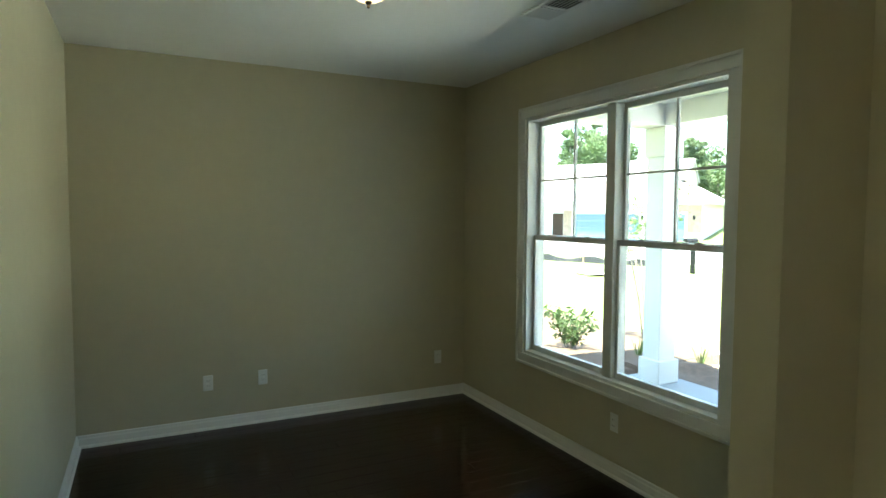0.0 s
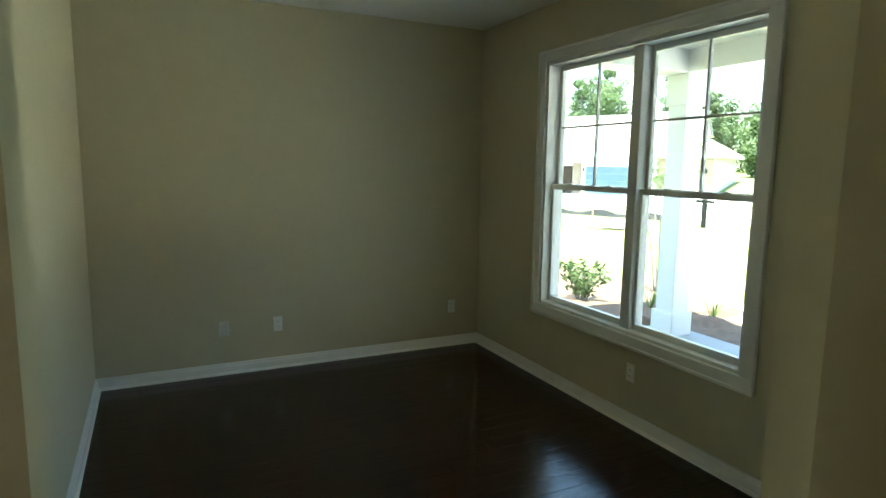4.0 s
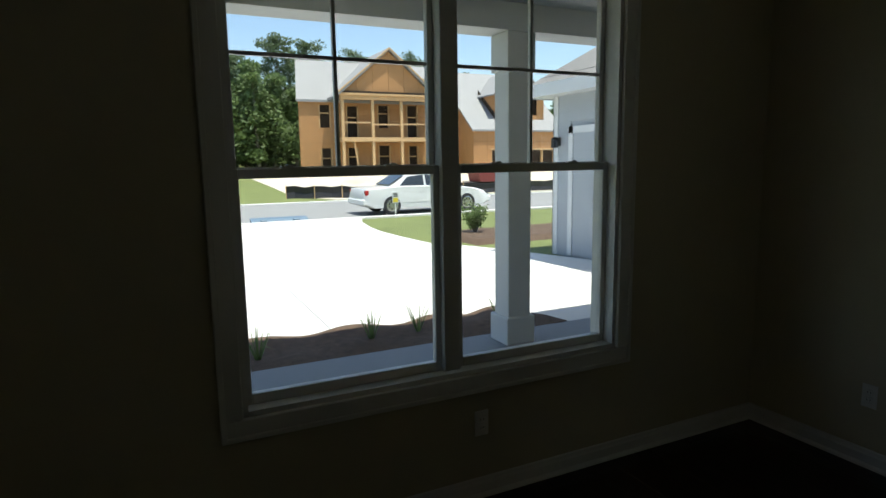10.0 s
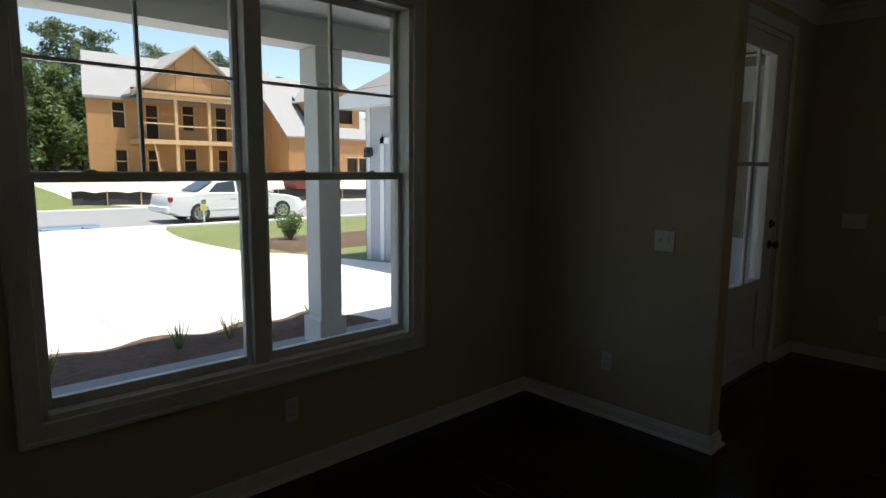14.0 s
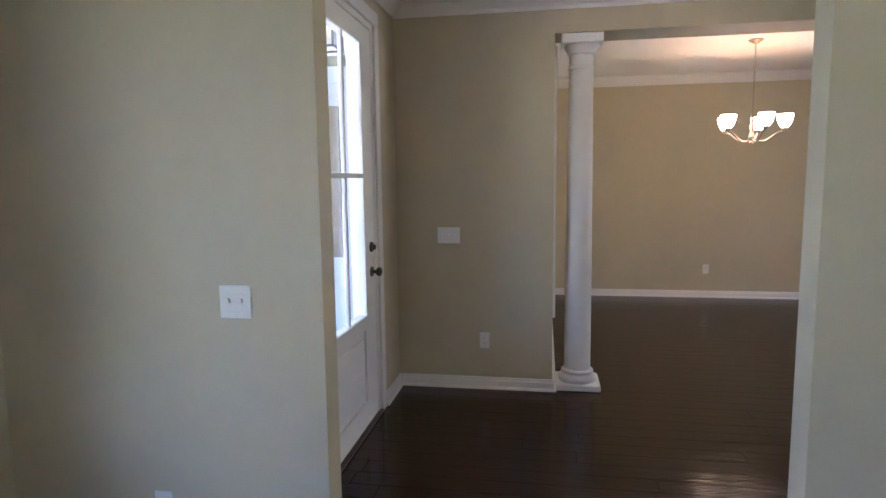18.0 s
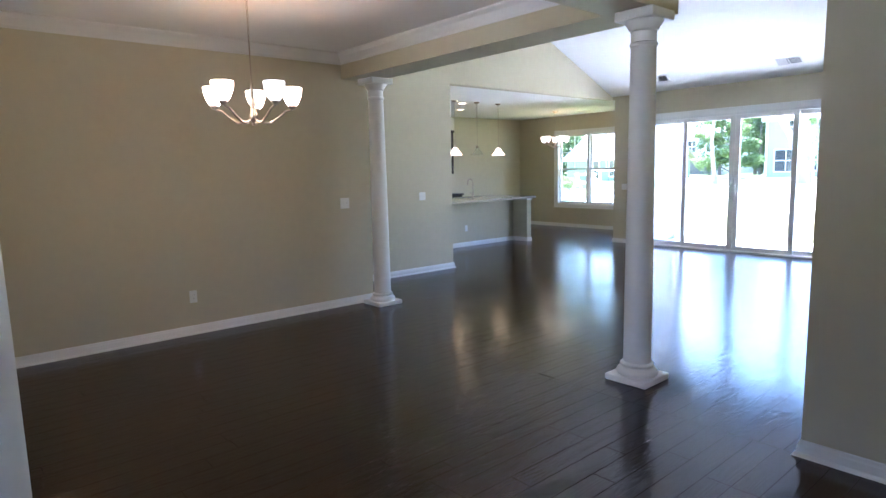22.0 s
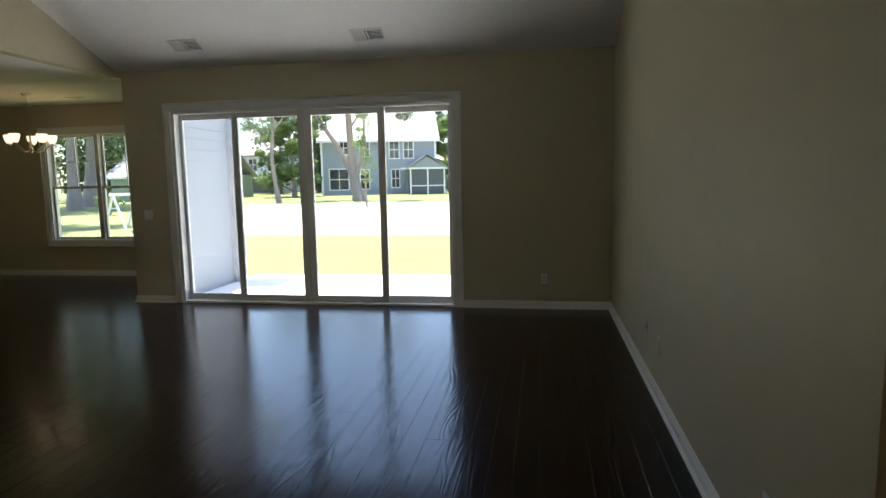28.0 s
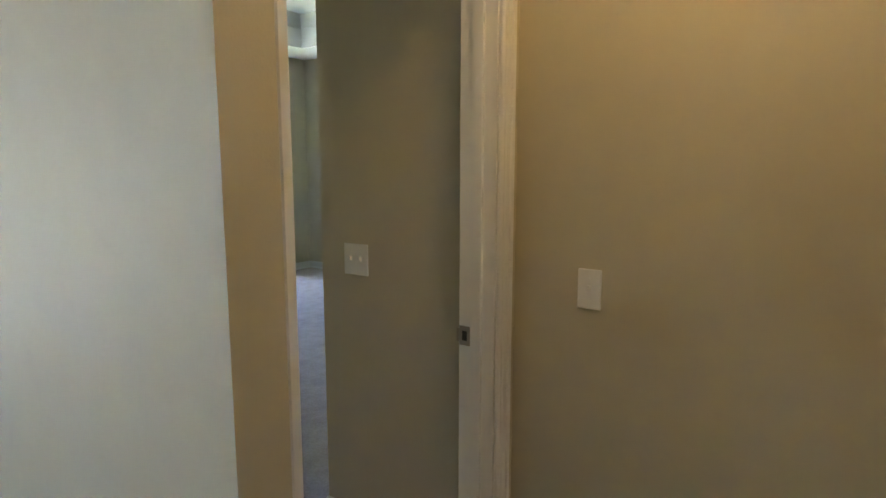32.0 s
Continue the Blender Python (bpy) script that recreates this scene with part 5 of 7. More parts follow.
def shrub(x, y, r, h, seed, label, name="shrub", z=None, n=16, leaf=LEAF, size=0.035):
    rng = random.Random(seed)
    ob = thing(name, label, "shrub", at=pose(x, y, (land(x, y) + 0.08) if z is None else z))
    bm = bmesh.new()
    spots = []
    for i in range(n):
        a, q = i * 2.4, r * math.sqrt((i + 0.5) / n)
        tip = (math.cos(a) * q, math.sin(a) * q, h * rng.uniform(0.6, 1.0))
        tube(bm, [(0, 0, -0.1), (tip[0] * 0.5, tip[1] * 0.5, tip[2] * 0.55), tip], [0.009, 0.006, 0.002], 5)
        for f in (0.4, 0.65, 0.9, 1.0):
            spots.append((tip[0] * f, tip[1] * f, tip[2] * f, h * 0.14))
    part("stems", bm, BARK, ob)
    me = leaves(rng, spots, size, 14, 1.0, 1.0)
    me.materials.append(leaf)
    new("foliage", me).parent = ob


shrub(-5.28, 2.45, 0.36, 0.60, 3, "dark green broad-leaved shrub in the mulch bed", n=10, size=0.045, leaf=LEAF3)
shrub(4.15, 10.7, 0.36, 0.66, 4, "round light green shrub in a mulch bed by the garage", n=26, leaf=LEAF2, size=0.035)


def tuft(x, y, seed, h=0.3):
    rng = random.Random(seed)
    ob = thing("grass_tuft", "clump of long green grass blades in the mulch bed", "grass tuft", "grass tufts in the bed", pose(x, y, land(x, y) + 0.10))
    bm = bmesh.new()
    for i in range(26):
        a, l = rng.random() * math.tau, h * rng.uniform(0.6, 1.2)
        c, s = math.cos(a), math.sin(a)
        w = 0.006
        pts = [(0.02 * c, 0.02 * s, 0), (l * 0.35 * c, l * 0.35 * s, l * 0.7), (l * 0.85 * c, l * 0.85 * s, l * rng.uniform(0.5, 0.95))]
        vs = [[bm.verts.new((px - s * w * (1 - j / 2.2), py + c * w * (1 - j / 2.2), pz)), bm.verts.new((px + s * w * (1 - j / 2.2), py - c * w * (1 - j / 2.2), pz))] for j, (px, py, pz) in enumerate(pts)]
        for q0, q1 in zip(vs, vs[1:]):
            bm.faces.new((q0[0], q0[1], q1[1], q1[0]))
    part("blades", bm, LEAF2, ob)


for _i, (_x, _y) in enumerate(((-3.0, 3.2), (-1.25, 3.0), (-0.75, 3.05), (-2.3, 2.9), (-3.9, 3.3), (-4.6, 3.0), (0.2, 3.1))):
    tuft(_x, _y, _i)


def multi_stem(x, y, seed):
    rng = random.Random(seed)
    ob = thing("young_tree", "young multi-stemmed tree with sparse pale leaves in the mulch bed", "tree", at=pose(x, y, land(x, y) + 0.1))
    spots = []
    for i in range(5):
        a = i * 1.26 + 0.3
        tip = Vector((math.cos(a) * 0.42, math.sin(a) * 0.42, rng.uniform(1.7, 2.2)))
        bm = tube(bmesh.new(), [(0.04 * math.cos(a), 0.04 * math.sin(a), -0.1), (tip.x * 0.3, tip.y * 0.3, 0.6), (tip.x * 0.6, tip.y * 0.6, 1.2), tip], [0.016, 0.013, 0.009, 0.003], 6)
        for f in (0.55, 0.7, 0.85):
            b = Vector((tip.x * f, tip.y * f, tip.z * f))
            t2 = b + Vector((rng.uniform(-0.3, 0.3), rng.uniform(-0.3, 0.3), 0.25))
            tube(bm, [b, t2], [0.005, 0.002], 5)
            spots += [(*t2, 0.14), (*b.lerp(tip, 0.6), 0.13)]
        part("stem", bm, BARK, ob)
    me = leaves(rng, spots, 0.038, 22, 1.0, 1.0)
    me.materials.append(LEAF2)
    new("foliage", me).parent = ob


multi_stem(-5.3, 3.85, 2)
tree("tree", -7.9, 13.8, 2.9, 0.75, 41, "young staked tree on a mulch ring by the street", leaf=LEAF2, trunk_r=0.03, limbs=7, per=40, size=0.06, name="young_tree")
tree("tree", -14.3, 29.5, 3.0, 0.9, 43, "young leafy street tree", leaf=LEAF2, trunk_r=0.05, limbs=9, per=60, size=0.08, name="young_tree")


# ---------------------------------------------------------------- joints of the driveway, small things on the lawn
_bm = bmesh.new()
for _a, _b in (((-1.25, 11.9), (-1.44, 3.16)), ((2.33, 8.08), (2.28, 3.63))):
    _d = (Vector(_b) - Vector(_a)).normalized()
    _w = Vector((-_d.y, _d.x)) * 0.007
    _n = 8
    _r = []
    for _k in range(_n + 1):
        _p = Vector(_a).lerp(Vector(_b), _k / _n)
        _r.append([_bm.verts.new((*( _p + _w), land(0, _p.y) + 0.034)), _bm.verts.new((*(_p - _w), land(0, _p.y) + 0.034))])
    for _q0, _q1 in zip(_r, _r[1:]):
        _bm.faces.new((_q0[0], _q0[1], _q1[1], _q1[0]))
setting("driveway_joint", _bm, PORCHCON, "narrow saw-cut joints in the concrete driveway", "joint")


def mulch_ring(x, y, r, seed):
    bm = bmesh.new()
    n = 22
    rings = []
    for f, h in ((1.0, -0.03), (0.85, 0.05), (0.5, 0.10), (0.12, 0.12)):
        rings.append([bm.verts.new((x + r * f * (1 + 0.16 * noise.noise(Vector((k * 0.9, seed, f)))) * math.cos(k * math.tau / n), y + r * f * (1 + 0.16 * noise.noise(Vector((k * 0.9, seed, f)))) * math.sin(k * math.tau / n), land(0, y) + h + 0.02 * noise.noise(Vector((k, f * 7, seed))))) for k in range(n)])
    for r0, r1 in zip(rings, rings[1:]):
        for k in range(n):
            bm.faces.new((r0[k], r0[(k + 1) % n], r1[(k + 1) % n], r1[k]))
    bm.faces.new(rings[-1])
    setting("mulch_ring", bm, MULCH, "ring of dark mulch round a young tree", "mulch", smooth=True)


mulch_ring(-7.9, 13.8, 0.8, 3)
mulch_ring(-14.3, 29.5, 0.8, 5)


# ---------------------------------------------------------------- houses across the street
def sheathing(bm, axis, at, out, u0, u1, z0, z1, holes=(), w=1.22, h=2.44):
    """Board sheets on a wall face, with narrow gaps, cut round the openings."""
    z = z0
    while z < z1 - 0.05:
        zb = min(z + h, z1)
        u = u0
        while u < u1 - 0.05:
            ub = min(u + w, u1)
            cells = [(u, ub, z, zb)]
            for a, b, c, d in holes:
                nxt = []
                for p, q, r, s in cells:
                    if a >= q or b <= p or c >= s or d <= r:
                        nxt.append((p, q, r, s))
                        continue
                    for cell in ((p, min(q, a), r, s), (max(p, b), q, r, s), (max(p, a), min(q, b), r, c), (max(p, a), min(q, b), d, s)):
                        if cell[1] - cell[0] > 0.02 and cell[3] - cell[2] > 0.02:
                            nxt.append(cell)
                cells = nxt
            for p, q, r, s in cells:
                lo, hi = sorted((at, at + out * 0.02))
                box(bm, *((p + 0.006, q - 0.006, lo, hi) if axis == "y" else (lo, hi, p + 0.006, q - 0.006)), r + 0.006, s - 0.006)
            u = ub
        z = zb
    return bm


def framed_house():
    ob = thing("unfinished_house", "unfinished two-storey house in orange sheathing boards with open balcony", "house")
    ob.location = (0.2, 0.0, -0.27)
    z0, y = 0.72, 42.0
    holes = [(8.35, 9.29, 4.28, 5.9), (8.42, 9.3, 0.72, 2.77), (10.43, 11.4, 3.6, 5.85), (12.9, 13.9, 4.3, 5.95), (15.3, 16.3, 3.6, 6.0), (12.9, 13.95, 0.72, 2.95), (15.4, 16.3, 0.72, 2.9), (10.45, 11.3, 0.9, 2.8), (17.5, 18.4, 4.3, 5.9)]

    def askew(bm):
        """The block stands skew to the street: its sides run back and to the east."""
        for v in bm.verts:
            v.co.x += max(0.0, v.co.y - y) * 0.27
        return bm

    # Solid near-black cores, garage and dormer too, stand for shade behind the openings
    part("core", askew(boxes((6.95, 20.2, y + 0.3, 47.4, z0, 6.3))), VOID, ob, "near-black block that stands for the shaded interior")
    part("wall", sheathing(bmesh.new(), "y", y, -1, 6.9, 20.2, z0, 6.35, holes), OSB, ob)
    part("wall", askew(sheathing(bmesh.new(), "x", 6.9, -1, y, 47.5, z0, 6.35)), OSB, ob)
    bm = bmesh.new()
    for a, b, c, d in holes:
        for u in (a + 0.05, b - 0.05):
            box(bm, u - 0.05, u + 0.05, y + 0.02, y + 0.2, c, d)
        box(bm, a, b, y + 0.02, y + 0.2, c + (d - c) * 0.62, c + (d - c) * 0.62 + 0.09)
    part("framing", bm, LUMBER, ob)
    part("roof", askew(gable_roof(bmesh.new(), 6.9, 20.2, y, 47.5, 6.3, 3.0, "x", over=0.2)), UNDERLAY, ob, "pale grey roof underlay")
    # two-storey front porch with a gable
    px = (9.55, 11.8, 14.06, 16.55)
    for x in px:
        part("porch_post", boxes((x - 0.1, x + 0.1, 39.9, 40.1, z0, 6.2)), LUMBER, ob)
    part("balcony_floor", boxes((9.4, 16.7, 39.85, y, 3.2, 3.5)), LUMBER, ob)
    part("porch_floor", boxes((9.4, 16.7, 39.85, y, 0.4, z0 + 0.02)), CONCRETE, ob)
    part("porch_header", boxes((9.4, 16.7, 39.85, 40.15, 6.15, 6.55)), LUMBER, ob)
    for x0, x1, lift in zip(px, px[1:], (0.08, -0.04, 0.0)):
        part("rail", boxes((x0, x1, 39.96, 40.04, 4.42 + lift, 4.52 + lift)), LUMBER, ob)
    part("brace", tube(bmesh.new(), [(10.6, 39.6, z0), (10.35, 40.0, 3.2)], 0.06, 4), LUMBER, ob)
    bm = bmesh.new()
    x = 9.4
    while x < 16.6:
        q = min(x + 1.22, 16.7)
        top = lambda u: 6.5 + 3.15 * (1 - abs(u - 13.1) / 3.65)
        cut = [x + 0.012] + ([13.1] if x < 13.1 < q else []) + [q - 0.012]
        prism(bm, [(cut[0], 6.5), (cut[-1], 6.5)] + [(u, max(6.52, top(u))) for u in reversed(cut)], "y", 39.9, 40.05)
        x = q
    part("gable", bm, OSB, ob)
    part("gable_trim", boxes((9.0, 17.1, 39.72, 39.9, 6.62, 6.74)), VOID, ob)
    part("gable_ledge", boxes((9.0, 17.1, 39.70, 39.9, 6.46, 6.60)), LUMBER, ob)
    for s, u0, u1 in ((-1, 9.0, 13.1), (1, 17.2, 13.1)):
        part("rake_board", prism(bmesh.new(), [(u0, 6.42), (u1, 9.76), (u1, 9.88), (u0, 6.54)], "y", 39.6, 39.68), LUMBER, ob)
    part("porch_roof", gable_roof(bmesh.new(), 9.4, 16.8, 40.05, 46, 6.55, 3.15, "y", over=0.42), UNDERLAY, ob)
    # garage wing, nearer the street, with a dormer in its steep roof
    gx, gr, gy, ge, gt = 19.4, 27.6, 38.6, 4.1, 9.0
    ridge = gy + 6.0
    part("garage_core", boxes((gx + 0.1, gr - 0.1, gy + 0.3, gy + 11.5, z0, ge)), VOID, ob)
    part("garage_wall", sheathing(bmesh.new(), "y", gy, -1, gx, gr, z0, ge, [(21.0, 23.2, z0, 2.5), (24.6, 27.0, z0, 2.5)]), OSB, ob)
    bm = boxes(*[(a - 0.06, a + 0.06, gy + 0.02, gy + 0.25, z0, 2.5) for a in (21.0, 22.1, 23.2, 24.6, 25.8, 27.0)], (20.9, 23.3, gy - 0.05, gy + 0.1, 2.5, 2.62), (24.5, 27.1, gy - 0.05, gy + 0.1, 2.5, 2.62))
    part("garage_framing", bm, LUMBER, ob)
    bm = bmesh.new()
    u = gy
    while u < gy + 11.9:
        q = min(u + 1.22, gy + 12)
        top = lambda w: ge + (gt - ge) * (1 - abs(w - ridge) / 6.0)
        cut = [u + 0.012] + ([ridge] if u < ridge < q else []) + [q - 0.012]
        prism(bm, [(cut[0], z0), (cut[-1], z0)] + [(w, top(w)) for w in reversed(cut)], "x", gx - 0.02, gx)
        u = q
    part("garage_gable", bm, OSB, ob)
    part("garage_roof", gable_roof(bmesh.new(), gx, gr, gy, gy + 12, ge, gt - ge, "x", over=0.22, t=0.14), UNDERLAY, ob, "pale grey roof underlay")
    d0, d1, dy = 21.8, 26.5, gy + 0.9
    d = part("dormer", sheathing(bmesh.new(), "y", dy, -1, d0, d1, 4.9, 7.0, [(d0 + 0.7, d1 - 0.7, 5.3, 6.7)]), OSB, ob)
    part("dormer_gable", prism(bmesh.new(), [(d0, 7.0), (d1, 7.0), ((d0 + d1) / 2, 8.7)], "y", dy - 0.02, dy + 0.1), OSB, d)
    part("dormer_side", boxes((d0, d0 + 0.1, dy, dy + 5, 4.9, 7.0), (d1 - 0.1, d1, dy, dy + 5, 4.9, 7.0)), OSB, d)
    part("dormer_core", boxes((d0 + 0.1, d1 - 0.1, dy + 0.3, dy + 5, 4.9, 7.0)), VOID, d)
    part("dormer_roof", gable_roof(bmesh.new(), d0, d1, dy - 0.1, dy + 4.6, 6.95, 1.75, "y", over=0.3, t=0.12), UNDERLAY, d)
    sl = (gt - ge) / 6.0
    part("flashing", prism(bmesh.new(), [(dy - 0.1, ge + sl * 0.8 + 0.16), (dy + 2.6, ge + sl * 3.5 + 0.16), (dy + 2.6, ge + sl * 3.5 + 0.5), (dy - 0.1, ge + sl * 0.8 + 0.62)], "x", d0 - 0.03, d0 - 0.005), VOID, d, "black flashing along the dormer")


framed_house()


def stone_house():
    ob = thing("house", "tan house with stone veneer, dormer and charcoal garage door", "house")
    ob.location.x = -0.3
    z0 = 0.45
    part("wall", boxes((-20.8, -3.2, 39.0, 52, z0, 3.3), (-10.4, -3.2, 38.0, 39.0, z0, 3.3)), TANSIDE, ob)
    part("stone_front", boxes((-10.4, -9.3, 37.93, 38.0, z0, 3.4), (-3.75, -3.2, 37.93, 38.0, z0, 3.4), (-9.3, -3.75, 37.93, 38.0, 2.9, 3.4), (-20.8, -12.9, 38.93, 39.0, z0, 3.2)), STONE, ob, "dark stone veneer")
    part("garage_door", boxes(*[(-9.2, -3.85, 37.96, 38.02, z0 + 0.58 * k, z0 + 0.58 * k + 0.56) for k in range(4)]), GARDOOR, ob, "charcoal panelled garage door")
    part("garage_casing", boxes((-9.4, -9.2, 37.9, 38.0, z0, 2.9), (-3.85, -3.65, 37.9, 38.0, z0, 2.9), (-9.4, -3.65, 37.9, 38.0, 2.78, 2.95)), TRIM, ob)
    part("gable", prism(bmesh.new(), [(-10.4, 3.25), (-3.2, 3.25), (-6.8, 5.0)], "y", 37.95, 38.1), TANSIDE, ob)
    part("garage_roof", gable_roof(bmesh.new(), -10.4, -3.2, 38.1, 46, 3.25, 1.75, "y", over=0.45), UNDERLAY, ob, "sunlit pale shingle roof")
    part("fascia", boxes((-10.85, -2.75, 37.60, 37.66, 2.86, 3.06)), TRIM, ob)
    part("left_gable", prism(bmesh.new(), [(-17.4, 3.25), (-12.6, 3.25), (-15.0, 4.75)], "y", 38.9, 39.05), TANSIDE, ob)
    part("left_roof", gable_roof(bmesh.new(), -17.4, -12.6, 39.0, 46, 3.25, 1.5, "y", over=0.4), UNDERLAY, ob)
    part("main_roof", gable_roof(bmesh.new(), -20.9, -3.4, 39.2, 52, 3.25, 3.25, "x", over=0.4), UNDERLAY, ob)
    far_window(ob, -15.05, -13.85, 1.1, 2.7, 38.93, -1)
    part("shutter", boxes((-15.55, -15.18, 38.86, 38.93, 1.0, 2.8), (-13.72, -13.35, 38.86, 38.93, 1.0, 2.8)), BLUEDOOR, ob, "blue-grey shutters")
    # Near-black sheet behind the posts, painted in for the porch's shade
    part("porch", boxes((-12.6, -10.6, 38.7, 38.95, z0, 3.2)), VOID, ob)
    for x in (-12.9, -12.5, -10.7):
        part("porch_post", boxes((x - 0.12, x + 0.12, 38.2, 38.44, z0, 3.2)), TRIM, ob)
    d = part("dormer", boxes((-14.2, -10.2, 41.6, 46, 4.2, 5.75)), TRIM, ob, "white dormer")
    part("dormer_roof", boxes((-14.6, -9.8, 41.2, 46.5, 5.75, 5.95)), UNDERLAY, d)
    far_window(ob, -13.3, -12.5, 4.5, 5.4, 41.6, -1)
    far_window(ob, -11.6, -10.8, 4.5, 5.4, 41.6, -1)


stone_house()


def corner_house():
    """Stands askew to the street: local x runs along its front, y to its back, the near corner at the origin."""
    ob = thing("house", "cream house with stone trim, blue-grey garage doors and pale hipped roof", "house", at=pose(-27.93, 31.83, -0.45, 0, 0, 30.5))
    ez = 2.95
    part("wall", boxes((-17.0, 0.0, 0.0, 9.5, 0.0, ez), (-9.15, -3.75, -0.5, 0.0, 0.0, ez)), SIDING, ob)
    part("side_siding", lap_siding(bmesh.new(), "x", 0.0, 1, 0.15, 9.5, 0.1, ez, step=0.2), SIDING, ob, "pale lap siding")
    part("corner_board", boxes((-0.02, 0.03, -0.03, 0.16, 0.0, ez), (-9.17, -9.0, -0.53, -0.5, 0.0, ez), (-3.9, -3.73, -0.53, -0.5, 0.0, ez)), TRIM, ob)
    part("stone_front", boxes((-3.7, -2.65, -0.07, 0.0, 0.0, 2.75), (-0.95, -0.02, -0.07, 0.0, 0.0, 2.75), (-2.65, -0.95, -0.07, 0.0, 2.3, 2.75), (-10.05, -9.2, -0.07, 0.0, 0.0, 2.4)), STONETAN, ob, "tan stone veneer")
    for x0, x1, y in ((-8.85, -4.1, -0.5), (-2.5, -1.1, -0.07)):
        d = part("garage_door", boxes(*[(x0, x1, y - 0.05, y + 0.01, 0.02 + 0.53 * k, 0.02 + 0.53 * k + 0.515) for k in range(4)], bevel=0.01), BLUEDOOR, ob, "blue-grey panelled garage door")
        part("casing", boxes((x0 - 0.14, x0, y - 0.07, y, 0.0, 2.28), (x1, x1 + 0.14, y - 0.07, y, 0.0, 2.28), (x0, x1, y - 0.07, y, 2.14, 2.28)), TRIM, d)
    for x, y in ((-9.0, -0.5), (-3.9, -0.5), (-0.5, -0.07)):
        part("lantern", boxes((x - 0.07, x + 0.07, y - 0.16, y, 1.75, 2.05), bevel=0.02), BLACK, ob)
    # Near-black door colour includes the shade of the entry
    part("entry_door", boxes((-10.95, -10.1, -0.06, 0.01, 0.05, 2.15), bevel=0.01), VOID, ob, "dark front door with the porch shade put into its colour")
    part("porch_post", boxes((-11.4, -11.15, -1.3, -1.05, 0.0, ez)), TRIM, ob)
    part("porch_roof", boxes((-17.3, -9.2, -1.5, 0.1, ez - 0.1, ez + 0.05)), TRIM, ob)
    part("fascia", boxes((-17.5, 0.5, -0.52, -0.47, ez - 0.1, ez + 0.16), (0.47, 0.52, -0.5, 10.0, ez - 0.1, ez + 0.16), (-9.65, -3.25, -1.02, -0.97, ez - 0.1, ez + 0.16)), TRIM, ob, "white fascia board")
    part("roof", hip_roof(bmesh.new(), -17, 0, 0, 9.5, ez, 3.2, over=0.5), UNDERLAY, ob, "pale grey hipped roof")
    part("garage_roof", hip_roof(bmesh.new(), -9.15, -3.75, -0.5, 6.5, ez + 0.01, 1.95, over=0.5), UNDERLAY, ob, "pale grey hipped roof over the garage")
    part("gablet_roof", gable_roof(bmesh.new(), -6.5, -1.6, 2.6, 6.9, 4.75, 1.55, "x", over=0.16, t=0.12), UNDERLAY, ob)
    part("gablet", prism(bmesh.new(), [(2.75, 4.1), (6.75, 4.1), (6.75, 4.8), (4.75, 6.22), (2.75, 4.8)], "x", -1.72, -1.58), TANSIDE, ob, "tan sided gable end high on the roof")


corner_house()


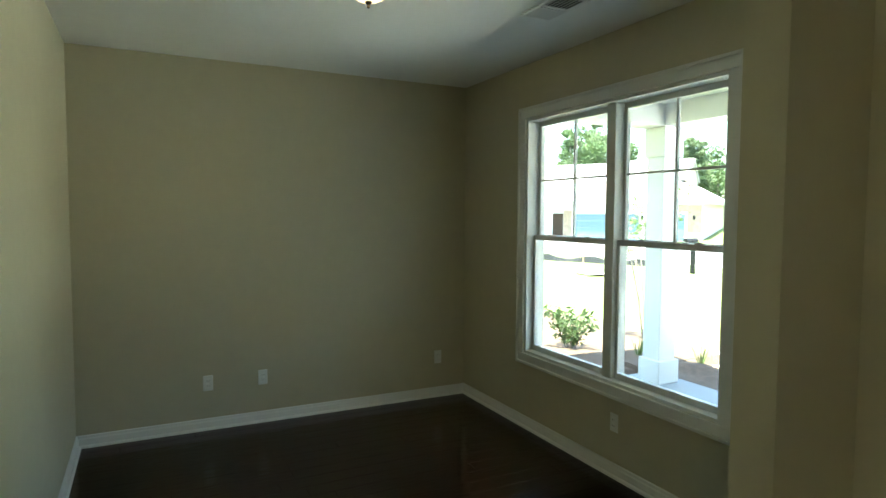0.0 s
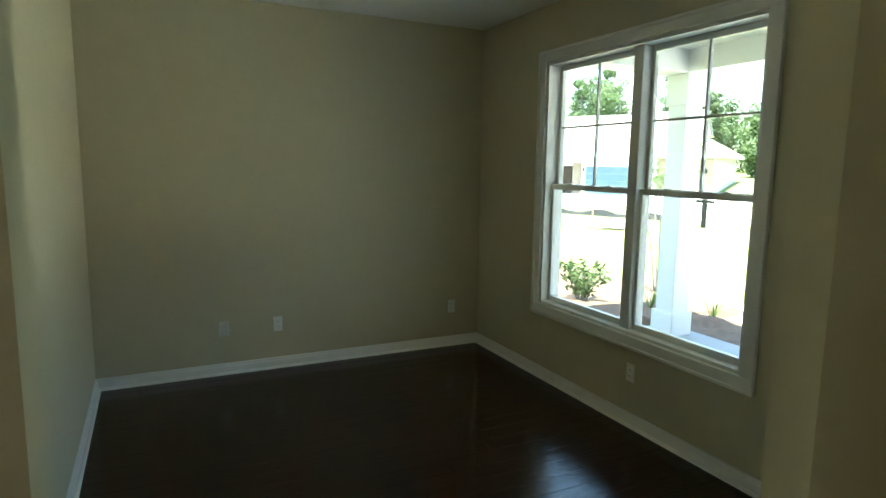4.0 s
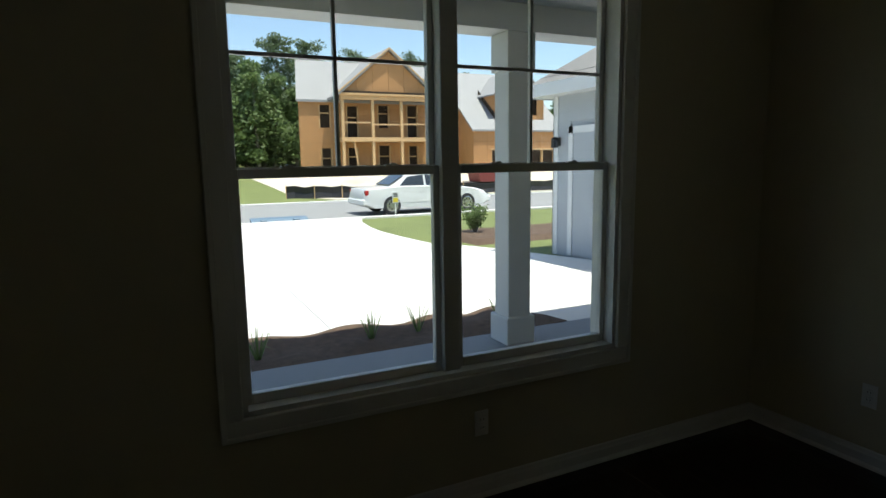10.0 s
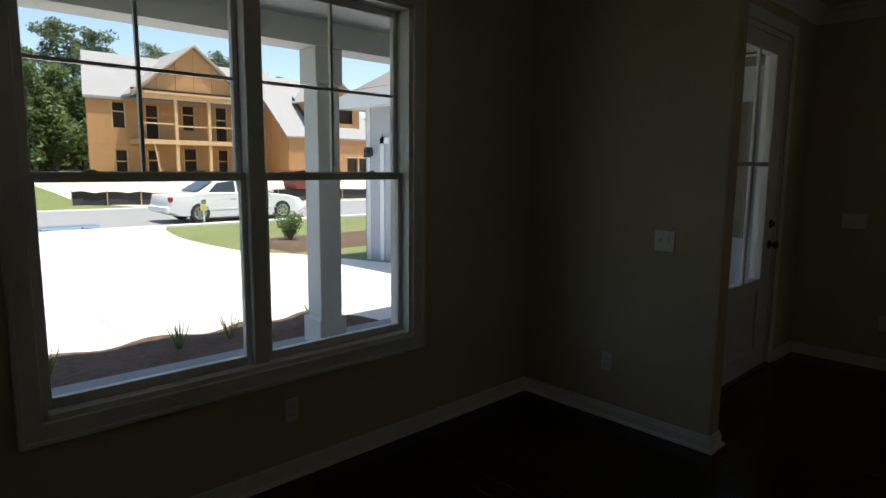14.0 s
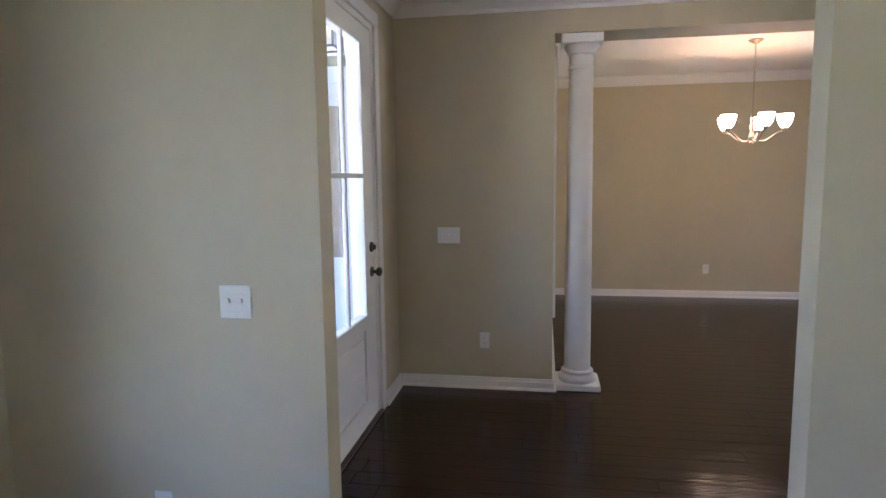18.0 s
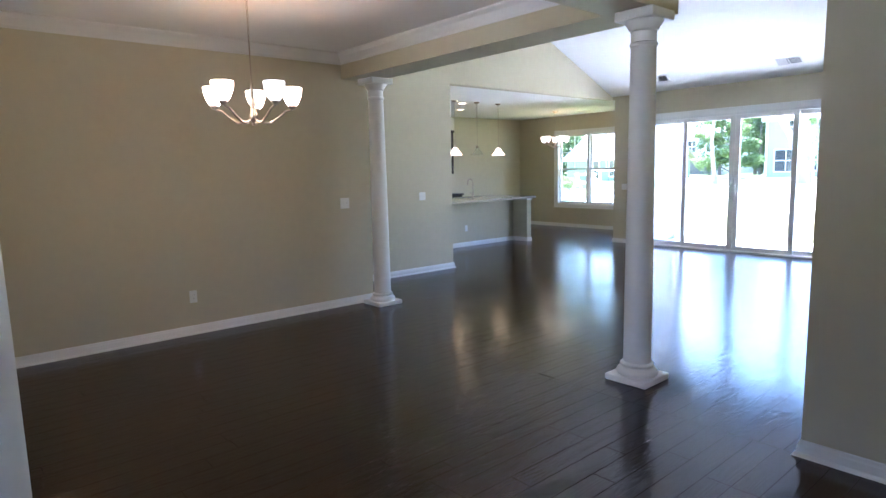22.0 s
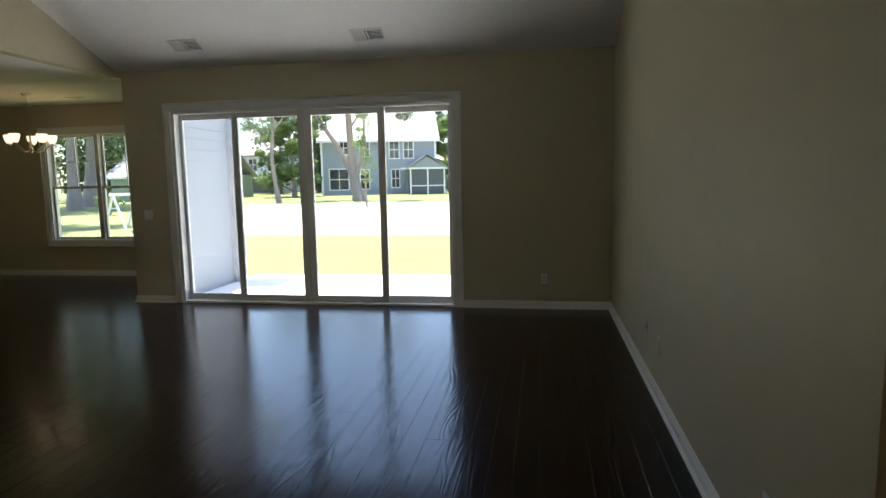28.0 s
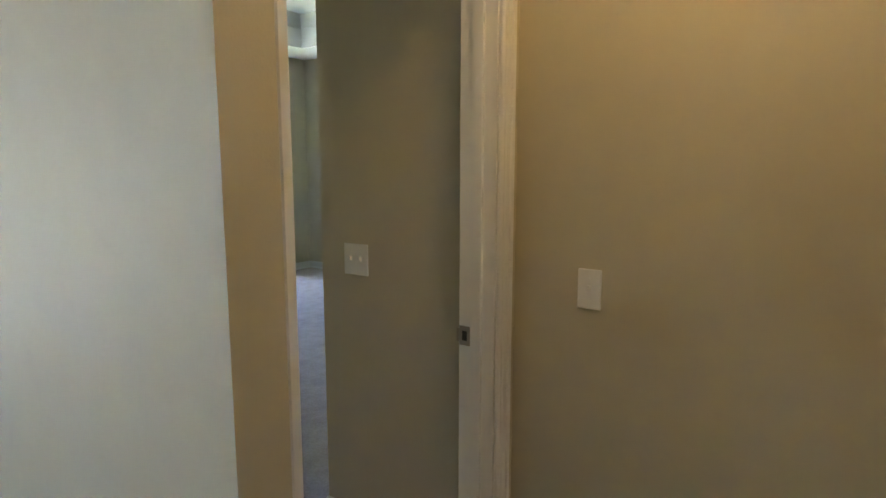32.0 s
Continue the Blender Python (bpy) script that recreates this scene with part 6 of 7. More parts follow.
# ---------------------------------------------------------------- car and street things
def car():
    """A sedan, 4.95 m long, its rear to the west."""
    ob = thing("car", "white four-door sedan parked at the kerb", "car", at=pose(3.77, 19.0, land(0, 19.0) + 0.02) @ Matrix.Scale(1.05, 4))
    L, W = 4.95, 1.78
    low = [(0.03, 0.36), (0.0, 0.55), (0.05, 0.82), (0.10, 0.90), (0.95, 0.96), (1.45, 0.98), (3.35, 0.95), (4.3, 0.83), (4.75, 0.70), (4.92, 0.55), (4.93, 0.36), (4.7, 0.22), (0.3, 0.24)]
    bm = bmesh.new()
    rows = []
    for v, s in ((-0.5, 0.94), (-0.46, 0.99), (-0.25, 1.0), (0.25, 1.0), (0.46, 0.99), (0.5, 0.94)):
        rows.append([bm.verts.new((L / 2 + (x - L / 2) * (s if abs(v) > 0.3 else 1), v * W, 0.22 + (z - 0.22) * (1.0 if abs(v) < 0.48 else 0.965))) for x, z in low])
    n = len(low)
    for r0, r1 in zip(rows, rows[1:]):
        for k in range(n):
            bm.faces.new((r0[k], r0[(k + 1) % n], r1[(k + 1) % n], r1[k]))
    bm.faces.new(rows[0][::-1])
    bm.faces.new(rows[-1])
    part("body", bm, CARWHITE, ob, smooth=True)
    roof = [(0.98, 0.95), (1.22, 1.10), (1.62, 1.33), (2.0, 1.42), (2.5, 1.44), (2.95, 1.39), (3.35, 1.20), (3.72, 0.96)]
    bm = bmesh.new()
    rows = []
    for v, s, dz in ((-0.44, 1.0, -0.0), (-0.34, 1.0, 0.0), (0.0, 1.0, 0.02), (0.34, 1.0, 0.0), (0.44, 1.0, 0.0)):
        rows.append([bm.verts.new((x, v * W * (1 - 0.22 * max(0, (z - 0.95) / 0.5)) if abs(v) > 0.4 else v * W * 0.9, z + dz - (0.03 if abs(v) > 0.4 and z > 1 else 0))) for x, z in roof])
    for r0, r1 in zip(rows, rows[1:]):
        for k in range(len(roof) - 1):
            bm.faces.new((r0[k], r0[k + 1], r1[k + 1], r1[k]))
    bm.faces.new(rows[0][::-1])
    bm.faces.new(rows[-1])
    part("cabin", bm, CARWHITE, ob, smooth=True)
    for s in (-1, 1):
        bm = bmesh.new()
        for xs in (((1.35, 0.98), (1.68, 1.28), (2.28, 1.35), (2.28, 0.98)), ((2.36, 0.98), (2.36, 1.35), (2.88, 1.31), (3.45, 0.98))):
            a = [bm.verts.new((x, s * (W * 0.44 * (1 - 0.22 * max(0, (z - 0.95) / 0.5)) + 0.012), z)) for x, z in xs]
            b = [bm.verts.new((v.co.x, v.co.y - s * 0.01, v.co.z)) for v in a]
            bm.faces.new(a)
            bm.faces.new(b[::-1])
            for i in range(4):
                bm.faces.new((a[i], a[(i + 1) % 4], b[(i + 1) % 4], b[i]))
        part("side_window", bm, CARGLASS, ob, "dark side windows")
        part("mirror", boxes((3.3, 3.48, min(s * 0.9, s * 1.05), max(s * 0.9, s * 1.05), 0.96, 1.08), bevel=0.03), CARWHITE, ob)
        part("tail_lamp", boxes((0.06, 0.40, min(s * 0.72, s * 0.885), max(s * 0.72, s * 0.885), 0.68, 0.86), bevel=0.03), mat("red_lens", (0.35, 0.02, 0.02), 0.2), ob, "red tail lamp")
        part("headlamp", boxes((4.5, 4.86, min(s * 0.66, s * 0.85), max(s * 0.66, s * 0.85), 0.56, 0.72), bevel=0.03), CARGLASS, ob)
        for z, a, b in ((0.74, 1.3, 2.3), (0.74, 2.35, 3.35)):
            part("door_handle", boxes((b - 0.25, b - 0.08, min(s * 0.885, s * 0.905), max(s * 0.885, s * 0.905), 0.78, 0.805), bevel=0.004), CARWHITE, ob)
        part("sill_trim", boxes((0.9, 4.0, min(s * 0.87, s * 0.9), max(s * 0.87, s * 0.9), 0.42, 0.46)), CARWHITE, ob)
    for x in (1.02, 3.95):
        for s in (-1, 1):
            y = s * 0.80
            w = part("wheel", tube(bmesh.new(), [(x, y - 0.10, 0.32), (x, y - 0.09, 0.32), (x, y + 0.09, 0.32), (x, y + 0.10, 0.32)], [0.28, 0.32, 0.32, 0.28], 24), TYRE, ob, "black tyre")
            part("rim", tube(bmesh.new(), [(x, y + s * 0.085, 0.32), (x, y + s * 0.105, 0.32), (x, y + s * 0.108, 0.32)], [0.215, 0.21, 0.19], 24), CHROME, w, "silver alloy rim")
            part("spoke_gap", boxes(*[(x + 0.13 * math.cos(k * math.tau / 7) - 0.025, x + 0.13 * math.cos(k * math.tau / 7) + 0.025, min(y + s * 0.106, y + s * 0.111), max(y + s * 0.106, y + s * 0.111), 0.32 + 0.13 * math.sin(k * math.tau / 7) - 0.04, 0.32 + 0.13 * math.sin(k * math.tau / 7) + 0.04) for k in range(7)]), TYRE, w)
    bm = bmesh.new()
    for (xa, za), (xb, zb) in (((1.0, 0.99), (1.58, 1.33)), ((3.02, 1.385), (3.68, 1.0))):
        w0, w1 = (0.68, 0.60) if xa < 2 else (0.60, 0.68)
        v = [bm.verts.new(p) for p in ((xa, -w0, za + 0.035), (xb, -w1, zb + 0.035), (xb, w1, zb + 0.035), (xa, w0, za + 0.035))]
        u = [bm.verts.new((p.co.x, p.co.y, p.co.z - 0.02)) for p in v]
        bm.faces.new(v)
        bm.faces.new(u[::-1])
        for i in range(4):
            bm.faces.new((v[i], v[(i + 1) % 4], u[(i + 1) % 4], u[i]))
    part("windscreen", bm, CARGLASS, ob)
    part("bumper", boxes((-0.04, 0.2, -0.86, 0.86, 0.34, 0.56), (4.78, 4.99, -0.84, 0.84, 0.30, 0.52), bevel=0.05), CARWHITE, ob)


car()


def street_bits():
    ob = thing("utility_marker", "white and yellow marker sign on a short post", "sign", at=pose(4.54, 17.0, land(0, 17.0)))
    part("post", boxes((-0.02, 0.02, -0.01, 0.01, 0, 0.9)), TRIM, ob)
    part("plate", boxes((-0.11, 0.11, -0.025, -0.011, 0.52, 0.92), bevel=0.004), TRIM, ob)
    part("yellow_field", boxes((-0.09, 0.09, -0.029, -0.025, 0.55, 0.70)), mat("yellow_sign", (0.75, 0.58, 0.05), 0.5), ob)
    part("print_bar", boxes(*[(-0.08, 0.08, -0.029, -0.025, 0.74 + 0.05 * k, 0.765 + 0.05 * k) for k in range(3)]), BLACK, ob)
    ramp = thing("kerb_ramp", "grey-blue plastic kerb ramp at the foot of the driveway", "kerb ramp", at=pose(0.78, 17.9, land(0, 17.9) + 0.02))
    part("board", prism(bmesh.new(), [(-0.2, 0.0), (0.2, 0.0), (0.2, 0.14), (-0.05, 0.10)], "x", -0.92, 0.92), BLUEDOOR, ramp)
    for x in (-0.55, 0.5):
        part("foot", boxes((x - 0.1, x + 0.1, -0.33, -0.18, 0.0, 0.11), bevel=0.02), BLUEDOOR, ramp)
    fence = thing("silt_fence", "low sagging black silt fence on wooden stakes round the building plot", "silt fence", at=pose(0, 0, 0))
    bm = bmesh.new()
    pts = [(3.3 + 0.45 * k, 29.1 - 0.14 * k + 0.08 * math.sin(k * 1.7)) for k in range(9)] + [(7.4 + 1.4 * k, 27.9 + 0.06 * math.sin(k * 2.1)) for k in range(1, 10)]
    rows = [[bm.verts.new((x, y + dy, land(x, y) + h + (0.05 * math.sin(i * 2.3) if h > 0.2 else 0))) for i, (x, y) in enumerate(pts)] for h, dy in ((-0.05, 0), (0.3, 0.08), (0.62, 0.02), (0.62, 0.05), (0.3, 0.11), (-0.05, 0.03))]
    for r0, r1 in zip(rows, rows[1:]):
        for k in range(len(pts) - 1):
            bm.faces.new((r0[k], r0[k + 1], r1[k + 1], r1[k]))
    part("fabric", bm, SILT, fence)
    for x, y in pts[::3]:
        part("stake", boxes((x - 0.02, x + 0.02, y - 0.03, y + 0.0, land(x, y) - 0.1, land(x, y) + 0.72)), LUMBER, fence)
    low = thing("silt_fence", "low black silt fence sagging along the lot at the street", "silt fence")
    bm = bmesh.new()
    pts = [(-21.0 + 0.5 * k, 12.9 + 0.27 * k + 0.12 * math.sin(k * 1.9)) for k in range(11)]
    rows = [[bm.verts.new((x, y + dy, land(x, y) + h * (0.7 + 0.3 * math.sin(i * 1.7)))) for i, (x, y) in enumerate(pts)] for h, dy in ((-0.05, 0), (0.30, 0.06), (0.30, 0.09), (-0.05, 0.03))]
    for r0, r1 in zip(rows, rows[1:]):
        for k in range(len(pts) - 1):
            bm.faces.new((r0[k], r0[k + 1], r1[k + 1], r1[k]))
    part("fabric", bm, SILT, low)
    for x, y in pts[::4]:
        part("stake", boxes((x - 0.02, x + 0.02, y - 0.03, y, land(x, y) - 0.1, land(x, y) + 0.45)), LUMBER, low)
    for k, (x, y, turn) in enumerate(((-14.6, 10.4, 20), (-15.6, 10.9, -35), (-13.9, 10.0, 60))):
        sheet_ = thing("loose_sheet", "white plastic sheet lying crumpled on the lawn", "plastic sheet", "loose sheets", pose(x, y, land(x, y) + 0.02, 0, 0, turn))
        bm = bmesh.new()
        grid = [[bm.verts.new((0.22 * u, 0.16 * v, 0.03 + 0.10 * abs(noise.noise(Vector((u * 0.7, v * 0.9, k * 5)))))) for u in range(7)] for v in range(6)]
        for r0, r1 in zip(grid, grid[1:]):
            for u in range(6):
                bm.faces.new((r0[u], r0[u + 1], r1[u + 1], r1[u]))
        bmesh.ops.solidify(bm, geom=list(bm.faces), thickness=0.008)
        part("sheet", bm, VINYL, sheet_)
    box_ = thing("mailbox", "black mailbox on a dark post with side arm", "mailbox", at=pose(-13.7, 14.5, land(0, 14.5)))
    part("post", boxes((-0.06, 0.06, -0.06, 0.06, -0.1, 1.15)), BLACK, box_)
    part("arm", boxes((-0.35, 0.35, -0.05, 0.05, 0.86, 0.96)), BLACK, box_)
    part("box", tube(bmesh.new(), [(-0.1, -0.28, 1.12), (-0.1, 0.25, 1.12)], 0.12, 10), BLACK, box_)
    bin_ = thing("skip", "dark red builder's waste skip on the plot", "skip", at=pose(18.2, 33, land(0, 33)))
    part("body", prism(bmesh.new(), [(-1.6, 0.1), (1.6, 0.1), (1.9, 1.3), (-1.9, 1.3)], "y", -0.8, 0.8), mat("dark_red_steel", (0.16, 0.03, 0.025), 0.6), bin_)
    bin_ = thing("rubble_heap", "heap of sandy soil and builders' rubble", "heap", at=pose(9.5, 32.5, land(0, 32.5)))
    bm = bmesh.new()
    bmesh.ops.create_icosphere(bm, subdivisions=4, radius=1)
    for v in bm.verts:
        v.co = Vector((v.co.x * 4.5, v.co.y * 1.6, max(-0.1, v.co.z) * (0.55 + 0.35 * noise.noise(v.co * 3))))
    part("soil", bm, SOIL, bin_)


street_bits()


# ---------------------------------------------------------------- behind the house
def blue_house():
    """Its own x runs along the facade, y towards the lawn."""
    ob = thing("house", "blue-grey two-storey house with white windows and screened porch", "house", at=pose(22.5, -60, 0.06, 0, 0, 15))
    x0, x1, ze = -10.86, 0.0, 5.22
    part("wall", boxes((x0, x1, -11, 0, 0, ze)), GREYSIDE, ob)
    part("siding", lap_siding(bmesh.new(), "y", 0, 1, x0, x1, 0, ze, step=0.2), GREYSIDE, ob)
    part("roof", gable_roof(bmesh.new(), x0, x1, -11, 0, ze, 3.4, "x", over=0.35), UNDERLAY, ob, "sunlit pale roof")
    for a, b in ((x0 - 0.02, x0 + 0.16), (x1 - 0.16, x1 + 0.02)):
        part("corner_board", boxes((a, b, 0, 0.05, 0, ze)), TRIM, ob)
    part("fascia", boxes((x0 - 0.35, x1 + 0.35, 0.33, 0.39, ze - 0.22, ze - 0.02)), TRIM, ob)
    for a, b, c, d in ((-2.50, -0.78, 0.62, 2.5), (-2.5, -1.8, 3.9, 5.1), (-4.5, -3.7, 3.7, 5.1), (-4.44, -3.65, 0.66, 2.4), (-7.3, -6.45, 3.5, 5.05), (-8.65, -7.8, 3.5, 5.05), (-7.3, -6.6, 0.75, 2.4)):
        far_window(ob, a, b, c, d, 0.02, 1)
    p = part("porch", boxes((-11.5, -8.1, 0, 3.15, -0.1, 0.08)), TRIM, ob)
    a, c = -11.3, -8.25
    part("screen", boxes((a, c, 3.05, 3.07, 0.08, 2.4), (a, a + 0.03, 0, 3.05, 0.08, 2.4), (c - 0.03, c, 0, 3.05, 0.08, 2.4)), SCREEN, p, "dark porch screen")
    for x in (a, a + 1.5, c):
        part("porch_post", boxes((x - 0.06, x + 0.06, 3.08, 3.18, 0.0, 2.4)), TRIM, p)
    part("porch_rail", boxes((a, c, 3.08, 3.15, 0.82, 0.92)), TRIM, p)
    part("porch_gable", prism(bmesh.new(), [(a - 0.25, 2.45), (c + 0.25, 2.45), ((a + c) / 2, 3.5)], "y", 3.0, 3.12), GREYSIDE, p)
    part("porch_trim", boxes((a - 0.3, c + 0.9, 3.12, 3.18, 2.36, 2.52)), TRIM, p)
    part("porch_roof", gable_roof(bmesh.new(), a - 0.15, c + 0.15, 0.2, 3.1, 2.5, 1.15, "y", over=0.25, t=0.12), UNDERLAY, p)


blue_house()


def white_house():
    ob = thing("house", "distant white house with a wide garage and upper windows", "house")
    part("wall", boxes((32.3, 44, -84, -72, 0.2, 4.7)), SIDING, ob)
    part("roof", gable_roof(bmesh.new(), 32.3, 44, -84, -72, 4.7, 3, "x"), UNDERLAY, ob)
    part("awning", boxes((32.2, 40, -72.0, -71.2, 2.25, 2.7), bevel=0.03), TRIM, ob, "white lean-to roof edge over the garage")
    part("garage_frame", boxes((32.6, 36.6, -72.0, -71.93, 0.3, 2.15)), TRIM, ob)
    part("garage_door", boxes((32.85, 36.35, -71.93, -71.9, 0.3, 1.95)), GARDOOR, ob)
    far_window(ob, 32.7, 33.6, 2.9, 4.2, -72, 1)
    far_window(ob, 34.9, 35.9, 2.9, 4.2, -72, 1)
    far_window(ob, 38, 39.4, 0.9, 2.1, -72, 1)


white_house()


def green_house():
    ob = thing("house", "low green-sided house with white windows behind the swing set", "house")
    x0, x1, y, ze = 30.0, 38.4, -52.0, 2.25
    part("wall", boxes((x0, x1, y - 9, y, -0.1, ze)), GREENSIDE, ob)
    part("siding", lap_siding(bmesh.new(), "y", y, 1, x0, x1, -0.1, ze, step=0.2), GREENSIDE, ob)
    part("roof", gable_roof(bmesh.new(), x0, x1, y - 9, y, ze, 2.8, "x"), UNDERLAY, ob, "sunlit pale roof")
    part("fascia", boxes((x0 - 0.4, x1 + 0.4, y + 0.38, y + 0.44, ze - 0.24, ze - 0.06)), TRIM, ob)
    for a, b, c in ((30.5, 31.4, 0.7), (32.4, 33.4, 0.5), (34.6, 35.9, 0.3)):
        far_window(ob, a, b, c, 1.95, y + 0.02, 1)


green_house()


def a_frame(ob, x, h, w):
    """Two splayed legs and a brace."""
    for s in (-1, 1):
        part("leg", tube(bmesh.new(), [(x, s * w, -0.1), (x, 0, h)], 0.045, 8), TRIM, ob)
    part("brace", tube(bmesh.new(), [(x, -w * 0.4, h * 0.6), (x, w * 0.4, h * 0.6)], 0.03, 6), TRIM, ob)


def swing_set():
    ob = thing("swing_set", "small white A-frame swing set on the back lawn", "swing set", at=pose(23.9, -37.6, land(0, -37.6), 0, 0, 35))
    for x in (-0.85, 0.55):
        a_frame(ob, x, 1.25, 0.55)
    part("top_bar", tube(bmesh.new(), [(-1.1, 0, 1.25), (0.8, 0, 1.25)], 0.05, 8), TRIM, ob)
    for x in (-0.5, 0.15):
        part("swing", tube(boxes((x - 0.16, x + 0.16, -0.07, 0.07, 0.35, 0.38)), [(x - 0.14, 0, 0.36), (x - 0.14, 0, 1.25)], 0.012, 5), BLACK, ob)
    st = thing("play_frame", "white A-frame play stand on the back lawn", "play frame", at=pose(17.9, -26.0, land(0, -26), 0, 0, 75))
    a_frame(st, 0.0, 1.28, 0.62)
    a_frame(st, -1.0, 1.28, 0.62)
    part("top_bar", tube(bmesh.new(), [(-1.15, 0, 1.28), (0.15, 0, 1.28)], 0.05, 8), TRIM, st)
    sl = thing("slide", "dark blue plastic slide with pale rails on the back lawn", "slide", at=pose(14.75, -23.0, land(0, -23) + 0.02, 0, 0, -8))
    pts = [(0.0, 0.0, 0.10), (0.04, -0.5, 0.13), (0.1, -1.0, 0.30), (0.18, -1.5, 0.50), (0.3, -2.0, 0.56)]
    bm = bmesh.new()
    rows = [[bm.verts.new((x + o, y, z + dz)) for x, y, z in pts] for o, dz in ((-0.22, 0), (0.22, 0), (0.22, -0.03), (-0.22, -0.03))]
    for i in range(4):
        for k in range(4):
            bm.faces.new((rows[i][k], rows[i][k + 1], rows[(i + 1) % 4][k + 1], rows[(i + 1) % 4][k]))
    part("chute", bm, BLUEDOOR, sl)
    for o in (-0.24, 0.24):
        part("side_rail", tube(bmesh.new(), [(x + o, y, z + 0.05) for x, y, z in pts], 0.035, 6), GREYSIDE, sl)
    for k in (2, 4):
        part("support", tube(bmesh.new(), [(pts[k][0], pts[k][1], -0.05), pts[k]], 0.04, 6), BLUEDOOR, sl)


swing_set()
shrub(24.6, -34.2, 0.75, 0.9, 77, "rounded bright green bush on the back lawn", n=14, leaf=LEAF2, size=0.07)


def forked_oak(x, y, seed, label, stems, clumps, leaf=LEAF3, per=240, size=0.11):
    """Stems as (dx, dz, radius) along the trunk and its limbs; clumps as (dx, dy, dz, radius)."""
    rng = random.Random(seed)
    ob = thing("tree", label, "tree", at=pose(x, y, land(x, y) - 0.05))
    bm = bmesh.new()
    for stem in stems:
        tube(bm, [(dx, 0.25 * math.sin(dz * 0.9 + seed) * min(1, dz / 3), dz) for dx, dz, r in stem], [r for dx, dz, r in stem], 9)
    part("trunk", bm, BARK, ob, smooth=True)
    me = leaves(rng, clumps, size, per, 1.0)
    me.materials.append(leaf)
    new("crown", me).parent = ob
    return ob


_rng = random.Random(40)
forked_oak(15.1, -48.0, 2, "forked live oak with a leaning grey trunk before the house", [
    [(0, -0.1, 0.62), (0.12, 0.6, 0.42), (0.38, 1.5, 0.36), (0.55, 2.3, 0.34)],
    [(0.5, 2.1, 0.30), (0.62, 4.0, 0.25), (0.60, 6.6, 0.22), (0.55, 9.8, 0.10)],
    [(0.6, 2.1, 0.26), (1.5, 3.8, 0.2), (2.25, 5.0, 0.16), (3.2, 6.4, 0.09), (4.2, 8.0, 0.04)],
    [(0.3, 1.8, 0.2), (-0.1, 3.1, 0.15), (-0.45, 4.8, 0.10), (-0.6, 6.9, 0.05)],
    [(0.6, 5.2, 0.09), (-0.3, 6.3, 0.06), (-1.6, 7.2, 0.05), (-3.3, 6.6, 0.03)]],
    [(2.9, 0, 5.5, 0.65), (2.3, 0.4, 6.0, 0.5), (3.3, 0, 6.8, 0.8), (-0.35, 0, 6.2, 0.5), (-3.0, 0, 6.4, 0.75), (-3.6, 0.5, 6.0, 0.7), (-2.5, 0, 7.0, 0.7), (-0.3, 0.3, 4.2, 0.35)]
    + [(_rng.uniform(-4, 4.5), _rng.uniform(-3, 3), _rng.uniform(7.6, 11), _rng.uniform(0.7, 1.2)) for _ in range(20)])
forked_oak(20.2, -45.5, 5, "slender leaning tree with sparse dark leaves at the lawn's end", [
    [(0, -0.1, 0.24), (0.22, 1.2, 0.15), (0.30, 3.0, 0.13), (0.28, 6.6, 0.10), (0.3, 9.5, 0.04)],
    [(0.3, 3.6, 0.07), (1.2, 4.6, 0.05), (1.9, 5.6, 0.03)], [(0.3, 5.0, 0.06), (-0.7, 6.2, 0.04)]],
    [(1.0, 0, 3.2, 0.35), (1.4, 0, 4.4, 0.45), (1.9, 0.2, 5.4, 0.5), (0.9, 0, 5.0, 0.4), (1.2, 0, 2.8, 0.3), (-0.8, 0, 6.6, 0.7), (-1.2, 0, 5.8, 0.5)]
    + [(_rng.uniform(-2, 2.5), _rng.uniform(-2, 2), _rng.uniform(7.4, 10), _rng.uniform(0.6, 1.0)) for _ in range(12)], per=160, size=0.09)
forked_oak(12.2, -40.0, 8, "pale green slender young tree on the sandy strip", [
    [(0, -0.1, 0.06), (0.05, 1.5, 0.05), (0.0, 3.5, 0.04), (0.1, 6.0, 0.02)]],
    [(_rng.uniform(-0.35, 0.35), _rng.uniform(-0.4, 0.4), 1.6 + 0.42 * _k, _rng.uniform(0.28, 0.5)) for _k in range(12)], leaf=LEAF2, per=70, size=0.085)
_oak = "large twin oak with a thick grey trunk on the back lawn"
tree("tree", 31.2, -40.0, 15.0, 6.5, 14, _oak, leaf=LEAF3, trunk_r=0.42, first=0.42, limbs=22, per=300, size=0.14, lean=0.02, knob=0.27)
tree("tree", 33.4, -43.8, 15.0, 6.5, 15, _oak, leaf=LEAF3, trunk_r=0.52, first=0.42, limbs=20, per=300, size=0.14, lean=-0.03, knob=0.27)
# Extra oak, placed so its crown darkens the lawn outside the breakfast window
tree("tree", 22.0, -26.5, 11.0, 4.2, 19, "broad oak added only to shade the back lawn", leaf=LEAF3, trunk_r=0.3, first=0.45, limbs=18, per=240, size=0.13, lean=0.0, knob=0.27)
tree("tree", 12.0, -70.0, 8.0, 3.0, 16, "leafy yellow-green tree beside the blue-grey house", leaf=LEAF2, trunk_r=0.2, limbs=16, per=260, size=0.16, first=0.08)
tree("tree", 24.6, -58.0, 10.0, 2.6, 17, "leafy green tree between the two houses", leaf=LEAF, trunk_r=0.2, limbs=18, per=300, size=0.15, first=0.06)
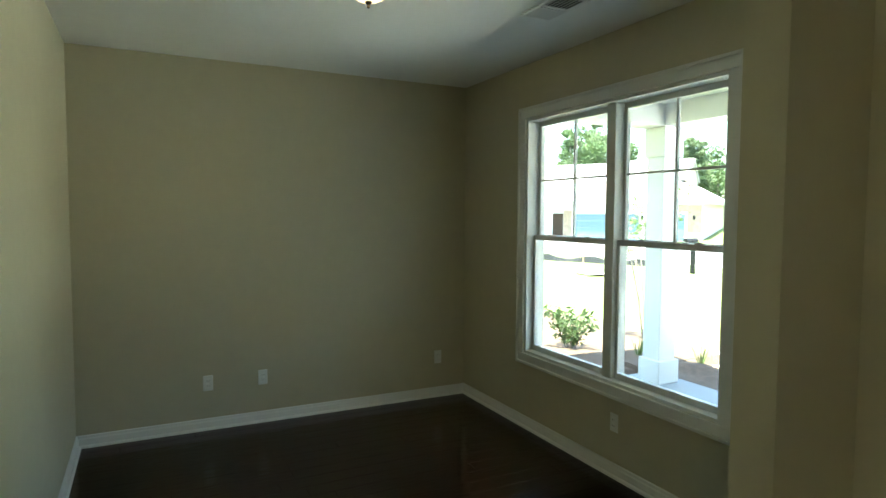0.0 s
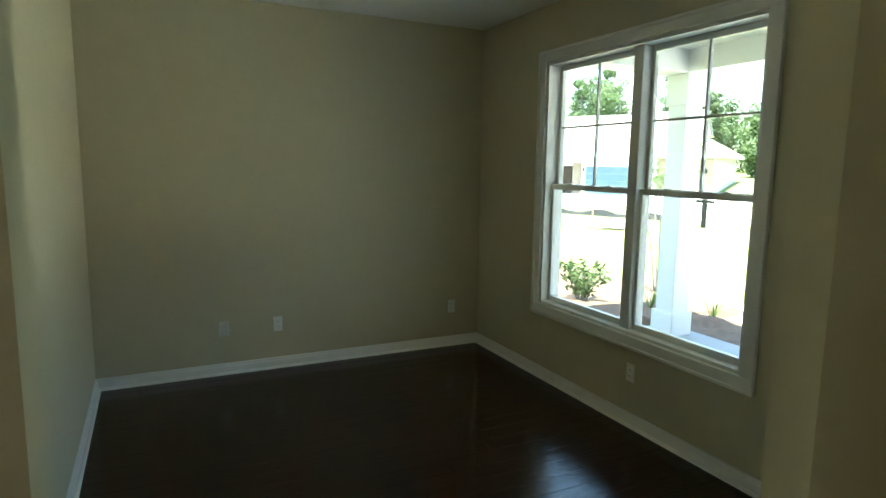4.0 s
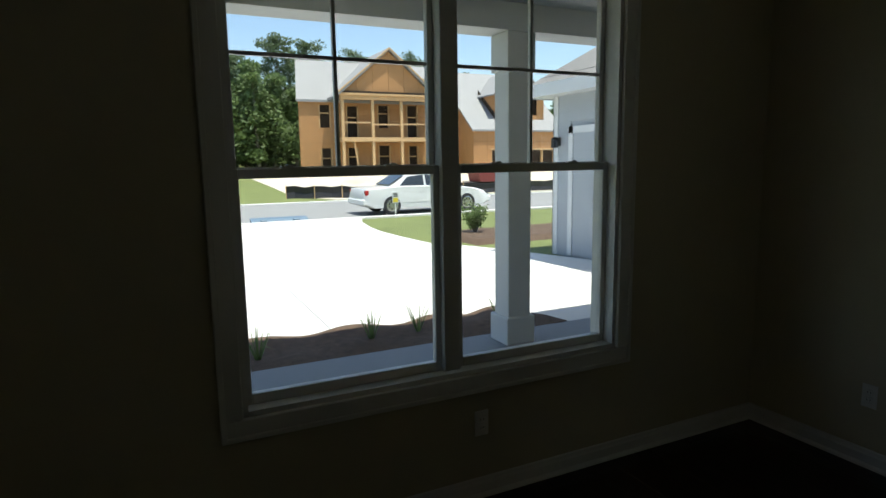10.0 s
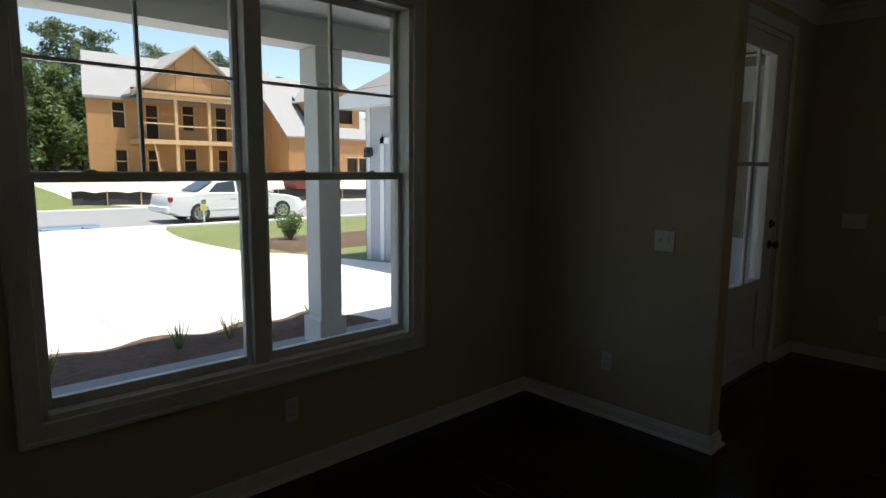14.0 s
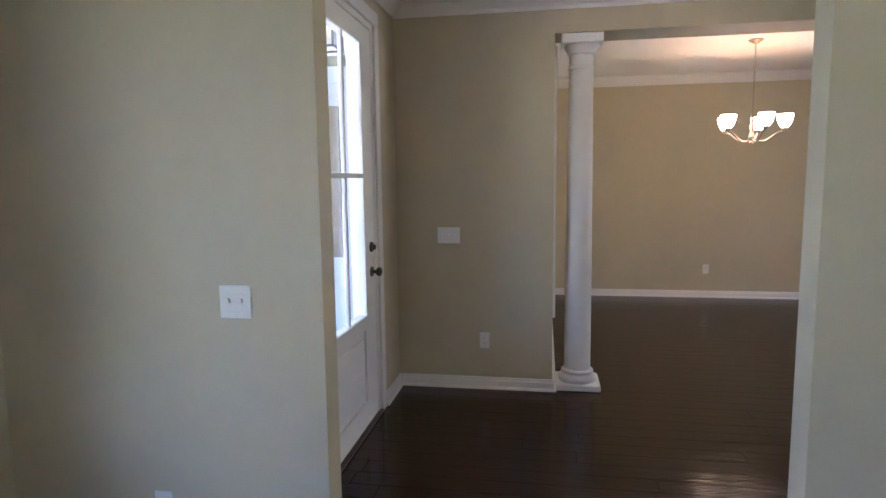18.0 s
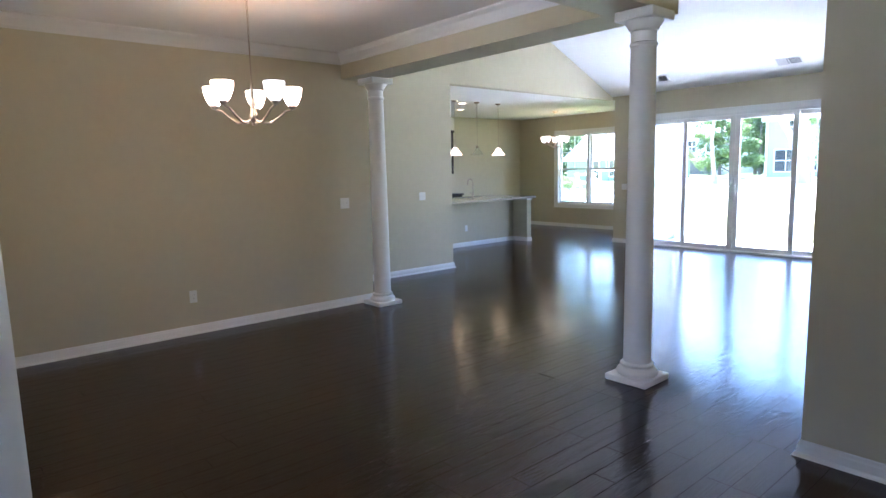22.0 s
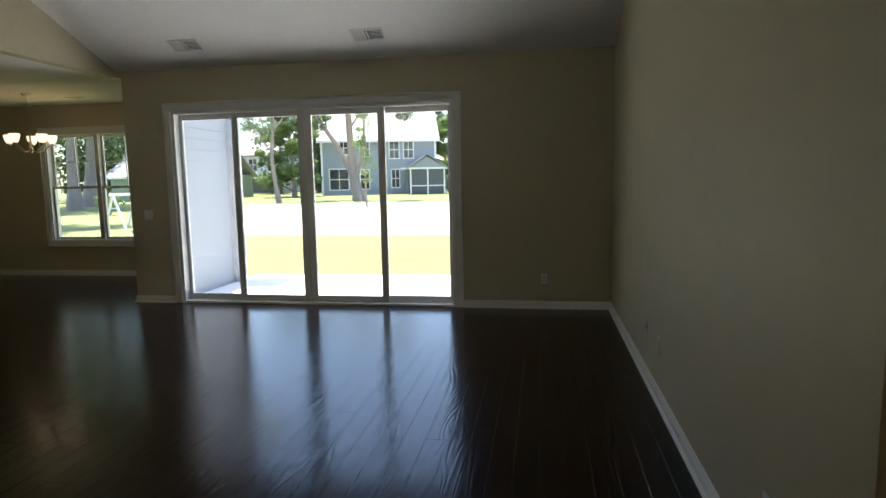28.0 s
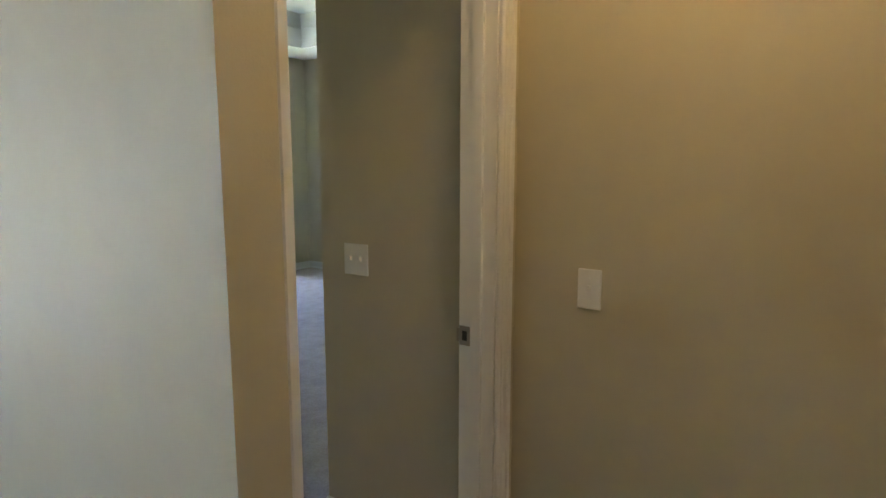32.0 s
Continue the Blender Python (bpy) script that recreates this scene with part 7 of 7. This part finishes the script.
tree("tree", 14.2, -82.0, 12.5, 2.3, 18, "dark pine behind the blue-grey house", leaf=PINELEAF, trunk_r=0.2, limbs=18, per=200, size=0.15, first=0.3, name="pine_tree")
for _i, (_x, _y, _h, _c) in enumerate(((8.2, 54.0, 12.0, 2.3), (11.2, 56.0, 12.0, 2.4), (3.9, 52.0, 10.0, 1.9), (-3.9, 52.0, 7.9, 1.6), (19.0, 64.0, 12.8, 2.6), (25.7, 64.0, 12.8, 2.7), (32.5, 64.0, 11.0, 2.0), (-12.0, 66.0, 9.8, 1.9), (-17.6, 66.0, 8.6, 1.6), (-45.2, 46.0, 10.5, 1.9), (-49.6, 41.5, 10.0, 2.0), (-42.6, 48.4, 8.8, 1.6))):
    tree("tree", _x, _y, _h, _c, 60 + _i, "tall dark pine at the edge of the woods", leaf=PINELEAF, trunk_r=0.2, first=0.36, limbs=26, per=90, size=0.14, name="pine_tree", knob=0.36)


def woods(name, spots, seed, label, leaf, size=0.2, per=150):
    """Joined clumps of leaves and bare trunks of a far wood."""
    rng = random.Random(seed)
    clumps, bm = [], bmesh.new()
    for x, y, h, w in spots:
        z = land(x, y)
        tube(bm, [(x, y, z - 0.2), (x + rng.uniform(-0.3, 0.3), y, z + h * 0.5), (x + rng.uniform(-0.4, 0.4), y, z + h * 0.95)], [0.2, 0.13, 0.03], 5)
        for k in range(8):
            f = (k + 0.5) / 8
            r = w * (0.55 + 0.6 * math.sin(math.pi * min(1, f * 0.9 + 0.1))) * rng.uniform(0.55, 1.0)
            a = rng.random() * math.tau
            clumps.append((x + math.cos(a) * r * 0.45, y + math.sin(a) * r * 0.45, z + h * (0.08 + 0.92 * f), r))
    me = leaves(rng, clumps, size, per, 1.0, 0.7)
    me.materials.append(leaf)
    tagged(new(name, me), label, "woods", kind="stuff")
    tr = finish(name + "_trunks", bm, BARK)
    tagged(tr, "bare trunks in the far woods", "woods", kind="stuff")


def belt(x0, x1, y0, y1, n, h0, h1, w, seed):
    rng = random.Random(seed)
    return [(x0 + (x1 - x0) * (k + rng.random()) / n, rng.uniform(y0, y1), rng.uniform(h0, h1), w * rng.uniform(0.7, 1.2)) for k in range(n)]


woods("woods_front", belt(-5.0, 2.0, 46, 56, 10, 4.8, 6.6, 1.6, 1) + belt(2.0, 10.0, 47, 56, 11, 6.2, 8.6, 1.6, 31) + belt(-7, 9, 52, 60, 18, 2.5, 4.5, 1.6, 21) + belt(-10, 60, 62, 74, 26, 6, 8.5, 2.3, 2), 3, "dense green woodland across the street", LEAF, per=330)
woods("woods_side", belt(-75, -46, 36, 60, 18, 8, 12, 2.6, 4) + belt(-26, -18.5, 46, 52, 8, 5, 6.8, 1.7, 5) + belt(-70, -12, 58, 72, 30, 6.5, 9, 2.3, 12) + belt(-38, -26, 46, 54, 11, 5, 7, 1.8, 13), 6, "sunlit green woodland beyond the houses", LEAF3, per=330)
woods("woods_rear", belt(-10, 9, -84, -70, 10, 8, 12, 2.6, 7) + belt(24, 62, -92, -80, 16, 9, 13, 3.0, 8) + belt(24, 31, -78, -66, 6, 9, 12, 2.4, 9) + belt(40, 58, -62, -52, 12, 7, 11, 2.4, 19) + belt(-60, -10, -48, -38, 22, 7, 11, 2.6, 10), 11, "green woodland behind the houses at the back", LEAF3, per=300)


# ---------------------------------------------------------------- oak floor boards
def plank_mesh(length, width):
    bm = box(bmesh.new(), -width / 2, width / 2, 0, length, -0.02, 0.0)
    top = [e for e in bm.edges if all(v.co.z > -0.001 for v in e.verts)]
    bmesh.ops.bevel(bm, geom=top, offset=0.0008, segments=1, affect="EDGES")
    me = bpy.data.meshes.new("plank")
    bm.to_mesh(me)
    bm.free()
    me.materials.append(OAK)
    return me


def lay_floor():
    rng = random.Random(5)
    W = 0.127
    lengths = (0.9, 1.2, 1.5, 1.8)
    meshes = {l: plank_mesh(l - 0.0012, W - 0.001) for l in lengths}
    floor = tagged(new("floor"), "dark stained glossy oak plank floor", "floor", kind="structure")
    near = (1.25, 4.3, -11.9, -4.2)
    areas = [(-3.735, 0.12, -3.042, 0.0), (0.12, 2.503, -5.44, F), (2.503, 6.02, -5.44, DF), (1.237, 7.04, REAR, -5.44), (7.04, 11.2, -14.4, -8.22), (6.99, 7.04, -14.4, REAR), (0.20, 1.237, -7.28, -5.56)]
    verts, faces, count = [], [], 0
    for x0, x1, y0, y1 in areas:
        x = x0
        while x < x1 - 0.004:
            w = min(W, x1 - x)
            y = y0 - rng.random() * 1.2
            while y < y1 - 0.002:
                l = rng.choice(lengths)
                a, b = max(y, y0), min(y + l, y1)
                if b - a > 0.02:
                    whole = a == y and b == y + l and w > W - 1e-4
                    if whole and count < 300 and near[0] <= x <= near[1] and near[2] <= y <= near[3]:
                        ob = bpy.data.objects.new("plank", meshes[l])
                        scene.collection.objects.link(ob)
                        ob.location = (x + W / 2, y + 0.0006, 0.0)
                        ob.parent = floor
                        count += 1
                    else:
                        e, c = 0.0006, 0.0008
                        p, q, r, s = x + e, x + w - e, a + e, b - e
                        n = len(verts)
                        verts += [(p, r, -0.01), (q, r, -0.01), (q, s, -0.01), (p, s, -0.01), (p, r, -c), (q, r, -c), (q, s, -c), (p, s, -c), (p + c, r + c, 0), (q - c, r + c, 0), (q - c, s - c, 0), (p + c, s - c, 0)]
                        for i in range(4):
                            j = (i + 1) % 4
                            faces += [(n + i, n + j, n + 4 + j, n + 4 + i), (n + 4 + i, n + 4 + j, n + 8 + j, n + 8 + i)]
                        faces.append((n + 8, n + 9, n + 10, n + 11))
                y += l
            x += W
    me = bpy.data.meshes.new("planks")
    me.from_pydata(verts, [], faces)
    me.materials.append(OAK)
    rest = new("planks", me)
    rest.parent = floor
    tagged(rest, kind="stuff")


lay_floor()
